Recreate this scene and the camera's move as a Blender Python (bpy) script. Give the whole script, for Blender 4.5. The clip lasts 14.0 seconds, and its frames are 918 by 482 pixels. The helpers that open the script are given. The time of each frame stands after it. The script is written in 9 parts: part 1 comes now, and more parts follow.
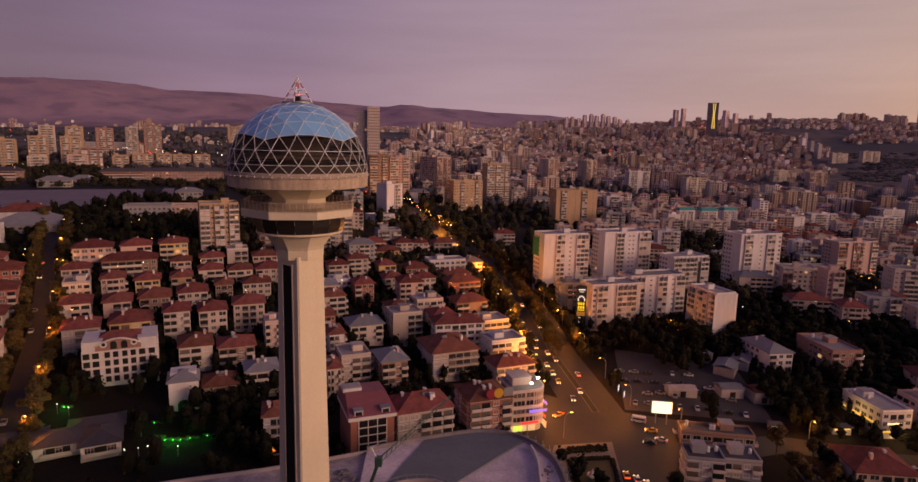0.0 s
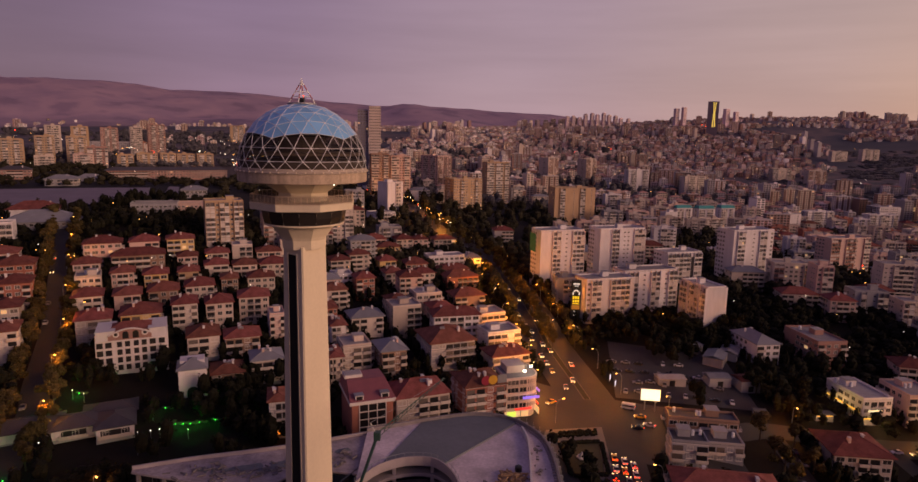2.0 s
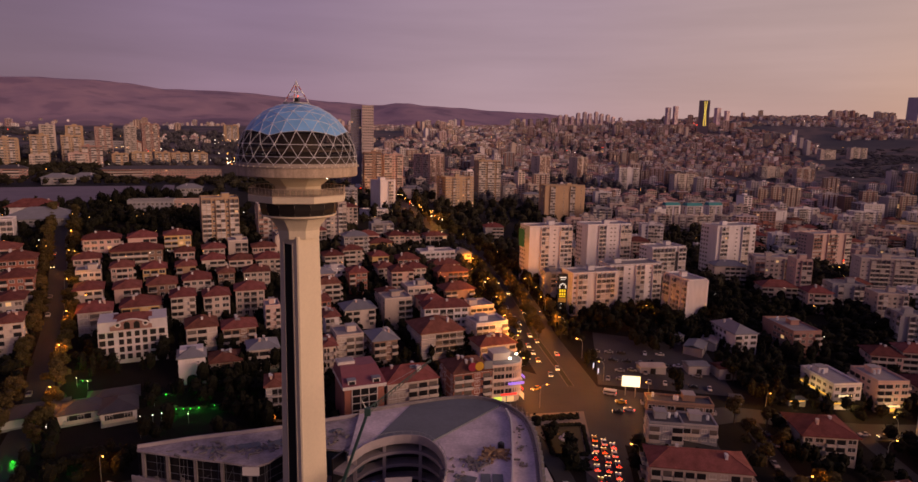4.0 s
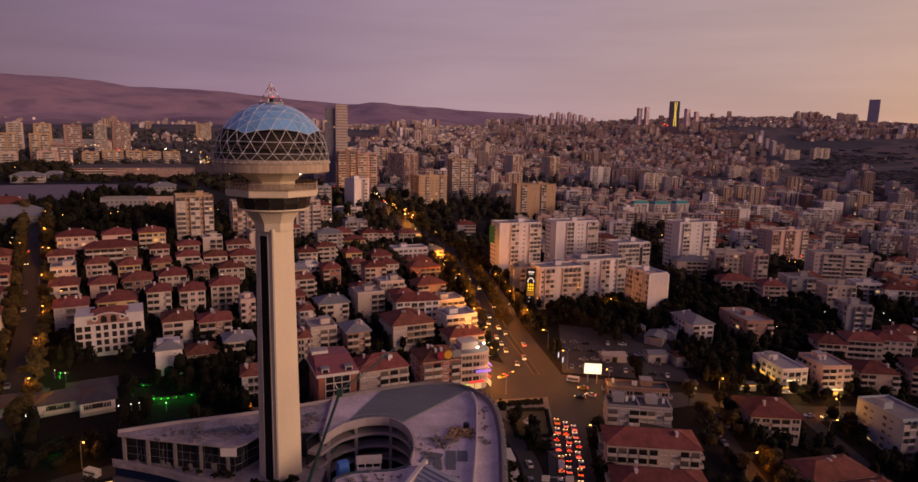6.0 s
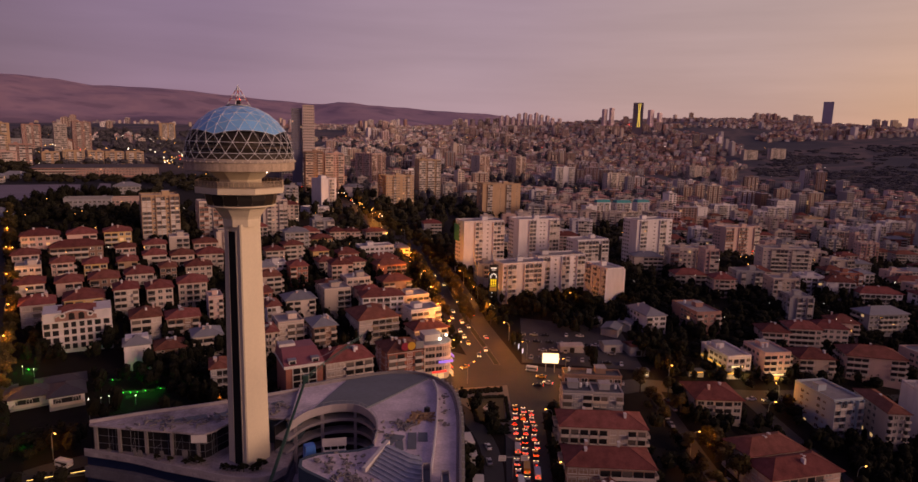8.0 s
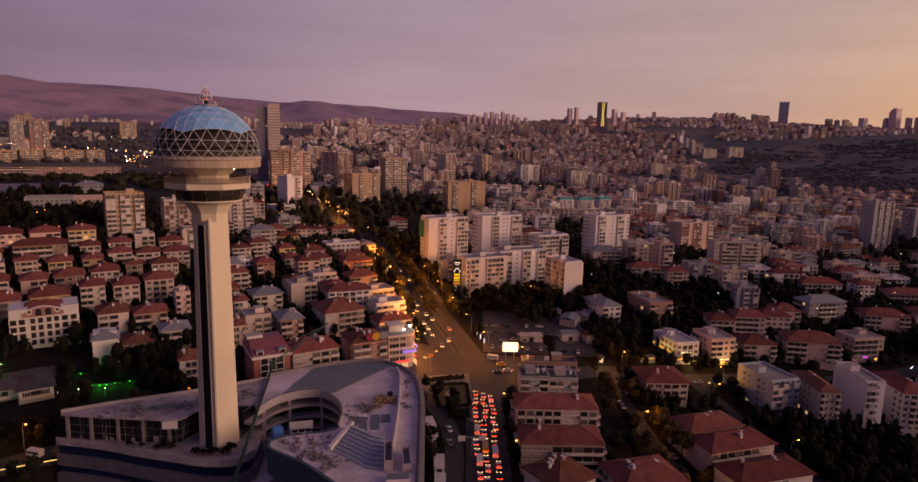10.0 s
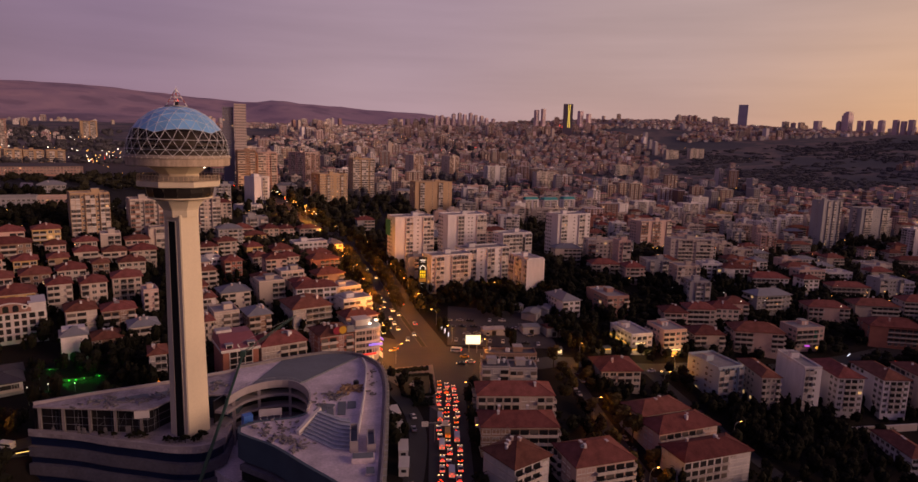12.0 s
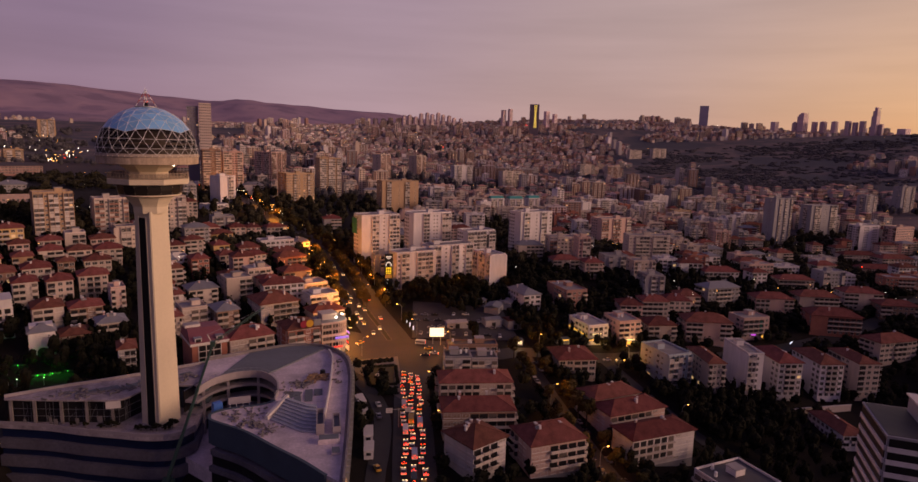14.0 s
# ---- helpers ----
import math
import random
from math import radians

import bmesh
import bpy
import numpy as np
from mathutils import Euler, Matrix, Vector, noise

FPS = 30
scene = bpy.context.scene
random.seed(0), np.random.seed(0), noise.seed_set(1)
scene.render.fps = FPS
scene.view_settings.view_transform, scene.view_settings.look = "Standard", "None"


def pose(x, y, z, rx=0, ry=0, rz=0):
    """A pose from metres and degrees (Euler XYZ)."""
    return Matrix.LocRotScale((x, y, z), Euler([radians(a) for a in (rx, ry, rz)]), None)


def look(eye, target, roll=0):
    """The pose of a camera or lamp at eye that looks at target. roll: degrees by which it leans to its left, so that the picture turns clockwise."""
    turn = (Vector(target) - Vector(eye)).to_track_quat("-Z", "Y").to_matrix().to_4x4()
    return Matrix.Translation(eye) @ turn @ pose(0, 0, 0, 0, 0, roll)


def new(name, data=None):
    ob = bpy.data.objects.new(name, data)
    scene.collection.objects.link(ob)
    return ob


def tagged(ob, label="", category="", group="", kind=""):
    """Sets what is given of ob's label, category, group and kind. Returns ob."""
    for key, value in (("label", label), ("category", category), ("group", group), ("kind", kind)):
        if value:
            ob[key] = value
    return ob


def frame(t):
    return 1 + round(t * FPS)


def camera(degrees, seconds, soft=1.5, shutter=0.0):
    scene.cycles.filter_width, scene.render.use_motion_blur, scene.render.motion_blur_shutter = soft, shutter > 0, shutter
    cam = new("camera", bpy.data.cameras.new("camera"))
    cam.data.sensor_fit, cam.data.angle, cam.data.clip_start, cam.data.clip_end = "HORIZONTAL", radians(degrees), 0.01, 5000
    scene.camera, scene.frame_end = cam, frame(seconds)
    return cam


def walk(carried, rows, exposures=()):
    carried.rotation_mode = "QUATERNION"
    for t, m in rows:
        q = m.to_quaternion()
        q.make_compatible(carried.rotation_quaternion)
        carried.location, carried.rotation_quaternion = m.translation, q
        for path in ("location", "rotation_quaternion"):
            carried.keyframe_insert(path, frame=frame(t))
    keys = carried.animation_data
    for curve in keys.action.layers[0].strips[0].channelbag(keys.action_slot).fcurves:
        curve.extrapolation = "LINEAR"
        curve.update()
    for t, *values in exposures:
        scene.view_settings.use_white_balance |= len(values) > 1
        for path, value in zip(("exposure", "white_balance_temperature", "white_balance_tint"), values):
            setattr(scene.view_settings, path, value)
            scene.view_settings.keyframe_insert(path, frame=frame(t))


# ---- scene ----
# ---------------------------------------------------------------- camera
cam = camera(73.1, 14.0)
PATH = [
    (0, (37.839, -129.387, 112.926), (37.779, -127.414, 112.605), 1.3),
    (0.5, (38.446, -131.942, 112.872), (38.384, -129.969, 112.547), 1.3),
    (1, (38.926, -134.578, 112.867), (38.863, -132.605, 112.541), 1.3),
    (1.5, (39.588, -137.095, 112.837), (39.524, -135.123, 112.512), 1.3),
    (2, (40.273, -139.469, 112.752), (40.207, -137.497, 112.428), 1.2),
    (2.5, (40.976, -141.996, 112.545), (40.908, -140.024, 112.22), 1.3),
    (3, (41.688, -144.743, 112.408), (41.623, -142.771, 112.082), 1.2),
    (5.5, (45.14, -158.427, 112.1), (45.147, -156.454, 111.774), 1.3),
    (6, (45.894, -161.272, 112.053), (45.925, -159.299, 111.727), 1.3),
    (6.5, (46.526, -163.989, 112.048), (46.582, -162.016, 111.725), 1.3),
    (7, (47.277, -166.741, 112.115), (47.356, -164.768, 111.793), 1.3),
    (7.5, (47.896, -169.702, 112.201), (48.0, -167.731, 111.878), 1.4),
    (8, (48.701, -172.672, 112.231), (48.83, -170.703, 111.908), 1.4),
    (10.5, (51.107, -187.396, 112.092), (51.361, -185.439, 111.769), 1.5),
    (11, (51.41, -190.198, 112.184), (51.688, -188.243, 111.863), 1.6),
    (11.5, (51.701, -193.154, 112.273), (52.004, -191.203, 111.953), 1.6),
    (12, (51.905, -196.296, 112.096), (52.233, -194.349, 111.777), 1.6),
    (12.5, (52.162, -199.457, 112.011), (52.514, -197.514, 111.691), 1.6),
    (13, (52.404, -202.397, 112.005), (52.78, -200.459, 111.685), 1.6),
    (13.5, (52.733, -205.324, 112.209), (53.133, -203.391, 111.891), 1.7),
    (14, (52.722, -208.521, 112.193), (53.148, -206.593, 111.876), 1.7),
]
walk(cam, [(t, look(eye, to, roll)) for t, eye, to, roll in PATH])

# ---------------------------------------------------------------- light
EXPOSURE = 0.04
SUNSET = Vector((0.93, 0.36, 0.0)).normalized()

world = bpy.data.worlds.new("dusk")
scene.world = world
world.use_nodes = True
wn, wl = world.node_tree.nodes, world.node_tree.links
wn.clear()
w_out = wn.new("ShaderNodeOutputWorld")
w_bg = wn.new("ShaderNodeBackground")
w_co = wn.new("ShaderNodeTexCoord")
w_dot = wn.new("ShaderNodeVectorMath")
w_dot.operation = "DOT_PRODUCT"
w_dot.inputs[1].default_value = SUNSET
w_sep = wn.new("ShaderNodeSeparateXYZ")
wl.new(w_co.outputs["Generated"], w_dot.inputs[0])
wl.new(w_co.outputs["Generated"], w_sep.inputs[0])


def ramp(nodes, stops):
    r = nodes.new("ShaderNodeValToRGB")
    r.color_ramp.interpolation = "EASE"
    e = r.color_ramp.elements
    while len(e) < len(stops):
        e.new(0.5)
    for el, (p, c) in zip(e, stops):
        el.position, el.color = p, (*c, 1)
    return r


w_map = wn.new("ShaderNodeMapRange")
w_map.inputs["From Min"].default_value, w_map.inputs["From Max"].default_value = -1.0, 1.0
wl.new(w_dot.outputs["Value"], w_map.inputs["Value"])
low = ramp(wn, [(0.0, (0.17, 0.10, 0.145)), (0.36, (0.18, 0.112, 0.160)), (0.5, (0.265, 0.165, 0.240)), (0.70, (0.39, 0.260, 0.310)), (0.86, (0.430, 0.272, 0.270)), (1.0, (0.60, 0.335, 0.185))])
high = ramp(wn, [(0.0, (0.10, 0.065, 0.11)), (0.36, (0.14, 0.088, 0.160)), (0.5, (0.200, 0.134, 0.225)), (0.72, (0.315, 0.216, 0.285)), (0.9, (0.39, 0.285, 0.285)), (1.0, (0.44, 0.31, 0.27))])
wl.new(w_map.outputs["Result"], low.inputs[0])
wl.new(w_map.outputs["Result"], high.inputs[0])
w_up = wn.new("ShaderNodeMapRange")
w_up.inputs["From Min"].default_value, w_up.inputs["From Max"].default_value = 0.02, 0.32
wl.new(w_sep.outputs["Z"], w_up.inputs["Value"])
w_mix = wn.new("ShaderNodeMix")
w_mix.data_type = "RGBA"
wl.new(w_up.outputs["Result"], w_mix.inputs["Factor"])
wl.new(low.outputs["Color"], w_mix.inputs["A"])
wl.new(high.outputs["Color"], w_mix.inputs["B"])
# the last clear blue of the day overhead
w_zen = wn.new("ShaderNodeMapRange")
w_zen.inputs["From Min"].default_value, w_zen.inputs["From Max"].default_value = 0.22, 0.75
wl.new(w_sep.outputs["Z"], w_zen.inputs["Value"])
w_mix2 = wn.new("ShaderNodeMix")
w_mix2.data_type = "RGBA"
wl.new(w_zen.outputs["Result"], w_mix2.inputs["Factor"])
wl.new(w_mix.outputs["Result"], w_mix2.inputs["A"])
w_mix2.inputs["B"].default_value = (0.062, 0.042, 0.118, 1)
w_sky = wn.new("ShaderNodeTexSky")
w_sky.sky_type, w_sky.sun_disc = "NISHITA", False
w_sky.sun_elevation = radians(1.5)
w_sky.sun_rotation = math.atan2(SUNSET.x, SUNSET.y)
w_skyf = wn.new("ShaderNodeVectorMath")
w_skyf.operation = "SCALE"
w_skyf.inputs["Scale"].default_value = 0.02
wl.new(w_sky.outputs["Color"], w_skyf.inputs[0])
w_add = wn.new("ShaderNodeVectorMath")
wl.new(w_mix2.outputs["Result"], w_add.inputs[0])
wl.new(w_skyf.outputs["Vector"], w_add.inputs[1])
# faint streaks of thin cloud
w_str = wn.new("ShaderNodeMapping")
w_str.inputs["Scale"].default_value = (2.2, 2.2, 22.0)
w_str.inputs["Rotation"].default_value = (0.06, 0.10, 0.3)
w_cl = wn.new("ShaderNodeTexNoise")
w_cl.inputs["Scale"].default_value, w_cl.inputs["Detail"].default_value = 1.3, 4
w_amt = wn.new("ShaderNodeMapRange")
w_amt.inputs["From Min"].default_value, w_amt.inputs["From Max"].default_value = 0.3, 0.7
w_amt.inputs["To Min"].default_value, w_amt.inputs["To Max"].default_value = 0.93, 1.06
w_mul = wn.new("ShaderNodeVectorMath")
w_mul.operation = "SCALE"
wl.new(w_co.outputs["Generated"], w_str.inputs["Vector"])
wl.new(w_str.outputs["Vector"], w_cl.inputs["Vector"])
wl.new(w_cl.outputs["Fac"], w_amt.inputs["Value"])
wl.new(w_add.outputs["Vector"], w_mul.inputs[0])
wl.new(w_amt.outputs["Result"], w_mul.inputs["Scale"])
wl.new(w_mul.outputs["Vector"], w_bg.inputs["Color"])
wl.new(w_bg.outputs["Background"], w_out.inputs["Surface"])
w_bg.inputs["Strength"].default_value = 1.03
scene.view_settings.exposure = EXPOSURE

sun = new("sun", bpy.data.lights.new("sun", "SUN"))
sun.data.energy, sun.data.angle, sun.data.color = 2.75, radians(44), (1.0, 0.575, 0.375)
sun.matrix_world = look((0, 0, 0), (-0.88, 0.42, -0.145))


# ---------------------------------------------------------------- ground shape
NEAR = [(-120, 20, 11.7), (-120, 170, 6.8), (-120, 330, 28.6), (30, 20, 45.2), (30, 170, -37.6), (30, 330, -8.9), (180, 20, -21.5), (180, 170, 22.1), (180, 330, 2.3), (330, 20, -49.9), (330, 170, 41.2), (330, 330, -9.9), (-60, -90, -55.1), (130, -90, 21.2)]
FAR = [(-1500, -300, 52.0), (-1500, 700, -26.9), (-1500, 1700, 16.5), (-1500, 2700, 50.2), (-300, -300, -46.2), (-300, 700, 67.4), (-300, 1700, -23.8), (-300, 2700, 50.2), (700, -300, -40.6), (700, 700, -90.0), (700, 1700, 2.3), (700, 2700, 42.9), (1700, -300, -55.5), (1700, 700, 105.4), (1700, 1700, -72.1), (1700, 2700, 164.1)]
LEVEL = 68.3
# crest of the bare hills behind the city: bearing in degrees from north, height
CREST = [(-75, 420), (-38, 430), (-33, 437), (-30, 428), (-26.5, 405), (-22.5, 408), (-20, 400), (-13.5, 363), (-9, 343), (-6.3, 367), (-4, 350), (-1.3, 334), (2, 322), (6.5, 304), (12, 265), (30, 130)]


def crest(bearing):
    for (a, p), (b, q) in zip(CREST, CREST[1:]):
        if a <= bearing <= b:
            f = (bearing - a) / (b - a)
            return p + (q - p) * f * f * (3 - 2 * f)
    return 420 if bearing < 0 else 130


def ease(f):
    f = min(1, max(0, f))
    return f * f * (3 - 2 * f)


def ground(x, y):
    z = LEVEL
    # sunken forecourt below the curved storeys of the shopping centre
    v = y + 12.4 + 0.335 * x
    z -= 13 * ease((6 - v) / 8) * ease((v + 75) / 30) * ease((x + 56) / 14) * ease((55 - x) / 20)
    for a, b, c in NEAR:
        q = (x - a) ** 2 + (y - b) ** 2
        if q < 640000:
            z += c * math.exp(-q / 45000)
    for a, b, c in FAR:
        z += c * math.exp(-((x - a) ** 2 + (y - b) ** 2) / 1280000)
    # two unseen rises, added to keep the low sun off the eastern slopes
    z += 93 * math.exp(-((x - 600) ** 2 + (y + 105) ** 2) / 45000)
    z += 80 * math.exp(-((x - 880) ** 2 + (y - 60) ** 2) / 40000)
    z += 100 * math.exp(-((x - 2500) ** 2 + (y - 1500) ** 2) / 570000)
    far = math.hypot(x, y)
    if far > 3000:
        bearing = math.degrees(math.atan2(x, y))
        f = min(1, (far - 3000) / 1600)
        g = f * f * (3 - 2 * f)
        up = (crest(bearing) - 130) * g * (1 + (0.05 + 0.5 * (1 - g)) * noise.noise((x / 420, y / 420, 1.0)) + 0.03 * noise.noise((x / 140, y / 140, 4.0)))
        keep = f * f * (3 - 2 * f) * (1 if bearing < 12 else max(0, 1 - (bearing - 12) / 15))
        z = z * (1 - keep) + 130 * keep + up
    return z


# ---------------------------------------------------------------- materials
def surface(name, color, rough=0.85, vary=0.25, scale=0.4, grain=6.0, bump=0.15, metal=0.0, each=0.0, hue=0.0, island=0.0, streak=1.0, emit=0.0, second=None):
    """A worn surface: broad stains and fine grain over a base colour; each/island: how much it differs from piece to piece."""
    m = bpy.data.materials.new(name)
    m.use_nodes = True
    n, l = m.node_tree.nodes, m.node_tree.links
    b = n["Principled BSDF"]
    co = n.new("ShaderNodeTexCoord")
    mp = n.new("ShaderNodeMapping")
    mp.inputs["Scale"].default_value = (1, 1, 1 / streak)
    l.new(co.outputs["Object"], mp.inputs["Vector"])
    n1, n2 = n.new("ShaderNodeTexNoise"), n.new("ShaderNodeTexNoise")
    n1.inputs["Scale"].default_value, n1.inputs["Detail"].default_value = scale, 4
    n2.inputs["Scale"].default_value, n2.inputs["Detail"].default_value = grain, 2
    l.new(mp.outputs["Vector"], n1.inputs["Vector"])
    l.new(co.outputs["Object"], n2.inputs["Vector"])
    mix = n.new("ShaderNodeMath")
    mix.operation = "MULTIPLY_ADD"
    l.new(n1.outputs["Fac"], mix.inputs[0])
    mix.inputs[1].default_value = 2 * vary
    mix.inputs[2].default_value = 1 - vary
    fine = n.new("ShaderNodeMath")
    fine.operation = "MULTIPLY_ADD"
    l.new(n2.outputs["Fac"], fine.inputs[0])
    fine.inputs[1].default_value, fine.inputs[2].default_value = vary, 1 - vary / 2
    both = n.new("ShaderNodeMath")
    both.operation = "MULTIPLY"
    l.new(mix.outputs[0], both.inputs[0])
    l.new(fine.outputs[0], both.inputs[1])
    value = both.outputs[0]
    rnd = None
    if each or hue or island:
        rnd = n.new("ShaderNodeNewGeometry").outputs["Random Per Island"] if island else n.new("ShaderNodeObjectInfo").outputs["Random"]
        k = n.new("ShaderNodeMath")
        k.operation = "MULTIPLY_ADD"
        amount = island or each
        l.new(rnd, k.inputs[0])
        k.inputs[1].default_value, k.inputs[2].default_value = 2 * amount, 1 - amount
        k2 = n.new("ShaderNodeMath")
        k2.operation = "MULTIPLY"
        l.new(value, k2.inputs[0])
        l.new(k.outputs[0], k2.inputs[1])
        value = k2.outputs[0]
    hsv = n.new("ShaderNodeHueSaturation")
    hsv.inputs["Color"].default_value = (*color, 1)
    if second and rnd:
        pick = n.new("ShaderNodeMix")
        pick.data_type = "RGBA"
        pick.inputs["A"].default_value, pick.inputs["B"].default_value = (*color, 1), (*second, 1)
        l.new(rnd, pick.inputs["Factor"])
        l.new(pick.outputs["Result"], hsv.inputs["Color"])
    l.new(value, hsv.inputs["Value"])
    if hue and rnd:
        h = n.new("ShaderNodeMath")
        h.operation = "MULTIPLY_ADD"
        wrap = n.new("ShaderNodeMath")
        wrap.operation = "PINGPONG"
        l.new(rnd, wrap.inputs[0])
        wrap.inputs[1].default_value = 0.23
        l.new(wrap.outputs[0], h.inputs[0])
        h.inputs[1].default_value, h.inputs[2].default_value = hue, 0.5 - hue * 0.11
        l.new(h.outputs[0], hsv.inputs["Hue"])
    l.new(hsv.outputs["Color"], b.inputs["Base Color"])
    b.inputs["Roughness"].default_value, b.inputs["Metallic"].default_value = rough, metal
    if bump:
        bp = n.new("ShaderNodeBump")
        bp.inputs["Strength"].default_value, bp.inputs["Distance"].default_value = bump, 0.05
        l.new(n2.outputs["Fac"], bp.inputs["Height"])
        l.new(bp.outputs["Normal"], b.inputs["Normal"])
    if emit:
        l.new(hsv.outputs["Color"], b.inputs["Emission Color"])
        b.inputs["Emission Strength"].default_value = emit
    return m


def glow(name, color, strength):
    m = bpy.data.materials.new(name)
    m.use_nodes = True
    b = m.node_tree.nodes["Principled BSDF"]
    b.inputs["Base Color"].default_value = (*[0.6 * c for c in color], 1)
    b.inputs["Emission Color"].default_value, b.inputs["Emission Strength"].default_value = (*color, 1), strength
    return m


WALL = {
    "white": surface("white_plaster", (0.69, 0.645, 0.66), vary=0.22, streak=4, each=0.14),
    "cream": surface("cream_plaster", (0.56, 0.46, 0.40), vary=0.22, streak=4, each=0.2, hue=0.06),
    "pink": surface("pink_plaster", (0.60, 0.42, 0.37), vary=0.16, streak=4, each=0.12, hue=0.05),
    "yellow": surface("yellow_plaster", (0.66, 0.46, 0.20), vary=0.15, streak=4, each=0.10, hue=0.04),
    "beige": surface("beige_render", (0.54, 0.46, 0.415), vary=0.16, streak=5, each=0.2),
    "brown": surface("brown_render", (0.30, 0.19, 0.14), vary=0.2, streak=4, each=0.12),
    "brick": surface("red_brick_wall", (0.36, 0.14, 0.10), vary=0.2, grain=9, each=0.12),
    "grey": surface("grey_render", (0.34, 0.33, 0.355), vary=0.18, streak=4, each=0.12),
    # sand tone that also carries the sunset light on the far blocks
    "sand": surface("sand_render", (0.45, 0.31, 0.19), vary=0.2, streak=4, each=0.12, hue=0.03),
    "rose": surface("rose_render", (0.36, 0.20, 0.17), vary=0.18, streak=4, each=0.12),
    "blue": surface("blue_grey_render", (0.40, 0.46, 0.52), vary=0.15, streak=4),
}
ROOF = {
    "tile": surface("clay_tile_roof", (0.190, 0.069, 0.056), rough=0.9, vary=0.6, scale=0.35, grain=2.5, bump=0.5, each=0.28, hue=0.10),
    "slate": surface("dark_sheet_roof", (0.065, 0.058, 0.066), rough=0.6, vary=0.3, scale=0.3, each=0.15),
    "grey": surface("grey_sheet_roof", (0.22, 0.22, 0.24), rough=0.55, vary=0.25, scale=0.3, each=0.15),
    "flat": surface("flat_roof_felt", (0.33, 0.30, 0.29), vary=0.35, scale=0.3, each=0.25),
}
CONCRETE = surface("pale_concrete", (0.70, 0.605, 0.45), vary=0.14, scale=0.12, grain=1.5, streak=5)
CONCRETE_DARK = surface("stained_concrete", (0.42, 0.35, 0.29), vary=0.3, scale=0.5, grain=3, streak=5)
TRIM = surface("white_trim", (0.66, 0.61, 0.585), vary=0.12)
SLAB = surface("balcony_concrete", (0.56, 0.49, 0.445), vary=0.18, each=0.1)
GLASS = surface("dark_window_glass", (0.016, 0.015, 0.018), rough=0.30, vary=0.3, bump=0)
CURTAIN = surface("curtained_glass", (0.13, 0.105, 0.095), rough=0.4, vary=0.5, scale=1.5, bump=0)
SHUTTER = surface("roller_shutter", (0.33, 0.29, 0.27), vary=0.2, scale=2)
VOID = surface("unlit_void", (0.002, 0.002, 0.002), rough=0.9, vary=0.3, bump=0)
GLASS_LIT = glow("lamplit_window", (1.0, 0.60, 0.26), 0.55)
ASPHALT = surface("asphalt", (0.045, 0.042, 0.043), rough=0.62, vary=0.3, scale=0.08, grain=1.2, bump=0.1)
PAVING = surface("pavement", (0.17, 0.15, 0.14), vary=0.25, scale=0.2)
EARTH = surface("ground_earth", (0.020, 0.020, 0.011), vary=0.5, scale=0.03, grain=0.4, bump=0.2)
BARK = surface("bark", (0.06, 0.045, 0.035), vary=0.3, scale=2)
LEAF = surface("leaves", (0.018, 0.018, 0.009), rough=0.8, vary=0.4, scale=0.5, grain=2, each=0.35, hue=0.12, bump=0)
# tan-green leaves, lightened and warmed in colour to carry the sodium lamplight
LEAF_WARM = surface("yellowing_leaves", (0.075, 0.058, 0.022), rough=0.8, vary=0.4, scale=0.5, grain=2, each=0.35, hue=0.10, bump=0)
LEAF_PARK = surface("park_leaves", (0.034, 0.031, 0.020), rough=0.85, vary=0.4, scale=0.05, grain=0.7, island=0.35, bump=0)
# paler, greyer leaves; distance haze is put into their colour
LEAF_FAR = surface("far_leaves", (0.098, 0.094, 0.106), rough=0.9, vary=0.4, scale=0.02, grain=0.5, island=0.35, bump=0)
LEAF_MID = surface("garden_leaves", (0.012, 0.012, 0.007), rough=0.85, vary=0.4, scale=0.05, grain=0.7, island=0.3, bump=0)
PINE = surface("pine_needles", (0.013, 0.016, 0.009), rough=0.8, vary=0.4, scale=0.5, grain=2, each=0.3, bump=0)
ASPHALT.node_tree.nodes["Principled BSDF"].inputs["Specular IOR Level"].default_value = 0.25
for leaf in (LEAF, LEAF_WARM, LEAF_PARK, LEAF_FAR, LEAF_MID, PINE):
    leaf.node_tree.nodes["Principled BSDF"].inputs["Specular IOR Level"].default_value = 0.08    # matt leaves
STEEL_WHITE = surface("white_steel", (0.78, 0.78, 0.80), rough=0.45, vary=0.08)
STEEL_GREY = surface("grey_steel", (0.35, 0.35, 0.36), rough=0.5, metal=0.6, vary=0.15)
LAMP_ORANGE = glow("sodium_lamp", (1.0, 0.44, 0.08), 8)
LAMP_WHITE = glow("white_lamp", (1.0, 0.86, 0.66), 9)
LAMP_RED = glow("red_tail_light", (1.0, 0.030, 0.005), 8.0)
LAMP_HEAD = glow("car_headlight", (1.0, 0.72, 0.32), 5)
for dull in (LEAF, LEAF_WARM, LEAF_MID, PINE, EARTH, ROOF["tile"]):
    dull.node_tree.nodes["Principled BSDF"].inputs["Specular IOR Level"].default_value = 0.12
LAMP_GREEN = glow("green_garden_light", (0.08, 1.0, 0.08), 2.0)


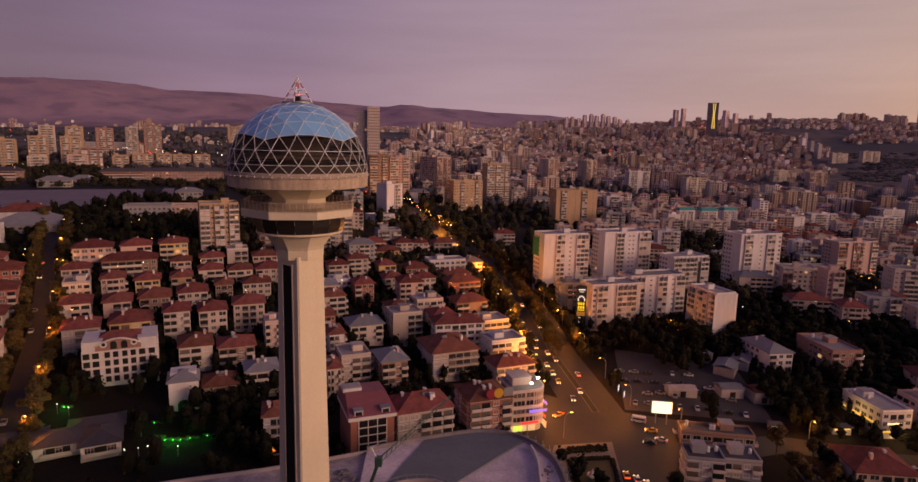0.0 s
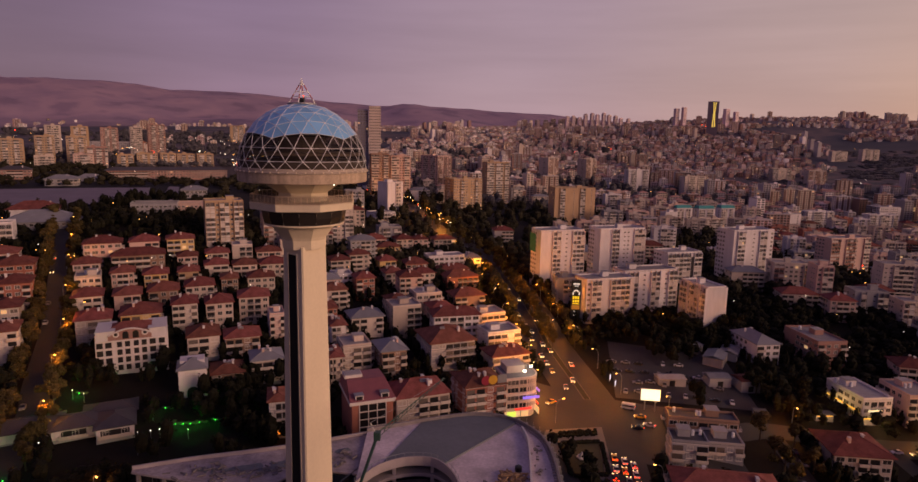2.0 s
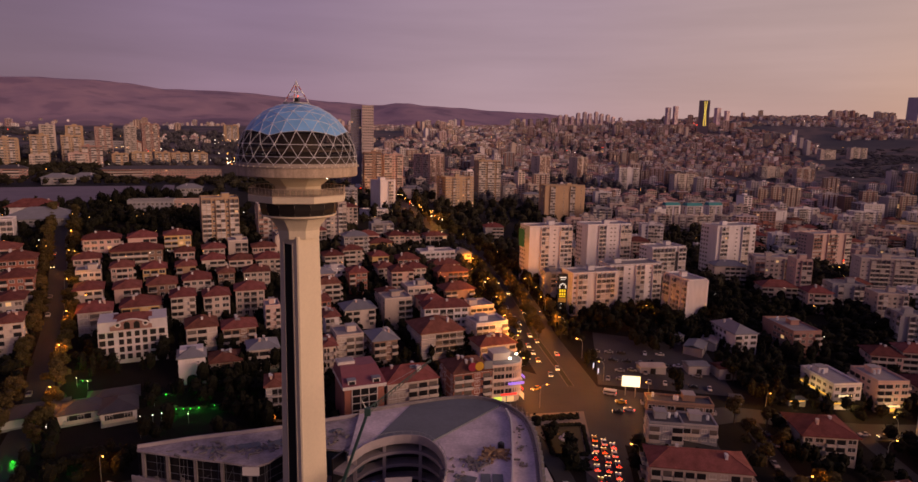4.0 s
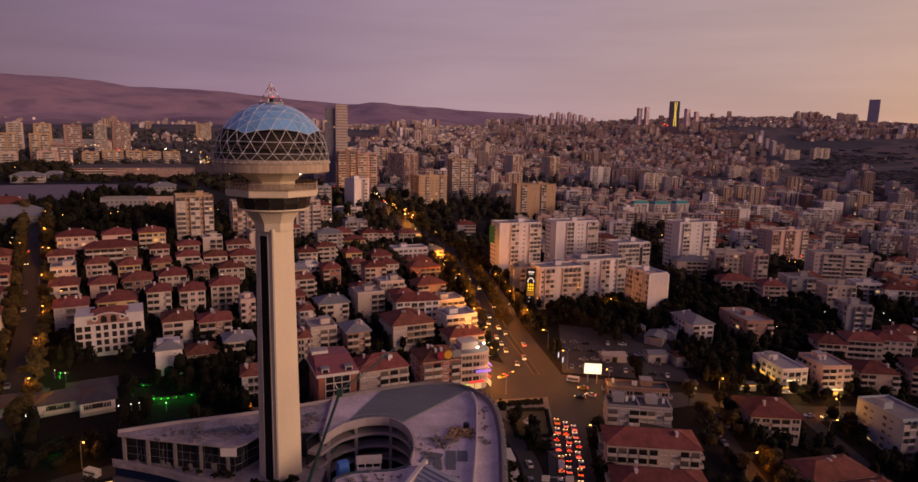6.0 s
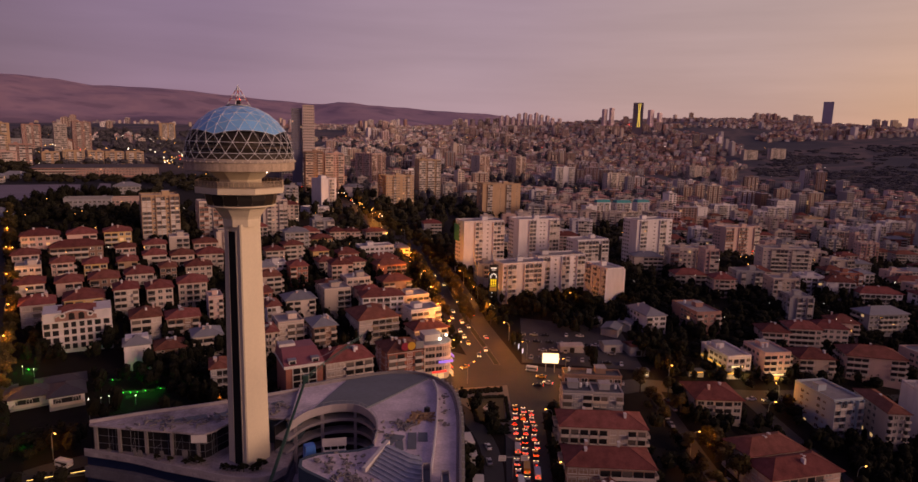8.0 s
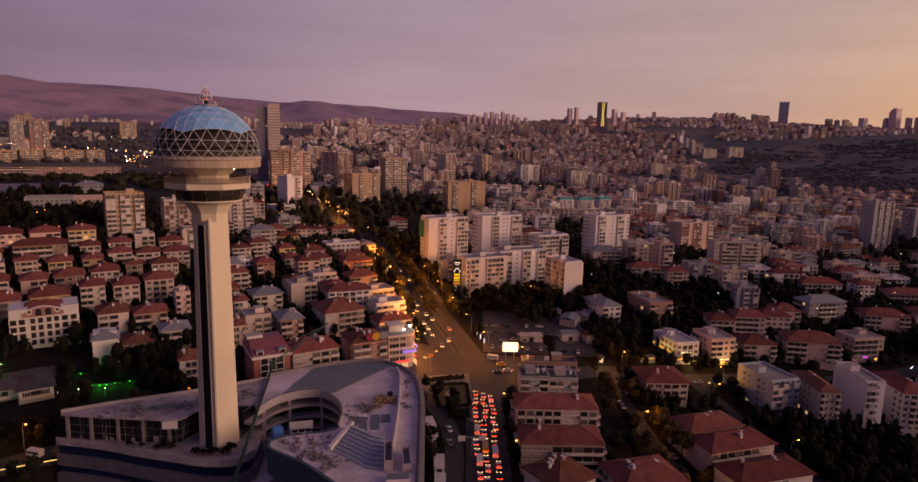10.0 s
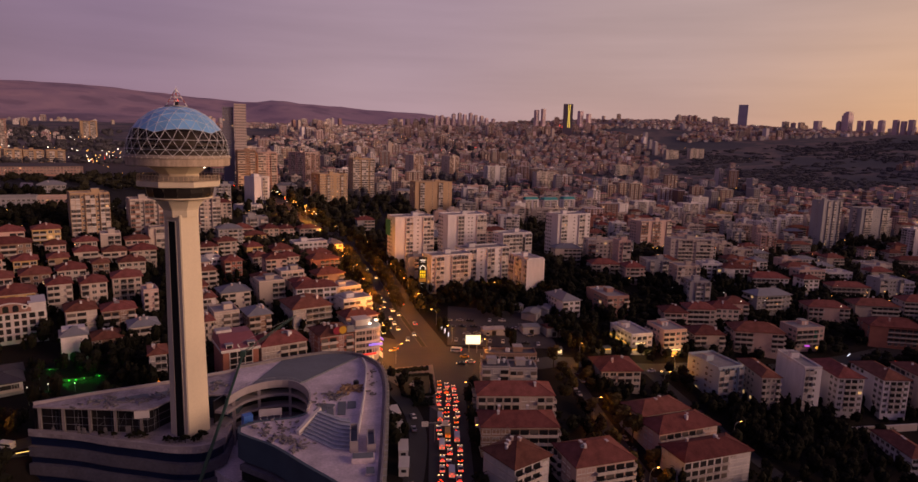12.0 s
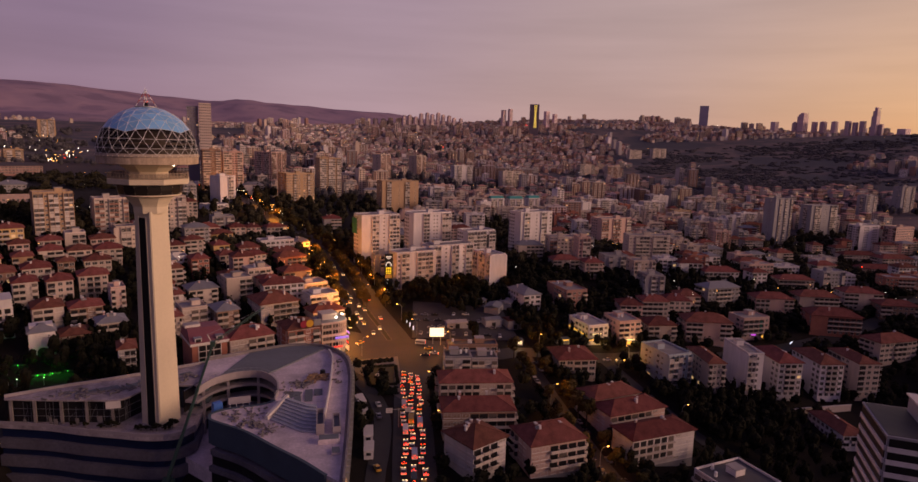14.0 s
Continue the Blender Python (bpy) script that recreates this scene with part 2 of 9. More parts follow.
# ---------------------------------------------------------------- mesh builder
class Build:
    """Gathers boxes, prisms and lathed rings into one mesh."""

    def __init__(self):
        self.v, self.f, self.m = [], [], []

    def face(self, pts, mat=0):
        k = len(self.v)
        self.v += [tuple(p) for p in pts]
        self.f.append(tuple(range(k, k + len(pts))))
        self.m.append(mat)
        return self

    def box(self, x, y, z, sx, sy, sz, mat=0, turn=0.0, top=1.0):
        """A box on its base centre (x, y, z); top: how much its upper face shrinks."""
        c, s = math.cos(turn), math.sin(turn)
        k = len(self.v)
        for h, g in ((0, 1.0), (sz, top)):
            for a, b in ((-1, -1), (1, -1), (1, 1), (-1, 1)):
                px, py = a * sx / 2 * g, b * sy / 2 * g
                self.v.append((x + px * c - py * s, y + px * s + py * c, z + h))
        for q in ((0, 1, 5, 4), (1, 2, 6, 5), (2, 3, 7, 6), (3, 0, 4, 7), (4, 5, 6, 7), (3, 2, 1, 0)):
            self.f.append(tuple(k + i for i in q))
            self.m.append(mat)
        return self

    def prism(self, plan, z0, z1, mat=0, top=None):
        """A plan polygon, counter-clockwise, from z0 up to z1."""
        k, n = len(self.v), len(plan)
        self.v += [(x, y, z0) for x, y in plan] + [(x, y, z1) for x, y in (top or plan)]
        for i in range(n):
            j = (i + 1) % n
            self.f.append((k + i, k + j, k + n + j, k + n + i))
            self.m.append(mat)
        self.f.append(tuple(k + n + i for i in range(n)))
        self.f.append(tuple(k + i for i in reversed(range(n))))
        self.m += [mat, mat]
        return self

    def lathe(self, profile, n=48, mat=0, turn=0.0):
        """Rings (radius, z) from bottom to top, closed at both ends."""
        k = len(self.v)
        for r, z in profile:
            for i in range(n):
                a = turn + 2 * math.pi * i / n
                self.v.append((r * math.cos(a), r * math.sin(a), z))
        for j in range(len(profile) - 1):
            for i in range(n):
                a, b = k + j * n + i, k + j * n + (i + 1) % n
                self.f.append((a, b, b + n, a + n))
                self.m.append(mat)
        self.f.append(tuple(k + i for i in reversed(range(n))))
        self.f.append(tuple(k + (len(profile) - 1) * n + i for i in range(n)))
        self.m += [mat, mat]
        return self

    def beam(self, a, b, r, mat=0, sides=4):
        """A straight bar from a to b."""
        a, b = Vector(a), Vector(b)
        q = (b - a).to_track_quat("Z", "Y")
        k = len(self.v)
        for p in (a, b):
            for i in range(sides):
                t = 2 * math.pi * i / sides
                self.v.append(tuple(p + q @ Vector((r * math.cos(t), r * math.sin(t), 0))))
        for i in range(sides):
            j = (i + 1) % sides
            self.f.append((k + i, k + j, k + sides + j, k + sides + i))
            self.m.append(mat)
        self.f += [tuple(k + i for i in reversed(range(sides))), tuple(k + sides + i for i in range(sides))]
        self.m += [mat, mat]
        return self

    def mesh(self, name, *mats, smooth=False):
        me = bpy.data.meshes.new(name)
        me.from_pydata(self.v, [], self.f)
        for m in mats:
            me.materials.append(m)
        if len(mats) > 1:
            me.polygons.foreach_set("material_index", self.m)
        if smooth:
            me.polygons.foreach_set("use_smooth", [True] * len(self.f))
        me.update()
        return me


def part(name, mesh, parent, at=None, label="", kind=""):
    """Links a mesh as one part under a thing or under another part."""
    ob = new(name, mesh)
    ob.parent = parent
    if at is not None:
        ob.matrix_basis = at
    return tagged(ob, label, kind=kind)


def thing(name, at, label, category, group="", kind=""):
    ob = new(name)
    ob.matrix_basis = at
    ob.empty_display_size = 0.5
    return tagged(ob, label, category, group, kind)


# ---------------------------------------------------------------- ground
def polar_ground():
    rings = [0.0]
    r = 6.0
    while r < 4900:
        rings.append(r)
        r *= 1.035
        r += 2.0
    rings.append(4900)
    n = 288
    me = bpy.data.meshes.new("ground")
    v = [(40, 20, ground(40, 20))]
    for r in rings[1:]:
        for i in range(n):
            a = 2 * math.pi * i / n
            x, y = 40 + r * math.cos(a), 20 + r * math.sin(a)
            v.append((x, y, ground(x, y)))
    f = [(0, 1 + i, 1 + (i + 1) % n) for i in range(n)]
    for j in range(len(rings) - 2):
        for i in range(n):
            p, q = 1 + j * n + i, 1 + j * n + (i + 1) % n
            f.append((p, p + n, q + n, q))
    me.from_pydata(v, [], f)
    me.polygons.foreach_set("use_smooth", [True] * len(f))
    return me


def ground_material():
    m = surface("ground_cover", (0.016, 0.013, 0.011), vary=0.45, scale=0.02, grain=0.25, bump=0.2)
    n, l = m.node_tree.nodes, m.node_tree.links
    b = n["Principled BSDF"]
    old = b.inputs["Base Color"].links[0].from_socket
    # dry steppe on the hills, by height and distance from the city, tinted mauve to carry haze
    geo = n.new("ShaderNodeNewGeometry")
    sep = n.new("ShaderNodeVectorMath")
    sep.operation = "LENGTH"
    l.new(geo.outputs["Position"], sep.inputs[0])
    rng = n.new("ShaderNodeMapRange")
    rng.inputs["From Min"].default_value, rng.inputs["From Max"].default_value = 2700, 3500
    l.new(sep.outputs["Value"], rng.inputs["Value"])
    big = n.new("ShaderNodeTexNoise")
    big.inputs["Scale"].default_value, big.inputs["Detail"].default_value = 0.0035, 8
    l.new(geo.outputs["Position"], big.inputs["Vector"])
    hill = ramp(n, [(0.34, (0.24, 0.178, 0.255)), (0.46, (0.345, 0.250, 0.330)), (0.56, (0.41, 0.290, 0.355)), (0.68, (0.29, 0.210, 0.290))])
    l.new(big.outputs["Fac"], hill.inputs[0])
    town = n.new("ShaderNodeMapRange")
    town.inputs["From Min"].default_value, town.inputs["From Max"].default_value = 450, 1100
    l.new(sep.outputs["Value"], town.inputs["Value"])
    # bluish lift of the valley ground stands in for haze
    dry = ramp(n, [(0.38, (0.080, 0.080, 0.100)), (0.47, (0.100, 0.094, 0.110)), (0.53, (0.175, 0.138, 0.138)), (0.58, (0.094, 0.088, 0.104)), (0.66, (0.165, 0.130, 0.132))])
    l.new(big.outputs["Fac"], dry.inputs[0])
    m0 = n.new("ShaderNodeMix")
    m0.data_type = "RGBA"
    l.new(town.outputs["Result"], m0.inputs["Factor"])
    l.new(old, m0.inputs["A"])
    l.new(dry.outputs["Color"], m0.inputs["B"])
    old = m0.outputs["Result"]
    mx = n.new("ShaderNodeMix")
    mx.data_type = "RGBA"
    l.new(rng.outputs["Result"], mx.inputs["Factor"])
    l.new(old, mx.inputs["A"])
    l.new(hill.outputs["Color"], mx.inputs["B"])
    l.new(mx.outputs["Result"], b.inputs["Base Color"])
    b.inputs["Specular IOR Level"].default_value = 0.12
    return m


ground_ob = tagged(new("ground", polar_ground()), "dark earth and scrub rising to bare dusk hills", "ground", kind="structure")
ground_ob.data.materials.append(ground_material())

FOOTPRINTS = []   # x, y, reach of what already stands
PLOTS = []        # x, y, width, depth, turn of each small house
ROADS = []        # x, y, half width along each road


def free(x, y, r, roads=True):
    for a, b, c in FOOTPRINTS:
        if (x - a) ** 2 + (y - b) ** 2 < (r + c) ** 2:
            return False
    if roads:
        for a, b, c in ROADS:
            if (x - a) ** 2 + (y - b) ** 2 < (r + c) ** 2:
                return False
    return True


def spline(pts, step=5.0):
    """Points along a smooth line through pts."""
    out = []
    p = [Vector(q) for q in pts]
    p = [2 * p[0] - p[1]] + p + [2 * p[-1] - p[-2]]
    for i in range(1, len(p) - 2):
        n = max(2, int((p[i + 1] - p[i]).length / step))
        for k in range(n):
            t = k / n
            out.append(0.5 * (2 * p[i] + (p[i + 1] - p[i - 1]) * t + (2 * p[i - 1] - 5 * p[i] + 4 * p[i + 1] - p[i + 2]) * t * t
                              + (3 * p[i] - p[i - 1] - 3 * p[i + 1] + p[i + 2]) * t ** 3))
    out.append(p[-2])
    return out


def ribbon(name, pts, width, mat, label, lift=0.12, mark=True, category="road"):
    """A road draped over the ground."""
    line = spline(pts)
    b = Build()
    cross = max(2, int(width / 5))
    rows = []
    for i, p in enumerate(line):
        d = (line[min(i + 1, len(line) - 1)] - line[max(i - 1, 0)]).normalized()
        s = Vector((d.y, -d.x))
        rows.append([(p + s * (k / cross - 0.5) * width) for k in range(cross + 1)])
        if mark:
            ROADS.append((p.x, p.y, width / 2))
    k = 0
    for r in rows:
        for q in r:
            b.v.append((q.x, q.y, ground(q.x, q.y) + lift))
    for i in range(len(rows) - 1):
        for j in range(cross):
            a = i * (cross + 1) + j
            b.f.append((a, a + 1, a + cross + 2, a + cross + 1))
            b.m.append(0)
    return tagged(new(name, b.mesh(name, mat)), label, category, kind="structure"), line
# ---------------------------------------------------------------- the tower
def panel_glass(name, color, rough, metal=0.0):
    return surface(name, color, rough=rough, vary=0.12, scale=0.3, bump=0, each=0.10, metal=metal)


DOME_BLUE = panel_glass("blue_dome_panel", (0.21, 0.46, 0.80), 0.28, 0.0)
DOME_DARK = panel_glass("dark_dome_glass", (0.018, 0.015, 0.016), 0.6)
DOME_DARK.node_tree.nodes["Principled BSDF"].inputs["Alpha"].default_value = 0.66
DOME_DARK.node_tree.nodes["Principled BSDF"].inputs["Specular IOR Level"].default_value = 0.06


def observation_tower():
    root = thing("observation_tower", pose(0, 0, 0), "tall pale concrete observation tower with a blue lattice dome", "tower")
    face = radians(9.7 - 90)            # bearing of the near corner of the shaft
    # shaft: square with chamfered corners, slightly tapered
    b = Build()

    def square(half, cut):
        pts = []
        for k in range(4):
            a = face + k * math.pi / 2
            c = Vector((math.cos(a), math.sin(a))) * half
            t = Vector((-math.sin(a), math.cos(a))) * cut
            if k % 2:
                pts += [tuple(c - t * 0.5 - c.normalized() * cut * 0.5), tuple(c + t * 0.5 - c.normalized() * cut * 0.5)]
            else:
                pts += [tuple(c - t * 0.3), tuple(c + t * 0.3)]
        return pts
    b.prism(square(6.15, 0.8), 14.0, 88.2, top=square(5.05, 0.7))
    part("shaft", b.mesh("shaft", CONCRETE), root, label="smooth pale concrete shaft")
    # the glazed slot up the shaded faces; its unlit depth is a flat near-black colour
    low, high = square(6.15, 0.8), square(5.05, 0.7)
    for k in (3, 1):
        i, j = 2 * k + 1, (2 * k + 2) % 8

        def at(f, z, out):
            """A point on the face: f from its outer corner to the lit one."""
            g = (z - 14.0) / 74.2
            p = Vector((*low[i], z)).lerp(Vector((*high[i], z)), g)
            q = Vector((*low[j], z)).lerp(Vector((*high[j], z)), g)
            side = (q - p).normalized()
            return p.lerp(q, f) + Vector((side.y, -side.x, 0)) * out
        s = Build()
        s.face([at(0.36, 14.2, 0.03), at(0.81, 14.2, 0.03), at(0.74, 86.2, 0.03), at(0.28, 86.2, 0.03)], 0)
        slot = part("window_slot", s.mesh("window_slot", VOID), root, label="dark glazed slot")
        for e, top, w in ((0.345, 0.265, 0.015), (0.83, 0.76, 0.018)):
            m = Build()
            m.v = [tuple(at((e, top)[g] + du, (14.2, 86.5)[g], do)) for g in (0, 1) for du, do in ((-w, 0), (w, 0), (w, 0.2), (-w, 0.2))]
            m.f = [(0, 1, 5, 4), (1, 2, 6, 5), (2, 3, 7, 6), (3, 0, 4, 7), (4, 5, 6, 7), (3, 2, 1, 0)]
            m.m = [0] * 6
            part("jamb", m.mesh("jamb", CONCRETE), slot)
        m = Build()
        m.beam(at(0.22, 14.2, 0.0), at(0.16, 86.5, 0.0), 0.05)
        part("joint_rib", m.mesh("joint_rib", CONCRETE), slot)
    # capital under the decks: eight-sided, flaring up from the shaft
    b = Build()
    b.lathe([(5.05, 87.6), (5.15, 89.6), (5.5, 90.3), (6.9, 92.2), (7.6, 93.0)], 8, turn=face + math.pi / 8)
    part("capital", b.mesh("capital", CONCRETE), root)
    b = Build()
    b.lathe([(8.2, 93.0), (8.85, 93.4), (9.3, 95.0), (9.5, 96.5)], 16, turn=face)
    drum = part("glazed_drum", b.mesh("glazed_drum", surface("smoked_glass", (0.022, 0.018, 0.017), rough=0.35, vary=0.4, scale=0.3, bump=0)), root, label="dark smoked glass band")
    for i in range(16):
        m = Build()
        a = face + 2 * math.pi * i / 16
        m.beam((8.87 * math.cos(a), 8.87 * math.sin(a), 93.4), (9.52 * math.cos(a), 9.52 * math.sin(a), 96.4), 0.045)
        part("mullion", m.mesh("mullion", CONCRETE_DARK), drum)
    b = Build()
    b.lathe([(7.5, 92.7), (8.8, 93.05), (9.0, 93.2), (8.95, 93.5), (8.2, 93.55)], 32)
    part("drum_sill", b.mesh("drum_sill", CONCRETE), root)
    # open gallery, eight sided
    oct_turn = face + math.pi / 8
    b = Build()
    b.lathe([(9.3, 96.4), (11.3, 96.7), (11.95, 96.85), (12.05, 98.3), (11.6, 98.4), (6.0, 98.4)], 8, turn=oct_turn)
    deck = part("gallery_deck", b.mesh("gallery_deck", CONCRETE), root, label="eight-sided open concrete gallery")
    SCREEN = surface("railing_screen", (0.22, 0.17, 0.13), rough=0.35, vary=0.4)
    SCREEN.node_tree.nodes["Principled BSDF"].inputs["Alpha"].default_value = 0.6
    for i in range(8):
        a0, a1 = oct_turn + i * math.pi / 4, oct_turn + (i + 1) * math.pi / 4
        p, q = Vector((11.85 * math.cos(a0), 11.85 * math.sin(a0), 98.35)), Vector((11.85 * math.cos(a1), 11.85 * math.sin(a1), 98.35))
        m = Build()
        for h in (0.12, 1.75):
            m.beam(p + Vector((0, 0, h)), q + Vector((0, 0, h)), 0.07)
        for k in range(8):
            c = p.lerp(q, k / 7)
            m.beam(c, c + Vector((0, 0, 1.8)), 0.06)
        part("railing", m.mesh("railing", surface("weathered_rail", (0.40, 0.31, 0.24)) if i == 0 else bpy.data.materials["weathered_rail"]), deck)
        m = Build()
        up = Vector((0, 0, 1.62))
        m.face([p + up * 0.1, q + up * 0.1, q + up, p + up])
        part("screen", m.mesh("screen", SCREEN), deck)
    # neck
    b = Build()
    b.lathe([(5.7, 98.2), (5.7, 100.3), (6.0, 100.45), (7.2, 101.3), (9.0, 102.6), (9.6, 102.8)], 8, turn=face + math.pi / 8)
    part("neck", b.mesh("neck", CONCRETE), root)
    # ring under the dome: a plain stained drum with a studded ledge on top
    b = Build()
    b.lathe([(8.6, 102.7), (13.6, 102.75), (14.1, 102.85), (14.2, 103.0), (14.22, 104.95)], 66)
    rim = part("rim", b.mesh("rim", surface("streaked_concrete", (0.46, 0.36, 0.27), vary=0.55, scale=0.9, grain=2.0, streak=9, rough=0.9)), root, label="stained concrete ring under the dome")
    b = Build()
    b.lathe([(13.9, 104.98), (14.45, 105.0), (14.5, 105.25), (14.25, 105.35), (14.2, 105.95), (13.9, 106.0), (12.4, 106.0)], 66)
    part("rim_ledge", b.mesh("rim_ledge", CONCRETE_DARK), root, label="pale ledge round the dome foot")
    for i in range(50):
        m = Build()
        a = 2 * math.pi * i / 50
        m.box(14.5 * math.cos(a), 14.5 * math.sin(a), 105.1, 0.26, 0.26, 0.34, turn=a, top=0.7)
        part("stud", m.mesh("stud", CONCRETE), rim)
    # inside: floor slabs and core, seen through the glass
    b = Build()
    b.lathe([(5.0, 108.6), (13.2, 108.65), (13.2, 109.15), (5.0, 109.2)], 48)
    part("inner_floor", b.mesh("inner_floor", surface("inner_slab", (0.50, 0.38, 0.28))), root)
    part("core", Build().lathe([(5.0, 105.2), (5.0, 113.0)], 24).mesh("core", CONCRETE_DARK), root)
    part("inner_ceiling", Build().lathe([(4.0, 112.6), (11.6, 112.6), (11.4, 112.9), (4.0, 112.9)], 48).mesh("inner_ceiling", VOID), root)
    part("inner_parapet", Build().lathe([(13.4, 105.9), (13.5, 107.3), (13.2, 107.35)], 48).mesh("inner_parapet", CONCRETE_DARK), root)
    # lattice dome: five-fold geodesic cap on two level belts, all on one sphere
    base = math.atan2(-129.4, 37.8)
    R, ZC = 14.1, 105.9
    first = base + radians(-29.2)
    fifth = 2 * math.pi / 5

    def on_sphere(polar, az):
        return Vector((R * math.sin(polar) * math.cos(az), R * math.sin(polar) * math.sin(az), ZC + R * math.cos(polar)))
    cap = []
    for k in range(1, 6):
        ring = []
        polar = radians(63.435) * k / 5
        for sector in range(5):
            p, q = on_sphere(polar, first + sector * fifth), on_sphere(polar, first + (sector + 1) * fifth)
            for i in range(k):
                v = p.lerp(q, i / k) - Vector((0, 0, ZC))
                ring.append(v.normalized() * R + Vector((0, 0, ZC)))
        cap.append(ring)
    step = fifth / 5
    belts = [[on_sphere(math.acos((z - ZC) / R), first + (i + o) * step) for i in range(25)] for z, o in ((110.25, 0.5), (107.5, 0.0), (105.75, 0.5))]
    dome = part("dome", Build().lathe([(2.9, 119.5), (2.6, 119.75)], 12).mesh("dome", DOME_BLUE), root, label="geodesic dome, blue above and dark glass below")
    lattice = Build()
    done = set()

    def pane_of(tri, blue):
        m = Build()
        m.face(tri)
        part("blue_panel" if blue else "glass_pane", m.mesh("pane", DOME_BLUE if blue else DOME_DARK), dome)
        for p, q in ((tri[0], tri[1]), (tri[1], tri[2]), (tri[2], tri[0])):
            key = tuple(sorted((tuple(round(c, 2) for c in p), tuple(round(c, 2) for c in q))))
            if key not in done:
                done.add(key)
                lattice.beam(p, q, 0.05 if blue else 0.06, sides=5)
    for k in range(1, 5):
        up, lo = cap[k - 1], cap[k]
        for sector in range(5):
            for i in range(k + 1):
                a, b2 = lo[(sector * (k + 1) + i) % len(lo)], lo[(sector * (k + 1) + i + 1) % len(lo)]
                pane_of((a, b2, up[(sector * k + i) % len(up)]), True)
                if i < k:
                    pane_of((up[(sector * k + i) % len(up)], b2, up[(sector * k + i + 1) % len(up)]), True)
    rows = [cap[4]] + belts
    for r, (up, lo) in enumerate(zip(rows, rows[1:])):
        for i in range(25):
            if r % 2 == 0:
                pane_of((lo[i], up[(i + 1) % 25], up[i]), False)
                pane_of((lo[i], lo[(i + 1) % 25], up[(i + 1) % 25]), False)
            else:
                pane_of((lo[i], lo[(i + 1) % 25], up[i]), False)
                pane_of((up[i], lo[(i + 1) % 25], up[(i + 1) % 25]), False)
    for ring in rows:
        for p in ring:
            lattice.box(p.x, p.y, p.z - 0.14, 0.26, 0.26, 0.28)
    for ring in cap[:4]:
        for p in ring:
            lattice.box(p.x, p.y, p.z - 0.09, 0.2, 0.2, 0.18)
    part("lattice", lattice.mesh("lattice", STEEL_WHITE), dome, label="white tubular steel lattice", kind="stuff")
    # crown: round platform and a tripod mast
    b = Build()
    b.lathe([(3.0, 119.6), (3.15, 119.75), (3.15, 119.95), (2.8, 120.0)], 24)
    part("platform", b.mesh("platform", STEEL_GREY), root)
    RED_STEEL = surface("red_steel", (0.42, 0.10, 0.08), vary=0.2)
    tip = Vector((0, 0, 124.75))
    feet = [Vector((2.9 * math.cos(a), 2.9 * math.sin(a), 119.9)) for a in (base + radians(t) for t in (-100, -15, 80, 170))]
    for foot, foot2 in zip(feet, feet[1:] + feet[:1]):
        for k in range(5):
            leg = Build().beam(foot.lerp(tip, k / 5), foot.lerp(tip, (k + 1) / 5), 0.12)
            part("mast_leg", leg.mesh("mast_leg", RED_STEEL if k % 2 else STEEL_WHITE), root, label="faded red mast section" if k % 2 else "white mast section")
        for t in (0.3, 0.52):
            part("mast_brace", Build().beam(foot.lerp(tip, t), foot2.lerp(tip, t), 0.06).mesh("mast_brace", STEEL_WHITE), root)
    part("mast_head", Build().box(0, 0, 124.5, 0.4, 0.4, 0.4).beam((0, 0, 124.5), (0, 0, 125.4), 0.05).mesh("mast_head", STEEL_WHITE), root)
    part("beacon_box", Build().box(0, 0, 120.0, 1.2, 1.2, 1.1).mesh("beacon_box", GLASS), root)
    part("beacon", Build().box(0.5, -0.5, 121.3, 0.22, 0.22, 0.22).mesh("beacon", LAMP_RED), root, label="red warning light")
    a = base + 0.75
    part("deck_lamp", Build().box(9.5 * math.cos(a), 9.5 * math.sin(a), 102.3, 0.25, 0.25, 0.2).mesh("deck_lamp", LAMP_WHITE), root, label="small white deck lamp")


observation_tower()
FOOTPRINTS.append((0, 0, 12))
# ---------------------------------------------------------------- the shopping centre at the foot of the tower
MALL_ROOF = surface("dusty_roof_screed", (0.62, 0.53, 0.56), vary=0.6, scale=0.13, grain=1.2)
MALL_WEST = surface("stained_roof_screed", (0.36, 0.31, 0.32), vary=0.8, scale=0.22, grain=1.5)
MALL_EDGE = surface("weathered_edge_cladding", (0.22, 0.195, 0.20), vary=0.4, scale=0.4, grain=2)
MALL_DARK = surface("dark_roof_membrane", (0.15, 0.165, 0.185), vary=0.25, scale=0.1, grain=0.8)
MALL_BAND = surface("cream_cladding", (0.36, 0.315, 0.33), vary=0.32, scale=0.2)
# dusty bands; the strong mottling also puts irregular reflections into the colour
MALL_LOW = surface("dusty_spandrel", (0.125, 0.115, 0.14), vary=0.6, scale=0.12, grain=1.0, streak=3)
MALL_WALL = surface("slate_cladding", (0.058, 0.085, 0.115), vary=0.25, scale=0.2)
MALL_GLASS = surface("blue_curtain_glass", (0.010, 0.018, 0.060), rough=0.3, vary=0.4, scale=0.15, bump=0)


def offset(line, d):
    """A line moved sideways by d, to its right."""
    out = []
    for i, p in enumerate(line):
        t = (line[min(i + 1, len(line) - 1)] - line[max(i - 1, 0)]).normalized()
        out.append(p + Vector((t.y, -t.x)) * d)
    return out


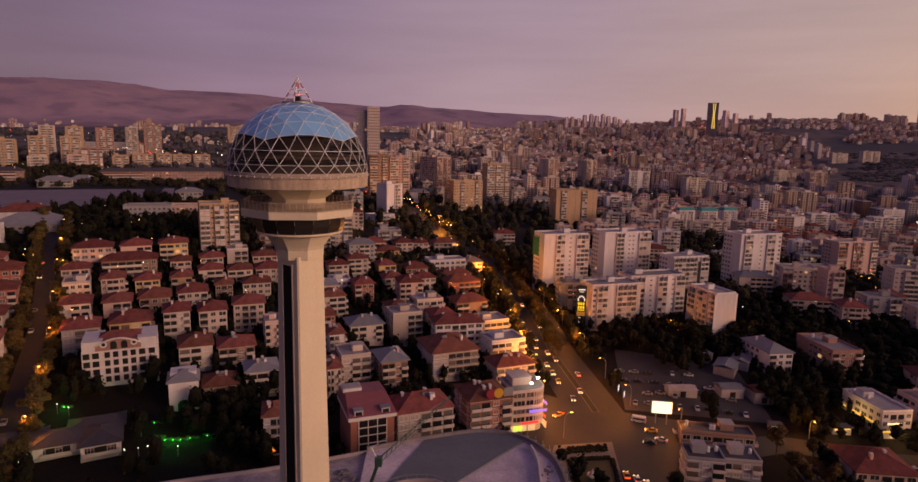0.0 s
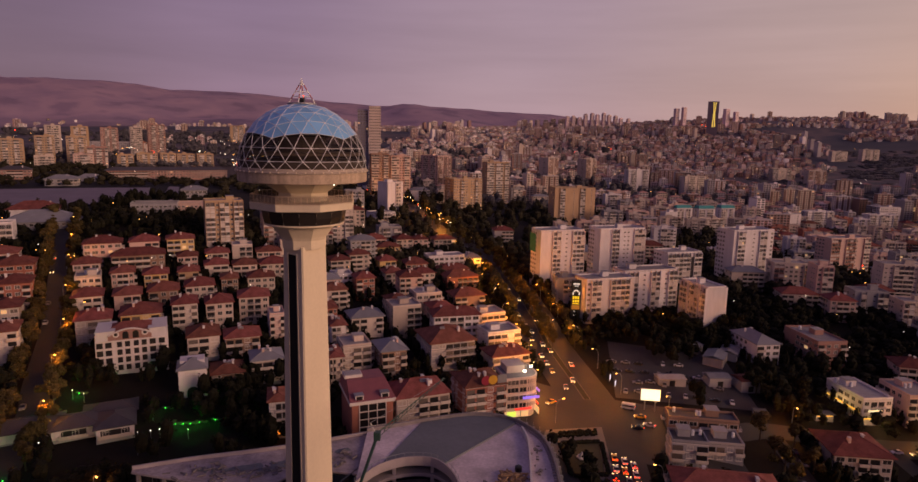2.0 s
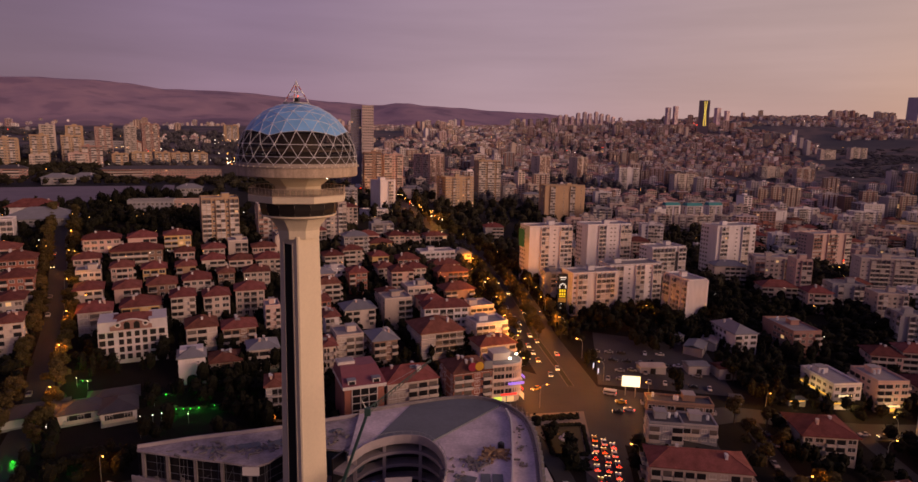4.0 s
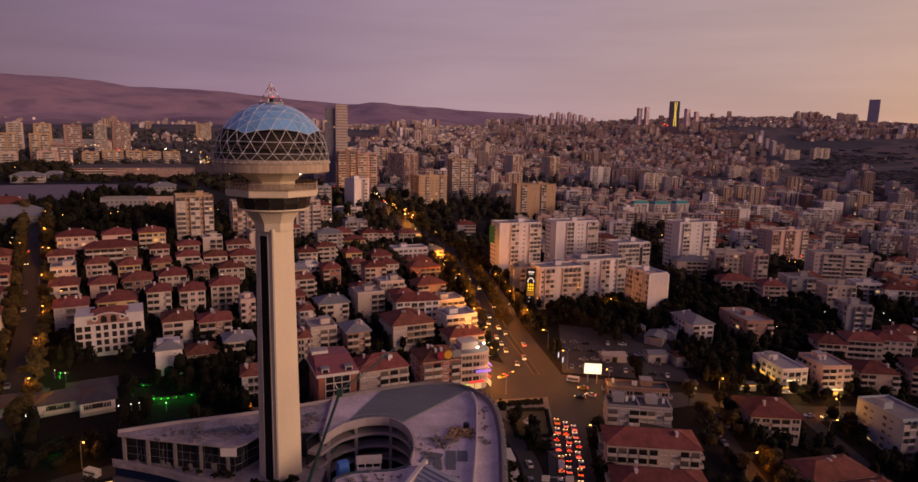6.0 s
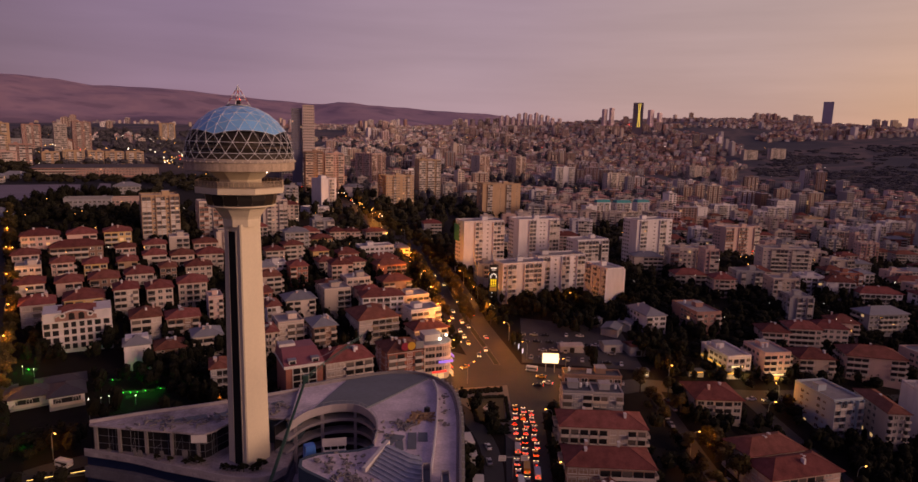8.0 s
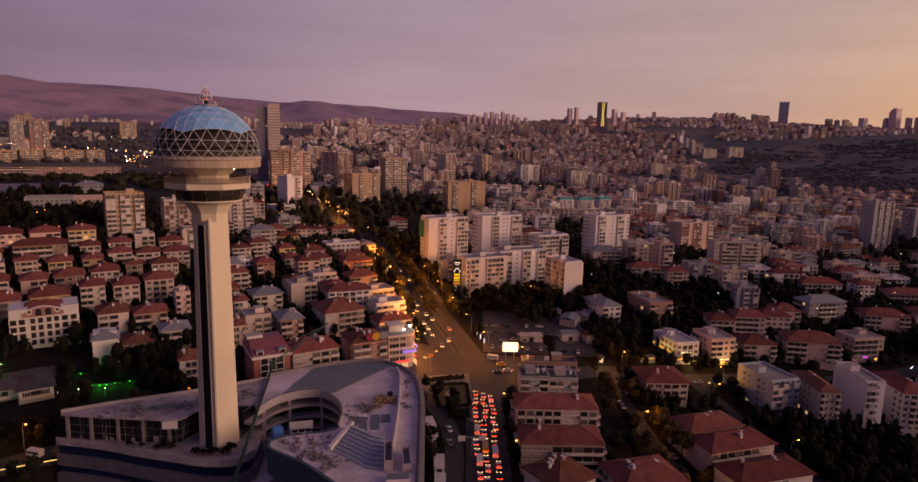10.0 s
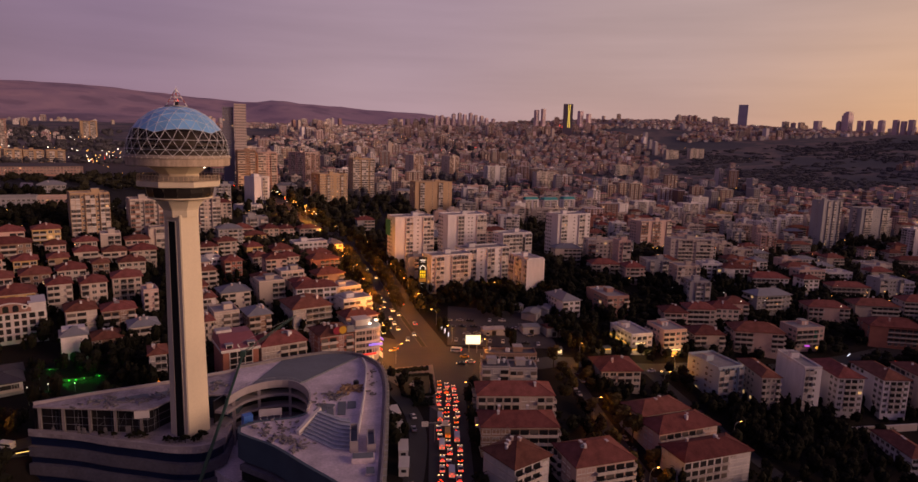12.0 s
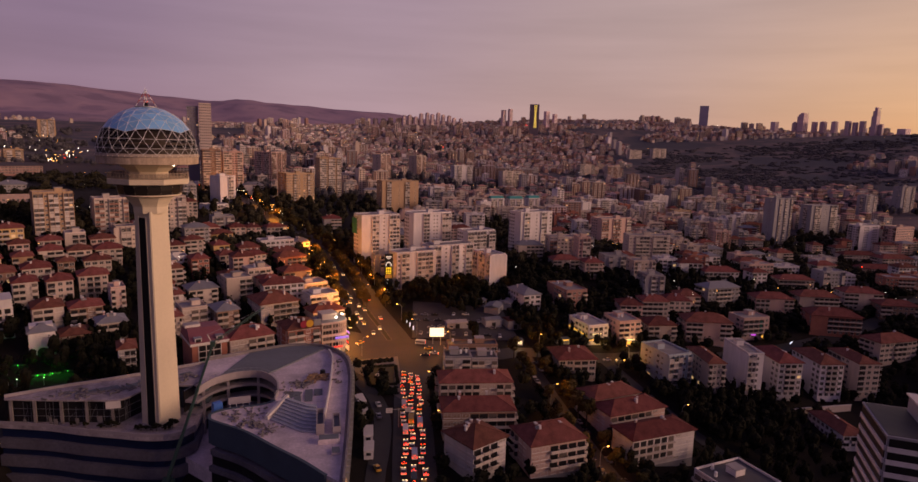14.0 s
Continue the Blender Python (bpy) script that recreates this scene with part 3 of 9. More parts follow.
def band(b, line, other, z0, z1, mat=0):
    """A curved block between two lines of the same count, from z0 to z1."""
    k, n = len(b.v), len(line)
    for z in (z0, z1):
        for p in line:
            b.v.append((p[0], p[1], z))
        for p in other:
            b.v.append((p[0], p[1], z))
    for i in range(n - 1):
        a, c = k + i, k + n + i
        top = 2 * n
        b.f += [(a, a + 1, a + 1 + top, a + top), (c + 1, c, c + top, c + 1 + top), (a + top, a + 1 + top, c + 1 + top, c + top), (c, c + 1, a + 1, a)]
        b.m += [mat] * 4
    for i, flip in ((0, 1), (n - 1, 0)):
        a, c = k + i, k + n + i
        q = (a, c, c + 2 * n, a + 2 * n)
        b.f.append(q if not flip else q[::-1])
        b.m.append(mat)


def shopping_centre():
    rngm = random.Random(77)
    root = thing("shopping_centre", pose(0, 0, 0), "curved shopping centre under construction with a dusty roof terrace", "building")
    back = spline([(-47.5, 5.2), (-34.5, 11.0), (-22.7, 15.1), (-11.7, 19.4), (9, 28.9), (27, 37.4), (40, 42), (50.6, 40.2), (57, 33.6), (60.7, 24.8), (61.8, 7.5), (60.2, -22), (58.6, -45), (57.0, -64)], 3.0)
    n_left = min(range(len(back)), key=lambda i: (back[i] - Vector((9, 28.9))).length)
    n_arc = min(range(len(back)), key=lambda i: (back[i] - Vector((40, 42))).length)
    # --- left wing: roof slab, wedge shaped
    left = back[: n_left + 1]
    front = spline([(-47.2, 4.2), (-38, 2.4), (-28.6, 0.7), (-20, -0.6), (-14, -1.8), (-10.8, -1.6), (-8.8, 2.4), (-6.5, 6.2), (0, 8.4), (6, 8.0), (11, 7.5)], 2.0)
    front = [front[round(i * (len(front) - 1) / (len(left) - 1))] for i in range(len(left))]
    b = Build()
    band(b, front, left, 26.45, 27.0)
    part("west_roof", b.mesh("west_roof", MALL_WEST), root, label="stained dusty flat roof")
    b = Build()
    band(b, offset(left, -0.5), left, 27.0, 27.9)
    part("west_parapet", b.mesh("west_parapet", MALL_BAND), root)
    inner_l = offset(front, -2.0)
    b = Build()
    band(b, inner_l, offset(left, -0.6), 18.0, 26.45)
    part("west_hall", b.mesh("west_hall", GLASS), root, label="dark unlit glazed hall")
    for x, y in ((-45.6, 4.6), (-38.3, 3.3), (-30.2, 2.2), (-22.4, 0.9), (-14.6, 0.2)):
        part("column", Build().box(x, y, 18.4, 0.8, 0.8, 8.05).mesh("column", MALL_EDGE), root)
    for i in range(1, len(inner_l) - 1):
        p = inner_l[i].lerp(front[i], 0.12)
        m = Build()
        m.box(p.x, p.y, 18.4, 0.09, 0.09, 8.0)
        if i % 2:
            q = p.lerp(inner_l[i + 1], 0.5)
            m.box(q.x, q.y, 18.4, 0.07, 0.07, rngm.uniform(3, 7.2))
            m.beam((p.x, p.y, 18.4 + rngm.uniform(0, 3)), (q.x, q.y, 18.4 + rngm.uniform(3, 7)), 0.05)
        part("mullion", m.mesh("mullion", STEEL_GREY), root)
    for h in (20.6, 23.0):
        m = Build()
        for p, q in zip(inner_l, inner_l[1:]):
            p2, q2 = p + Vector((0, -0.15)), q + Vector((0, -0.15))
            m.beam((*p2, h), (*q2, h), 0.07)
        part("glazing_rail", m.mesh("glazing_rail", STEEL_GREY), root)
    # --- terrace and the curved storeys under it
    edge = spline([(-49.2, 4.3), (-37.4, 1.0), (-30, -1.6), (-22.5, -4.9), (-11.5, -8.7), (-4, -11.4), (0.6, -12.4), (6.1, -12.6), (9.5, -10.5), (12.0, -7.0)], 2.5)
    rear = [Vector((p.x * 0.9 + 1, 16)) for p in edge]
    b = Build()
    band(b, edge, rear, 17.2, 18.5)
    # the darker screed here stands in for the terrace's deep shade
    part("terrace", b.mesh("terrace", MALL_WEST), root, label="planted roof terrace at the tower foot")
    b = Build()
    band(b, edge, offset(edge, -0.35), 18.5, 19.5)
    part("terrace_parapet", b.mesh("terrace_parapet", MALL_BAND), root)
    z = 17.2
    for k, (gl, bd) in enumerate(((3.3, 3.3), (2.4, 3.6), (2.6, 3.4), (2.8, 3.4), (2.8, 2.6))):
        grow = (0.3, 0.7, 1.2, 1.8, 2.6)[k]
        b = Build()
        band(b, offset(edge, grow - 1.3), rear, z - gl, z)
        part("glass_storey", b.mesh("glass_storey", MALL_GLASS), root, label="dark blue ribbon glazing")
        b = Build()
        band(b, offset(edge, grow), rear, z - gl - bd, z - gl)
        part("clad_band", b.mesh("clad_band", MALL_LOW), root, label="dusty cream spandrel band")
        z -= gl + bd
    # --- east wing: rear quarter
    arc = spline([(11.0, 1.0), (13.0, 5.6), (15.6, 9.8), (21.8, 13.9), (28.9, 14.3), (33.5, 10.3), (36.5, 3.9), (37.6, -4.0), (37.0, -10.6)], 2.0)
    east = back[n_left:]
    split = next(i for i, p in enumerate(east) if p.y < 3 and p.x > 50)
    mid = [arc[round(i * (len(arc) - 1) / split)] if i <= split else None for i in range(len(east))]
    south = spline([(37.0, -10.6), (33, -13.6), (21, -16.0), (18.9, -21.6), (29.7, -31.0), (39.6, -42.7), (46.8, -51.0), (53.0, -59.5)], 2.5)
    rest = len(east) - 1 - split
    for i in range(split + 1, len(east)):
        mid[i] = south[round((i - split) * (len(south) - 1) / rest)]
    dark_to = n_arc - n_left + 4
    light_to = 5
    ox = offset(east, 0.0)
    for name, i0, i1, mat, lab, z1 in (("rear_roof", 0, light_to, MALL_ROOF, "pale concrete roof", 27.9), ("membrane_roof", light_to, dark_to, MALL_DARK, "dark grey membrane roof", 28.1),
                                       ("roof_deck", dark_to, len(east) - 1, MALL_ROOF, "dusty mauve screed deck", 27.6)):
        b = Build()
        band(b, mid[i0: i1 + 1], ox[i0: i1 + 1], 26.6, z1)
        part(name, b.mesh(name, mat), root, label=lab)
    # kerb and walkway along the outer edge
    b = Build()
    band(b, offset(ox, 0.1), offset(ox, -0.5), 27.6, 29.0)
    part("outer_parapet", b.mesh("outer_parapet", MALL_EDGE), root)
    walk_in = spline([(54.6, 33.5), (55.9, 26), (55.4, 10), (54.6, -4), (53.2, -22), (52.8, -26.2)], 3.0)
    b = Build()
    band(b, offset(walk_in, 0.5), walk_in, 27.6, 29.2)
    part("inner_kerb", b.mesh("inner_kerb", TRIM), root, label="pale kerb wall along the roof walk")
    for i in range(dark_to, len(ox) - 1):
        p = offset(ox, -0.9)[i]
        m = Build()
        m.box(p.x, p.y, 25.0, 0.9, 0.5, 3.8)
        m.beam((p.x, p.y, 28.6), (p.x, p.y, 30.2), 0.05)
        part("edge_bracket", m.mesh("edge_bracket", STEEL_GREY), root)
    # walls below the roof, outside and round the court
    b = Build()
    band(b, offset(ox, 0.8), offset(ox, -0.1), 2.0, 26.6)
    part("outer_wall", b.mesh("outer_wall", MALL_WALL), root, label="slate coloured outer wall")
    b = Build()
    band(b, offset(south, 0.6), offset(south, -0.3), 20.0, 27.8)
    part("court_wall", b.mesh("court_wall", MALL_WALL), root, label="slate coloured curved wall")
    for z0, z1, d, mat, nm in ((17.5, 19.2, 1.6, MALL_LOW, "court_band"), (14.2, 17.5, 1.0, GLASS, "court_glazing"), (12.6, 14.2, 2.4, MALL_LOW, "court_band"), (2.0, 12.6, 1.4, GLASS, "court_glazing")):
        b = Build()
        band(b, offset(south[len(south) // 3:], d), offset(south[len(south) // 3:], -1.5), z0, z1)
        part(nm, b.mesh(nm, mat), root)
    b = Build()
    b.prism([(53.0, -59.5), (57.5, -63.8), (58.3, -60), (54, -57)], 4, 27.4)
    part("end_wall", b.mesh("end_wall", surface("lit_cream_wall", (0.60, 0.47, 0.30))), root)
    # court: floors behind the round opening, with columns
    for z0, d in ((23.8, 0.0), (19.4, -0.8), (15.0, -1.6)):
        b = Build()
        band(b, offset(arc, d), offset(arc, d - 4.5), z0 - 0.9, z0)
        part("court_floor", b.mesh("court_floor", MALL_BAND), root, label="raw concrete gallery floor")
    b = Build()
    band(b, offset(arc, -4.6), offset(arc, -5.0), 8, 27.0)
    part("court_back", b.mesh("court_back", GLASS), root)
    b = Build()
    band(b, offset(arc, 0.35), arc, 26.2, 28.8)
    part("court_ring", b.mesh("court_ring", MALL_BAND), root, label="curved concrete ring beam")
    b = Build()
    for p, q in zip(arc, arc[1:]):
        b.beam((*p, 29.8), (*q, 29.8), 0.06)
        b.beam((*p, 28.8), (*p, 29.8), 0.05)
    part("guard_rail", b.mesh("guard_rail", STEEL_GREY), root)
    for i in range(2, len(arc) - 1, 4):
        p = offset(arc, -1.0)[i]
        m = Build()
        m.box(p.x, p.y, 8, 0.9, 0.9, 19)
        part("column", m.mesh("column", MALL_BAND), root)
    b = Build()
    b.prism([(10, 8), (9, -10), (19, -21), (36, -10), (37, 4), (29, 14), (20, 13)], 5.0, 10.0)
    part("court_slab", b.mesh("court_slab", MALL_ROOF), root)
    b = Build()
    b.prism([(-8, 19), (-6, 8.6), (0, 10), (10.6, 7.4), (13.0, 10), (15, 24), (9, 27), (0, 23)], 18.5, 25.7)
    part("link_block", b.mesh("link_block", MALL_WALL), root)
    # stepped seating beside the stair, with its slanting upstand
    PALE_STEP = surface("pale_blue_step", (0.36, 0.38, 0.43), vary=0.35, scale=0.6)
    NOSING = surface("pale_step_edge", (0.58, 0.58, 0.62), vary=0.25, scale=0.8)
    rows = []
    for i in range(9):
        t = i / 8
        p = [Vector((36.6, -25.0)).lerp(Vector((41.0, -14.2)), t), Vector((45.9, -34.6)).lerp(Vector((47.3, -20.0)), t), Vector((50.2, -35.6)).lerp(Vector((50.2, -21.4)), t)]
        rows.append([p[0], p[0].lerp(p[1], 0.5), p[1], p[2]])
    for i in range(8):
        m = Build()
        h = 27.85 + 0.30 * i
        band(m, rows[i], rows[i + 1], 27.5, h)
        step = part("step", m.mesh("step", PALE_STEP), root, label="pale blue-grey seating step")
        m = Build()
        for a, c in zip(rows[i], rows[i][1:]):
            m.beam((a.x, a.y, h + 0.06), (c.x, c.y, h + 0.06), 0.13)
        part("nosing", m.mesh("nosing", NOSING), step)
    m = Build()
    band(m, [Vector((35.0, -24.6)), Vector((40.6, -12.6))], [Vector((35.9, -25.2)), Vector((41.5, -13.2))], 27.5, 28.9)
    m.v = [(x, y, z + (1.5 if y > -15 and z > 28 else 0)) for x, y, z in m.v]
    part("stair_upstand", m.mesh("stair_upstand", TRIM), root, label="white slanting upstand beside the steps")
    # plant housings: tall box, open-topped shaft, low slab
    for x, y, sx, sy, h, hollow in ((51.4, -31.6, 2.3, 11.0, 3.3, 1), (56.1, -32.8, 2.3, 9.4, 2.4, 1), (53.8, -41.5, 6.0, 3.2, 1.4, 0), (55.6, -47.6, 2.6, 3.6, 0.5, 0)):
        m = Build()
        if hollow:
            for cx, cy, ax, ay in ((0, -sy / 2 + 0.15, sx, 0.3), (0, sy / 2 - 0.15, sx, 0.3), (-sx / 2 + 0.15, 0, 0.3, sy - 0.6), (sx / 2 - 0.15, 0, 0.3, sy - 0.6)):
                m.box(x + cx, y + cy, 27.6, ax, ay, h, 0)
            m.box(x, y, 27.6, sx - 0.6, sy - 0.6, h * 0.55, 1)
        else:
            m.box(x, y, 27.6, sx, sy, h, 0).box(x, y, 27.6 + h, sx - 0.5, sy - 0.5, 0.15, 1)
        part("plant_housing", m.mesh("plant_housing", MALL_BAND if hollow else MALL_ROOF, MALL_DARK), root, label="concrete roof plant housing")
    for x, y, sx, sy, a in ((47.5, -8.2, 2.5, 9.6, 0), (50.6, -6.0, 2.7, 5.2, 0), (43.3, -6.2, 3.6, 3.0, -16), (41.0, -8.4, 3.2, 3.4, -24), (44.0, -10.8, 2.2, 5.2, 4), (40.6, -5.0, 2.4, 1.6, -30), (45.3, 1.6, 2.2, 3.0, 12)):
        m = Build()
        m.box(x, y, 27.6, sx, sy, 0.2, turn=radians(a))
        part("membrane_sheet", m.mesh("membrane_sheet", MALL_DARK), root, label="dark sheet laid on the deck")
    # curved canopies over the entrance court far below the deck
    for plan, z in (([(27.0, -19.5), (30.5, -20.5), (41.5, -35.5), (38.5, -37.5), (32.0, -31.5)], 13.4), ([(20.0, -20.5), (24.5, -21.5), (33.0, -34.0), (29.0, -36.0)], 10.4)):
        can = part("canopy", Build().prism(plan, z, z + 0.7).mesh("canopy", MALL_ROOF), root, label="pale canopy over the entrance court")
        (x0, y0), (x1, y1) = plan[0], plan[-2]
        part("fascia_stripe", Build().beam((x0 + 1.2, y0 - 1, z + 0.75), (x1 - 1.5, y1 + 1, z + 0.75), 0.16).mesh("fascia_stripe", bpy.data.materials.get("faded_red_stripe") or surface("faded_red_stripe", (0.30, 0.04, 0.05))), can)
    # toothed brackets along the outer walk
    outer = offset(ox[dark_to:], 0.55)
    m = Build()
    for p, q in zip(outer, outer[1:]):
        for t in (0.0, 0.33, 0.67):
            c = p.lerp(q, t)
            m.box(c.x, c.y, 27.2, 0.8, 0.28, 0.9)
    part("edge_teeth", m.mesh("edge_teeth", MALL_BAND), root, kind="stuff")


shopping_centre()
FOOTPRINTS += [(-30, -22, 24), (8, -34, 26), (35, -75, 26), (-35, 2, 14), (-15, 2, 16), (8, 10, 24), (35, 20, 26), (48, -10, 22), (48, -40, 18), (30, -15, 16)]
rng = random.Random(3)


def debris(kind, x, y, z, n, spread, mat, label, size):
    b = Build()
    for i in range(n):
        m = Build().box(0, 0, 0, rng.uniform(*size), rng.uniform(0.2, 0.6), rng.uniform(0.15, 0.5))
        at = pose(rng.gauss(0, spread), rng.gauss(0, spread), 0.02 * i, rng.uniform(-12, 12), rng.uniform(-12, 12), rng.uniform(0, 180))
        k = len(b.v)
        b.v += [tuple(at @ Vector(v)) for v in m.v]
        b.f += [tuple(k + q for q in f) for f in m.f]
        b.m += m.m
    ob = tagged(new(kind, b.mesh(kind, mat)), label, "debris", kind="stuff")
    ob.matrix_basis = pose(x, y, z)
    return ob


TIMBER = surface("raw_timber", (0.34, 0.22, 0.12), vary=0.3)
RUBBLE = surface("rubble", (0.20, 0.18, 0.18), vary=0.4)
for x, y, n, s in ((50.0, 7.4, 30, 1.3), (52.2, 6.2, 16, 0.9), (47.6, 4.2, 12, 0.9)):
    debris("timber_pile", x, y, 27.7, n, s, TIMBER, "loose heap of raw timber on the roof deck", (1.5, 4.0))
for x, y, n in ((44, 0.5, 16), (42.0, 2.6, 14), (46.6, 2.0, 14), (39.6, -3, 12), (33.0, -20.5, 14), (30.5, -24.5, 12), (28, -19, 10), (24, -19, 10), (57.6, 20, 9), (58.5, 10, 7), (35.5, -29.5, 14), (37.5, -32.0, 12)):
    debris("rubble_heap", x, y, 27.7, n, 1.5, RUBBLE, "scattered dark building rubble on the roof deck", (0.4, 1.6))
for x, y, n in ((-33, 5, 8), (-28, 6, 12), (-24, 5, 14), (-17, 6, 16), (-12, 8, 18), (-7, 12, 16), (-2, 14, 14), (4, 15, 14)):
    debris("roof_rubbish", x, y, 27.05, n, 1.9, RUBBLE, "dark rubbish and stains on the pale roof", (0.5, 2.4))
for x, y in ((33.2, -27.2), (31.6, -28.6), (36.1, -34.0), (28.4, -27.3), (26.2, -23.7), (47.9, -17.6), (46.1, -1.4), (57.0, 2.0)):
    debris("rubble_heap", x, y, 27.7, 9, 0.9, RUBBLE, "low heap of broken boards and rubble on the deck", (0.4, 1.9))
# dark sheeting left lying on the pale west roof
for x, y, sx, sy, a in ((-10.5, 10.5, 5, 3.4, 30), (-13, 7.8, 5, 2.2, 20), (-18, 8.5, 6, 2.6, 24), (-8, 14, 5, 2.4, 34), (-3, 15, 4, 1.8, 10), (-22, 7.4, 4.6, 1.6, 26), (4, 19, 4, 2, 30), (-30, 6.5, 1.2, 2.0, 5), (-28.6, 6.2, 0.7, 2.4, 5), (-26.8, 6.0, 0.6, 2.6, 2)):
    sheeting = thing("roof_sheeting", pose(x, y, 27.02, 0, 0, a), "crumpled dark blue-grey sheeting lying on the roof", "sheeting", "roof sheeting")
    b = Build()
    for i in range(7):
        for j in range(5):
            b.v.append(((i / 6 - 0.5) * sx + rng.uniform(-0.3, 0.3), (j / 4 - 0.5) * sy + rng.uniform(-0.25, 0.25), 0.05 + rng.uniform(0, 0.22)))
    b.f = [(i * 5 + j, (i + 1) * 5 + j, (i + 1) * 5 + j + 1, i * 5 + j + 1) for i in range(6) for j in range(4)]
    b.m = [0] * len(b.f)
    part("sheet", b.mesh("sheet", MALL_DARK), sheeting)
hanging = thing("hanging_sheet", pose(-13.6, -1.9, 26.6, 0, 0, 2), "pale sheet of cladding hanging from the roof edge", "sheeting")
part("sheet", Build().box(0, -0.3, -2.2, 4.4, 0.12, 2.4).mesh("sheet", TRIM), hanging)
# boards propped in the unfinished hall front
for x, y, a, h in ((-41, 2.6, -8, 3.2), (-33, 1.0, -8, 4.5), (-31.5, 0.8, -8, 3.6), (-25, 0.0, -6, 3.8), (-18, -1.0, -6, 5.0), (-12, 2.6, 30, 3.0)):
    board = thing("propped_board", pose(x, y, 18.4, 8, 0, a), "weathered board propped against the hall front", "board", "propped boards")
    part("board", Build().box(0, 0, 0, rng.uniform(0.7, 1.6), 0.12, h * 0.7).mesh("board", RUBBLE), board)
tank = thing("water_tank", pose(52.0, 10.7, 27.6), "small black round water tank", "tank")
part("tank_body", Build().lathe([(0.9, 0), (0.95, 0.2), (0.95, 1.4), (0.5, 1.7)], 16).mesh("tank_body", GLASS), tank)
cabin = thing("scaffold_cabin", pose(25.5, -6.5, 20.2, 0, 0, 8), "white sheeted scaffold frame on the court", "scaffold")
for x in (-3, -1, 1, 3):
    for y in (-1.5, 1.5):
        part("pole", Build().beam((x, y, -11), (x, y, 6), 0.10).mesh("pole", STEEL_WHITE), cabin)
for z in (0.5, 3.0):
    part("deck", Build().box(0, 0, z, 6.6, 3.4, 0.2).mesh("deck", TRIM), cabin)
part("sheet", Build().face([(-3.4, -1.8, 6.0), (3.4, -1.8, 6.0), (3.4, 0, 7.6), (-3.4, 0, 7.6)]).face([(3.4, 1.8, 6.0), (-3.4, 1.8, 6.0), (-3.4, 0, 7.6), (3.4, 0, 7.6)]).mesh("sheet", surface("dull_plastic_sheet", (0.40, 0.36, 0.36), vary=0.3)), cabin, label="white sheeting")
for x in (-2, 0, 2):
    part("brace", Build().beam((x - 1, -1.5, 0.6), (x + 1, -1.5, 5.2), 0.09).mesh("brace", STEEL_WHITE), cabin)
    part("brace", Build().beam((x + 1, -1.5, 0.6), (x - 1, -1.5, 5.2), 0.09).mesh("brace", STEEL_WHITE), cabin)
tarp = thing("tarpaulin", pose(19.2, -10.5, 27.0, 0, 0, 30), "bright blue tarpaulin over stacked goods", "tarpaulin")
part("cover", Build().box(0, 0, -8, 3.4, 2.6, 9.0, top=0.8).mesh("cover", surface("blue_tarp", (0.05, 0.16, 0.55), rough=0.5)), tarp)

# the mobile crane
crane = thing("mobile_crane", pose(0, 0, 0), "green telescopic mobile crane with a raised fly jib", "crane")
CRANE_GREEN = surface("crane_green", (0.035, 0.075, 0.06), rough=0.5, vary=0.2)
CR0, CR1, CR2 = Vector((5.6, -20.0, 7.4)), Vector((19.0, -13.1, 48.2)), Vector((32.4, 7.2, 53.8))
for k, r in enumerate((0.62, 0.50, 0.40)):
    p, q = CR0.lerp(CR1, k / 3), CR0.lerp(CR1, (k + 1) / 3)
    part("boom", Build().beam(p, q, r).mesh("boom", CRANE_GREEN), crane)
jib = Build()
side = (CR2 - CR1).cross(Vector((0, 0, 1))).normalized() * 0.55
upv = Vector((0, 0, 0.8))
for o in (side, -side, upv):
    jib.beam(CR1 + o, CR2 + o * 0.4, 0.09)
for i in range(16):
    a, b2 = CR1.lerp(CR2, i / 16), CR1.lerp(CR2, (i + 1) / 16)
    s = 1 - 0.6 * i / 16
    jib.beam(a + side * s, b2 + upv * s, 0.06).beam(a - side * s, b2 + upv * s, 0.06).beam(a + side * s, b2 - side * s, 0.06)
part("fly_jib", jib.mesh("fly_jib", CRANE_GREEN), crane, label="lattice fly jib")
part("jib_head", Build().box(CR1.x, CR1.y, CR1.z - 0.8, 1.4, 1.4, 1.8).mesh("jib_head", CRANE_GREEN), crane)
part("stay", Build().beam(CR1 + Vector((-1.5, 0, 3.0)), CR2, 0.04).beam(CR1, CR1 + Vector((-1.5, 0, 3.0)), 0.12).mesh("stay", STEEL_GREY), crane)
part("carrier", Build().box(CR0.x, CR0.y - 2, CR0.z - 3.4, 3, 12, 2.2).box(CR0.x, CR0.y, CR0.z - 1.4, 2.6, 4, 2).mesh("carrier", CRANE_GREEN), crane, label="crane carrier")
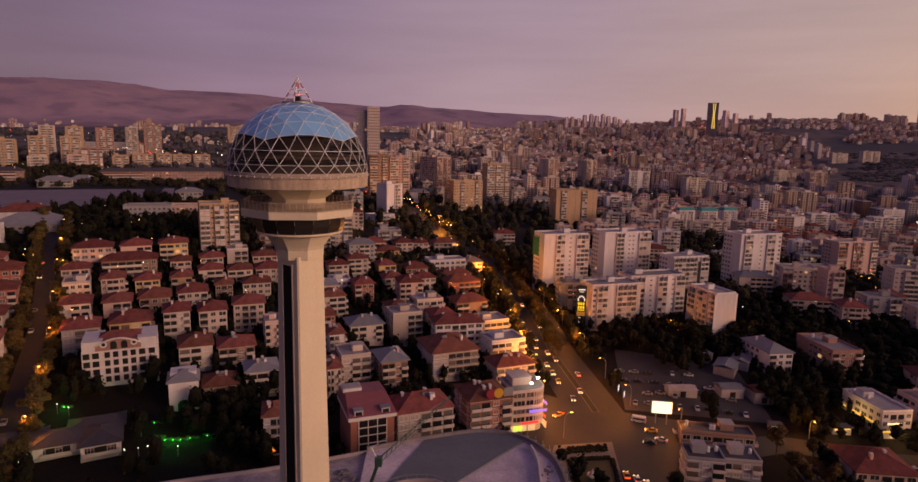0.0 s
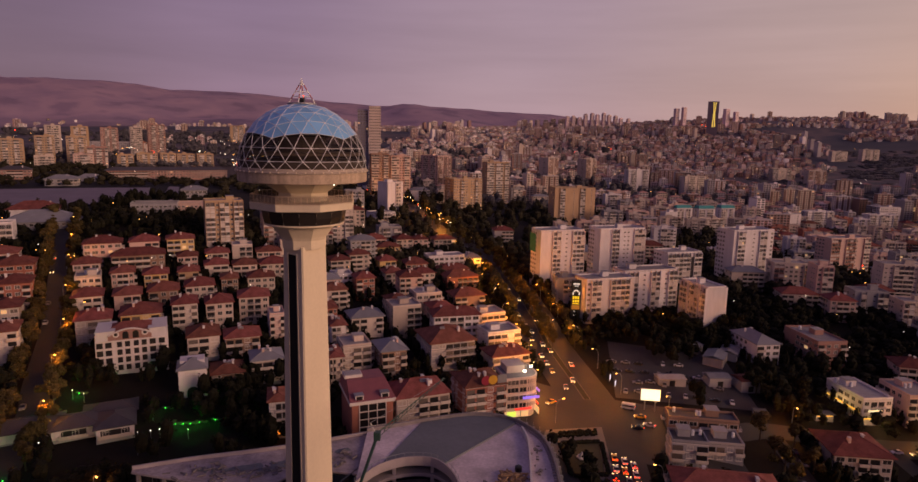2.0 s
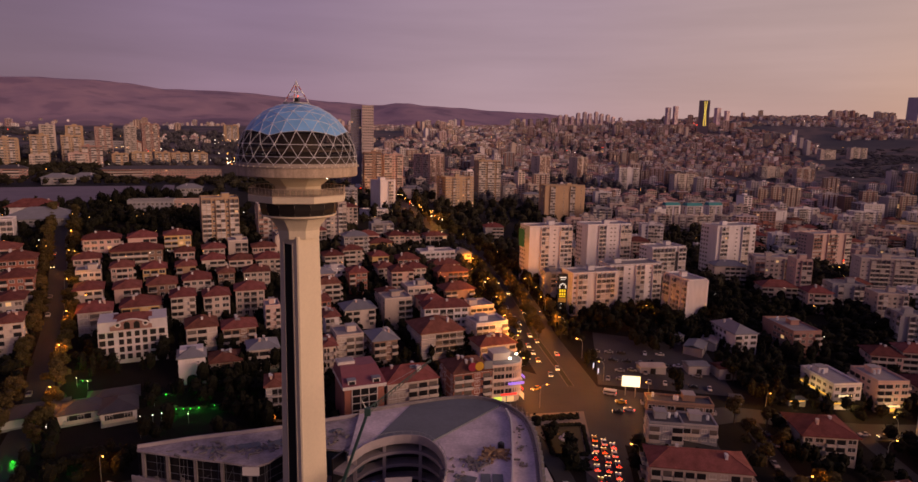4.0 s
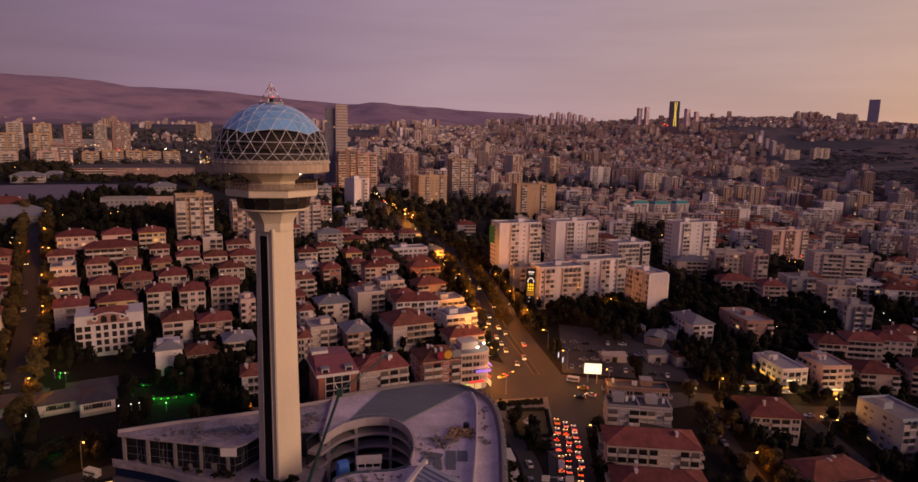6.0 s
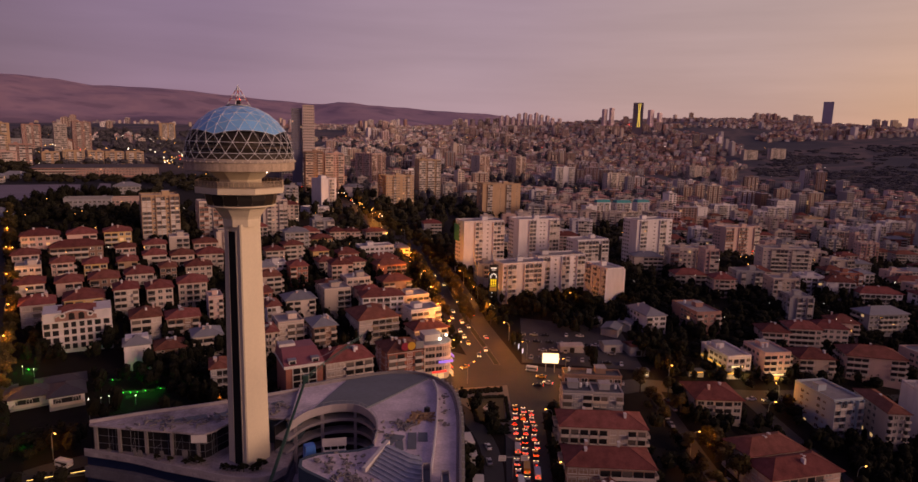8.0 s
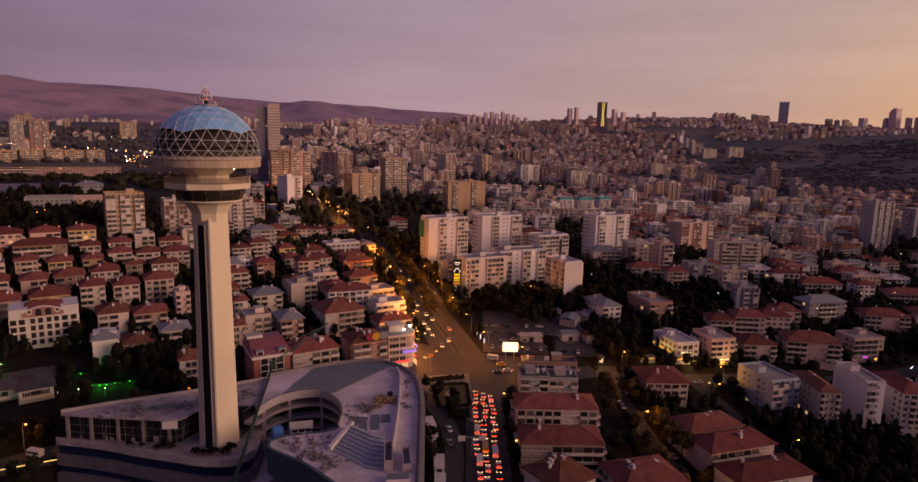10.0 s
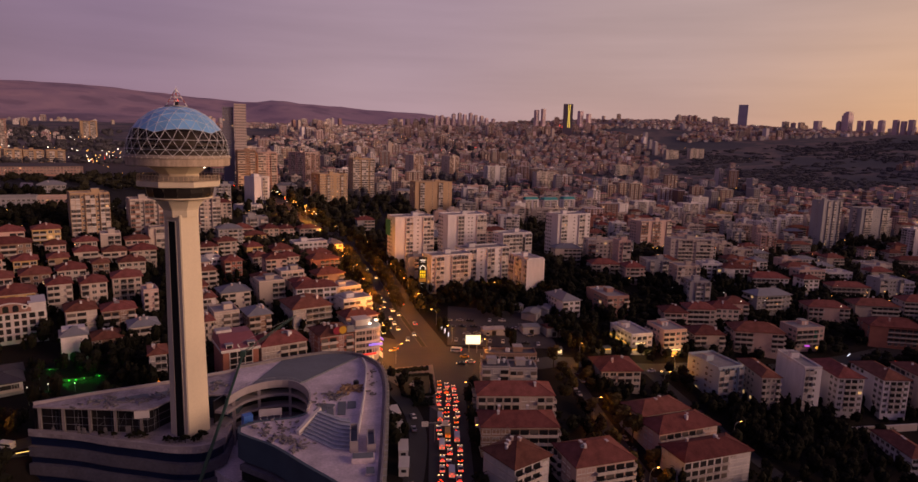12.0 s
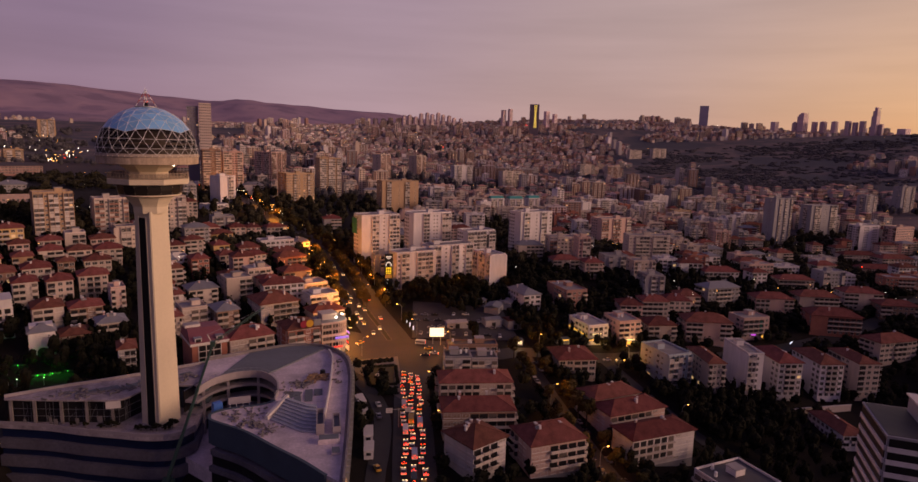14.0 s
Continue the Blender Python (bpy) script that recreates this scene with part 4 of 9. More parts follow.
# ---------------------------------------------------------------- roads
_, avenue_line = ribbon("avenue", [(88, 62), (86, 95), (76, 160), (71, 220), (56, 313), (8, 410), (-19, 462), (-40, 530), (-72, 566), (-130, 588)], 24, ASPHALT, "wide asphalt avenue lit by sodium lamps", lift=0.22)
_, south_line = ribbon("south_road", [(66, -150), (73, -90), (78.5, -50), (82.2, -16), (86, 15), (90.5, 54), (91, 76)], 15, ASPHALT, "asphalt road filled with queueing traffic", lift=0.24)
ribbon("junction", [(52, 92), (75, 82), (100, 78), (135, 76)], 46, ASPHALT, "broad asphalt road junction", lift=0.30)
ribbon("side_street", [(112, 82), (135, 84), (156, 91), (200, 90), (240, 96), (300, 100), (420, 130), (560, 200)], 11, ASPHALT, "asphalt side street with shops", lift=0.26)
ribbon("lane", [(156, -90), (155, -40), (154, 0), (154, 45), (155, 90)], 7.5, ASPHALT, "narrow residential lane with parked cars", lift=0.2)
ribbon("slip_road", [(58, -110), (64, -60), (68.3, -23), (71.7, -5), (74.2, 14), (73, 32), (66.5, 50), (58, 66), (48, 82)], 6.5, ASPHALT, "curved slip road beside the shopping centre", lift=0.2)
_, left_line = ribbon("residential_street", [(-70, -40), (-92, 10), (-105, 45), (-117, 66), (-136, 102), (-160, 141), (-187, 184), (-230, 255)], 9, ASPHALT, "straight residential street between trees", lift=0.25)
ribbon("mall_street", [(-104, -40), (-84, -12), (-68, 4), (-54, 12), (-38, 21), (-18, 31), (0, 38)], 9, ASPHALT, "street below the shopping centre", lift=0.2)
ribbon("back_street", [(200, 92), (206, 60), (215, 20), (230, -40)], 8, ASPHALT, "back street between apartment houses", lift=0.2)

# ---------------------------------------------------------------- apartment houses
WINDOW_MESH = {}


def window_mesh(sort):
    """A framed window with a mullion and a sill; sort: 0 dark, 1 lit, 2 curtained, 3 half shuttered."""
    if sort not in WINDOW_MESH:
        b = Build()
        for out, gx, gz in ((0.02, 0.78, 0.74), (-0.10, 0.78, 0.74), (-0.10, 0.69, 0.64), (0.01, 0.69, 0.64)):
            b.v += [(-gx, out, -gz), (gx, out, -gz), (gx, out, gz), (-gx, out, gz)]
        for r in range(3):
            for i in range(4):
                j = (i + 1) % 4
                b.f.append((4 * r + i, 4 * r + j, 4 * r + 4 + j, 4 * r + 4 + i))
                b.m.append(0)
        b.f.append((12, 13, 14, 15))
        b.m.append(1)
        b.box(0.0, -0.05, -0.64, 0.07, 0.05, 1.28, 0)
        if sort != 2:
            b.box(0.0, -0.05, 0.25, 1.38, 0.05, 0.06, 0)
        b.box(0, -0.12, -0.82, 1.7, 0.24, 0.08, 0)
        if sort == 3:
            b.box(0, -0.03, 0.05, 1.36, 0.04, 0.58, 2)
        WINDOW_MESH[sort] = b.mesh("window", TRIM, (GLASS, GLASS_LIT, CURTAIN, GLASS)[sort], SHUTTER)
    return WINDOW_MESH[sort]


BALCONY_MESH = {}


def balcony_mesh(wide, style, drawn=False):
    key = (round(wide * 2) / 2, style, drawn)
    if key not in BALCONY_MESH:
        w = key[0]
        b = Build()
        b.box(0, -0.65, -0.15, w, 1.35, 0.18, 0)
        if style == 0:
            b.box(0, -1.26, 0.03, w, 0.12, 0.95, 0).box(-w / 2 + 0.06, -0.6, 0.03, 0.12, 1.2, 0.95, 0).box(w / 2 - 0.06, -0.6, 0.03, 0.12, 1.2, 0.95, 0)
        else:
            for h in (0.35, 0.65, 0.95):
                b.box(0, -1.27, h, w, 0.06, 0.06, 1)
            k = max(2, int(w / 1.2))
            for i in range(k + 1):
                b.box(-w / 2 + 0.05 + i * (w - 0.1) / k, -1.27, 0.03, 0.06, 0.06, 0.98, 1)
        b.box(0, -0.02, 0.05, w * 0.86, 0.06, 2.2, 2)
        BALCONY_MESH[key] = b.mesh("balcony", SLAB, TRIM, CURTAIN if drawn else GLASS)
    return BALCONY_MESH[key]


def hip_roof(w, d, rise, over=0.7, thick=0.28):
    b = Build()
    W, D = w / 2 + over, d / 2 + over
    b.prism([(-W, -D), (W, -D), (W, D), (-W, D)], -thick, 0.0)
    if W >= D:
        r = [(-(W - D), 0, rise), (W - D, 0, rise)]
        b.face([(-W, -D, 0), (W, -D, 0), r[1], r[0]]).face([(W, D, 0), (-W, D, 0), r[0], r[1]])
        b.face([(W, -D, 0), (W, D, 0), r[1]]).face([(-W, D, 0), (-W, -D, 0), r[0]])
        b.beam(r[0], r[1], 0.16)
    else:
        r = [(0, -(D - W), rise), (0, D - W, rise)]
        b.face([(-W, -D, 0), (W, -D, 0), r[0]]).face([(W, D, 0), (-W, D, 0), r[1]])
        b.face([(W, -D, 0), (W, D, 0), r[1], r[0]]).face([(-W, D, 0), (-W, -D, 0), r[0], r[1]])
        b.beam(r[0], r[1], 0.16)
    for cx, cy in ((-W, -D), (W, -D), (W, D), (-W, D)):
        e = min(r, key=lambda q: (q[0] - cx) ** 2 + (q[1] - cy) ** 2)
        b.beam((cx, cy, 0.03), e, 0.13)
    return b


COLOUR = {"white": "white", "cream": "cream", "pink": "pale pink", "yellow": "ochre yellow", "beige": "beige", "brown": "brown", "brick": "red brick", "grey": "grey", "blue": "blue-grey", "sand": "sand-coloured", "rose": "dull rose"}
ROOFWORD = {"tile": "a red clay tile roof", "grey": "a grey sheet roof", "slate": "a dark sheet roof", "tar": "a dark tarred flat roof", "flat": "a flat roof terrace"}
WORD = {1: "one", 2: "two", 3: "three", 4: "four", 5: "five", 6: "six", 7: "seven", 8: "eight"}


def house(x, y, w, d, n, yaw, wall="cream", roof="tile", fine=True, base=None, group="apartment houses"):
    """A small apartment house; yaw: its front looks along -y turned by it."""
    rr = random.Random(int(x * 7 + y * 13 + n))
    z = ground(x, y) if base is None else base
    root = thing("apartment_house", pose(x, y, z, 0, 0, yaw), "%s %s-storey apartment house with %s" % (COLOUR[wall], WORD[n], ROOFWORD[roof]), "house", group)
    FOOTPRINTS.append((x, y, max(w, d) * 0.5))
    PLOTS.append((x, y, w, d, radians(yaw)))
    H = 3.0 * n + 0.3
    b = Build()
    b.box(0, 0, -5, w, d, 5 + H, 0)
    part("wall", b.mesh("wall", WALL[wall]), root)
    if fine:
        part("plinth", Build().box(0, 0, -5, w + 0.12, d + 0.12, 5.5).mesh("plinth", WALL["grey"]), root)
        if rr.random() < 0.6:
            band_mesh = Build().box(0, 0, -0.12, w + 0.16, d + 0.16, 0.22).mesh("string_course", TRIM if wall != "white" else SLAB)
            for k in range(1, n + 1):
                part("string_course", band_mesh, root, pose(0, 0, 3.0 * k))
    if roof in ("flat", "tar"):
        b = Build()
        t = 0.3
        b.box(0, 0, H, w, d, 0.12, 0)
        for cx, cy, sx, sy in ((0, -d / 2 + t / 2, w + 0.1, t), (0, d / 2 - t / 2, w + 0.1, t), (-w / 2 + t / 2, 0, t, d - 2 * t), (w / 2 - t / 2, 0, t, d - 2 * t)):
            b.box(cx, cy, H + 0.1, sx, sy, 0.85, 1)
        part("roof", b.mesh("roof", ROOF["slate" if roof == "tar" else "flat"], WALL[wall]), root)
        b = Build()
        sx = min(4.5, w * 0.35)
        b.box(0, 0, 0, sx, sx, 2.5, 0).box(0, 0, 2.5, sx + 0.5, sx + 0.5, 0.2, 1)
        part("stair_head", b.mesh("stair_head", WALL[wall], ROOF["flat"]), root, pose(rr.uniform(-0.2, 0.2) * w, rr.uniform(-0.05, 0.25) * d, H + 0.1))
        for k in range(rr.randint(1, 3)):
            b = Build()
            b.lathe([(0.5, 0.6), (0.55, 0.7), (0.55, 1.7), (0.3, 1.9)], 10).box(0, 0, 0, 0.9, 0.9, 0.6)
            part("water_tank", b.mesh("water_tank", STEEL_WHITE), root, pose(rr.uniform(-0.4, 0.4) * w, rr.uniform(0.0, 0.4) * d, H + 0.12))
    else:
        rise = min(w, d) / 2 * rr.uniform(0.42, 0.54)
        part("roof", hip_roof(w, d, rise, rr.uniform(0.6, 1.0)).mesh("roof", ROOF[roof]), root, pose(0, 0, H + 0.28))
        for k in range(rr.randint(2, 4) if fine else rr.randint(1, 2)):
            b = Build()
            hh = rise * 0.75 + rr.uniform(0.5, 1.3)
            b.box(0, 0, 0, 0.8, rr.choice((0.8, 1.5)), hh, 0).box(0, 0, hh, 1.0, 1.7 if k else 1.0, 0.15, 1)
            part("chimney", b.mesh("chimney", WALL["white"] if rr.random() < 0.6 else WALL["pink"], TRIM), root, pose(rr.uniform(-0.3, 0.3) * w, rr.uniform(-0.25, 0.25) * d, H + 0.2))
        if rr.random() < 0.35 and fine:
            b = Build()
            b.box(0, 0, 0, 2.2, 1.2, 0.1).box(0, 0.3, 0.1, 2.0, 0.5, 0.5)
            part("solar_panel", b.mesh("solar_panel", STEEL_GREY), root, pose(rr.uniform(-0.3, 0.3) * w, -0.12 * d, H + rise * 0.72 + 0.5, 18))
    # openings on the four sides
    style = rr.choice((0, 0, 1))
    front = rr.choice((("bal", "win", "win", "bal"), ("bal", "bal", "win"), ("wide", "win", "wide"), ("wide", "bal", "wide"), ("win", "bal", "bal", "win"), ("none", "bal", "bal"), ("bal", "win", "wide"), ("bal", "none", "bal")))
    if fine:
        front = rr.choice((("bal", "bal", "win", "bal"), ("wide", "bal", "bal"), ("bal", "win", "bal"), ("bal", "bal", "wide")))
    flank = rr.choice((("win", "none", "win"), ("win", "win", "none"), ("bal", "win", "none"), ("none", "wide", "win")))
    rest = Build()
    for s, (length, off, turn) in enumerate(((w, d / 2, 0), (d, w / 2, 90), (w, d / 2, 180), (d, w / 2, 270))):
        plan = flank if s % 2 else front
        count = max(len(plan), int(length / 3.2))
        step = length / count
        for i in range(count):
            u = (i + 0.5) * step - length / 2
            sort = plan[i * len(plan) // count]
            T = pose(0, 0, 0, 0, 0, turn)
            for k in range(n):
                what = "win" if sort == "bal" and k == 0 else sort
                if what == "none":
                    continue
                lit = rr.random() < 0.02
                if what == "bal":
                    ca = T @ pose(u, -off, 3.0 * k + 0.05)
                    if fine and s != 2:
                        part("balcony", balcony_mesh(step * 0.98, style, rr.random() < 0.35), root, ca)
                    else:
                        add_mesh(rest, balcony_mesh(step * 0.98, style), ca)
                    continue
                sx, sz = (min(2.1, step * 0.54), 1.2) if what == "wide" else (min(1.35, step * 0.42), 1.15)
                ca = T @ pose(u, -off, 3.0 * k + 1.7)
                if fine and s != 2:
                    part("window", window_mesh(1 if lit else rr.choice((0, 0, 0, 0, 2, 3))), root, ca @ Matrix.Diagonal((sx, 1, sz, 1)))
                else:
                    pane(rest, ca, sx * 1.56, sz * 1.48, 3 if lit else rr.choice((2, 2, 2, 4)))
    if rest.f:
        part("facade_glazing", rest.mesh("facade_glazing", SLAB, TRIM, GLASS, GLASS_LIT, CURTAIN), root, kind="stuff")
    return root


def add_mesh(b, me, m):
    k = len(b.v)
    b.v += [tuple(m @ v.co) for v in me.vertices]
    for p in me.polygons:
        b.f.append(tuple(k + i for i in p.vertices))
        b.m.append(p.material_index)


def pane(b, m, w, h, mat):
    """A window let in behind a thin frame."""
    k = len(b.v)
    for out, g in ((-0.05, 1.0), (-0.05, 0.86), (0.0, 0.86)):
        b.v += [tuple(m @ Vector((sx * w / 2 * g, out, sz * h / 2 * g))) for sx, sz in ((-1, -1), (1, -1), (1, 1), (-1, 1))]
    for i in range(4):
        j = (i + 1) % 4
        b.f.append((k + i, k + j, k + 4 + j, k + 4 + i))
        b.m.append(1)
    b.f.append((k + 4, k + 5, k + 6, k + 7))
    b.m.append(mat)
    if w > 1.3:
        # the post between the two sashes
        k = len(b.v)
        b.v += [tuple(m @ Vector((u, -0.07, v * h * 0.43))) for u, v in ((-0.06, -1), (0.06, -1), (0.06, 1), (-0.06, 1))]
        b.f.append((k, k + 1, k + 2, k + 3))
        b.m.append(1)


LOGGIA_SHADE = surface("shaded_loggia", (0.16, 0.14, 0.145), vary=0.35, scale=0.5)
TEAL_ROOF = surface("teal_sheet_roof", (0.04, 0.26, 0.27), rough=0.6, vary=0.25)
BAY_PLANS = ("xbbswwbbx", "wbbxxbbw", "bbswwsbb", "xwbbwbbwx", "bwbbwb", "xbbxsxbbx", "wwbbbbww", "sbbsbbs")
RED_RENDER = surface("red_brown_parapet", (0.34, 0.18, 0.14), vary=0.2, each=0.15)
PALE_RENDER = surface("pale_parapet", (0.66, 0.58, 0.50), vary=0.18, each=0.1)
FLANK_PLANS = ("xwx", "xwwx", "bwb", "xbx", "wxw", "xsx")


def block(x, y, w, d, n, yaw, wall="white", base=None, seed=0, bays=None, flank=None, group="apartment blocks", crown="flat"):
    """A tall apartment block; bays: what stands in each upright strip of the front (w window, b balcony, s narrow windows, x plain)."""
    rr = random.Random(int(x * 3 + y * 5 + n + seed))
    z = ground(x, y) if base is None else base
    root = thing("apartment_block", pose(x, y, z, 0, 0, yaw), "%s high-rise apartment block with stacked balconies" % COLOUR[wall] if crown != "teal" else "pale apartment block with red trim and a teal roof", "apartment block", group)
    FOOTPRINTS.append((x, y, max(w, d) * 0.52))
    H = 3.0 * n + 0.8
    part("wall", Build().box(0, 0, -8, w, d, 8 + H, 0).mesh("wall", WALL[wall]), root)
    b = Build()
    t = 0.35
    b.box(0, 0, H, w, d, 0.1, 0)
    for cx, cy, sx, sy in ((0, -d / 2 + t / 2, w + 0.1, t), (0, d / 2 - t / 2, w + 0.1, t), (-w / 2 + t / 2, 0, t, d - 2 * t), (w / 2 - t / 2, 0, t, d - 2 * t)):
        b.box(cx, cy, H + 0.08, sx, sy, 0.9, 1)
    part("roof", b.mesh("roof", ROOF["flat"], WALL[wall]), root)
    if n > 3:
        b = Build()
        sx, u, v = rr.uniform(3.5, 6.0), rr.uniform(-0.25, 0.25) * w, rr.uniform(-0.1, 0.2) * d
        b.box(u, v, 0, sx, sx * 0.8, 2.8, 0).box(u, v, 2.8, sx + 0.4, sx * 0.8 + 0.4, 0.2, 1)
        part("lift_house", b.mesh("lift_house", WALL[wall], ROOF["flat"]), root, pose(0, 0, H + 0.1))
    if crown == "teal":
        part("roof_cap", Build().prism([(-w / 2 - 0.3, -d / 2 - 0.3), (w / 2 + 0.3, -d / 2 - 0.3), (w / 2 + 0.3, d / 2 + 0.3), (-w / 2 - 0.3, d / 2 + 0.3)], H + 1.0, H + 4.2, top=[(-w / 2 + 1.2, -d / 2 + 2.4), (w / 2 - 1.2, -d / 2 + 2.4), (w / 2 - 1.2, d / 2 - 2.4), (-w / 2 + 1.2, d / 2 - 2.4)]).mesh("roof_cap", TEAL_ROOF), root, label="teal sheet metal roof")
    # facade: each bay has one kind of opening all the way up
    rest = Build()
    plan = bays or rr.choice(BAY_PLANS)
    side = flank or rr.choice(FLANK_PLANS)
    striped = wall in ("beige", "brown", "brick", "pink", "cream") and n > 6 and rr.random() < 0.75

    def set_in(bx, M, mat):
        q = len(rest.v)
        rest.v += [tuple(M @ Vector(v)) for v in bx.v]
        rest.f += [tuple(q + i2 for i2 in f) for f in bx.f]
        rest.m += [mat] * len(bx.f)
    for s, (length, off, turn) in enumerate(((w, d / 2, 0), (d, w / 2, 90), (w, d / 2, 180), (d, w / 2, 270))):
        if s == 2:
            continue
        kinds = plan if s == 0 else side
        count = max(len(kinds) if s == 0 and bays else 2, int(round(length / 3.0)))
        step = length / count
        T = pose(0, 0, 0, 0, 0, turn)
        run = 0
        for i in range(count):
            kind = kinds[i * len(kinds) // count]
            last = kinds[(i - 1) * len(kinds) // count] if i else ""
            run = run + 1 if kind != last else run
            u = (i + 0.5) * step - length / 2
            paint = (4 if run % 2 else 5) if striped else rr.choice((0, 0, 1))
            if kind == "b":
                # a flat dark strip behind the stack, loggia shade put into its colour
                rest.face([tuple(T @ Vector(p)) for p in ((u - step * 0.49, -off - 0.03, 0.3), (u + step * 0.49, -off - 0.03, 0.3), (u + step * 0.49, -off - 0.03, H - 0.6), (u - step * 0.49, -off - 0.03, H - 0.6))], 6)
            for k in range(n):
                zz = 3.0 * k + 0.6
                lit = 3 if rr.random() < 0.012 else rr.choice((2, 2, 8))
                if kind == "w":
                    pane(rest, T @ pose(u, -off, zz + 1.15), step * 0.62, 1.6, lit)
                elif kind == "s":
                    pane(rest, T @ pose(u, -off, zz + 1.0), step * 0.5, 0.95, lit)
                elif kind == "b":
                    M = T @ pose(u, -off, 3.0 * k + 0.1)
                    shut = rr.random()
                    set_in(Build().box(0, -0.55, -0.1, step * 0.98, 1.1, 0.2, 0), M, paint)
                    set_in(Build().box(0, -1.04, 0.1, step * 0.98, 0.1, 0.85, 0), M, paint)
                    if shut < 0.66:
                        # a balcony glazed in later, its frames white
                        set_in(Build().box(0, -0.96, 0.95, step * 0.94, 0.06, 1.75), M, 2 if shut < 0.4 else 0)
                        for e in (-0.3, 0.0, 0.3):
                            set_in(Build().box(e * step, -1.0, 0.95, 0.1, 0.06, 1.75), M, 1)
                    elif lit == 3:
                        pane(rest, T @ pose(u, -off - 0.06, zz + 1.0), step * 0.7, 1.7, lit)
            if kind == "b":
                for e in (-0.5, 0.5):
                    M = T @ pose(u + e * step, -off - 0.52, 0)
                    bx = Build().box(0, 0, 0, 0.22, 1.16, H)
                    set_in(bx, M, 7)
    part("facade_glazing", rest.mesh("facade_glazing", SLAB, TRIM, GLASS, GLASS_LIT, RED_RENDER, PALE_RENDER, LOGGIA_SHADE, WALL[wall], CURTAIN), root, kind="stuff")
    return root


house(-117.7, 101.6, 12.4, 13.0, 3, 29, "beige", "tile", fine=True)
house(-104.0, 112.8, 14.7, 14.0, 3, 27, "yellow", "tile", fine=True)
house(-89.3, 121.8, 9.9, 13.0, 4, 26, "beige", "tile", fine=True)
house(-76.8, 128.4, 11.1, 13.0, 4, 26, "cream", "tile", fine=False)
house(-65.9, 142.0, 13.1, 13.0, 4, 22, "cream", "tile", fine=False)
house(-49.7, 125.3, 6.5, 12.0, 4, 24, "pink", "flat", fine=True)
house(-72.0, 101.2, 11.9, 14.0, 3, 26, "beige", "tile", fine=True)
house(-57.3, 104.9, 13.1, 12.0, 3, 24, "brown", "tile", fine=True)
house(-53.6, 80.2, 10.9, 12.0, 2, 24, "brown", "tile", fine=True)
house(-41.4, 88.2, 11.5, 12.0, 3, 24, "cream", "grey", fine=True)
house(-132.0, 120.7, 11.1, 13.0, 3, 29, "beige", "tile", fine=False)
house(-118.5, 128.3, 10.5, 13.0, 3, 28, "pink", "tile", fine=False)
house(-107.3, 138.5, 12.4, 13.0, 3, 27, "brown", "tile", fine=False)
house(-95.8, 150.9, 12.6, 13.0, 3, 26, "beige", "tile", fine=False)
house(-133.6, 150.9, 9.6, 12.0, 3, 28, "pink", "tile", fine=False)
house(-119.7, 155.6, 10.4, 12.0, 3, 27, "yellow", "tile", fine=False)
house(-108.2, 165.8, 9.3, 12.0, 3, 26, "sand", "tile", fine=False)
house(-143.8, 139.8, 10.6, 13.0, 3, 30, "beige", "flat", fine=False)
house(-153.7, 154.5, 11.4, 12.0, 3, 30, "pink", "tile", fine=False)
house(-100.7, 182.1, 11.7, 12.0, 3, 25, "beige", "tile", fine=False)
house(-107.7, 199.9, 11.4, 12.0, 3, 25, "beige", "tile", fine=False)
house(-118.1, 185.8, 9.9, 11.0, 3, 26, "pink", "tile", fine=False)
house(-88.5, 190.1, 12.2, 12.0, 3, 24, "cream", "tile", fine=False)
house(-74.8, 176.7, 13.3, 12.0, 3, 23, "cream", "tile", fine=False)
house(-87.5, 166.7, 7.9, 12.0, 3, 24, "brown", "tile", fine=False)
house(-76.4, 201.2, 14.0, 12.0, 3, 22, "cream", "tile", fine=False)
house(-158.8, 176.7, 17.4, 13.0, 4, 29, "pink", "tile", fine=False)
house(-143.1, 188.8, 14.3, 13.0, 4, 28, "pink", "tile", fine=False)
house(-129.8, 202.4, 13.9, 13.0, 4, 27, "yellow", "tile", fine=False)
house(-139.5, 176.1, 24.7, 13.0, 3, 28, "brown", "tile", fine=False)
house(-98.0, 211.3, 10.9, 12.0, 4, 24, "beige", "flat", fine=False)
house(-85.4, 219.9, 13.4, 12.0, 3, 22, "pink", "tile", fine=False)
house(-180.2, 142.6, 14.8, 14.0, 3, 30, "brick", "tile", fine=False)
house(-161.7, 117.0, 12.5, 14.0, 4, 30, "brick", "tile", fine=False)
house(-149.6, 95.9, 9.9, 14.0, 4, 30, "beige", "tile", fine=False)
house(-137.1, 78.6, 8.5, 14.0, 4, 30, "beige", "tile", fine=True)
block(-120.2, 239.8, 21.8, 16.0, 9, 28, "sand", bays="bbwbbwbb")
block(-93.3, 262.9, 20.5, 16.0, 8, 26, "beige")
block(-59.7, 294.8, 17.2, 16.0, 9, 20, "beige")
house(-35.5, 297.5, 15.5, 12.0, 3, 21, "pink", "tile", fine=False)
house(-17.0, 316.1, 12.2, 12.0, 3, 21, "cream", "tile", fine=False)
house(-36.6, 243.3, 12.3, 12.0, 4, 24, "cream", "tile", fine=False)
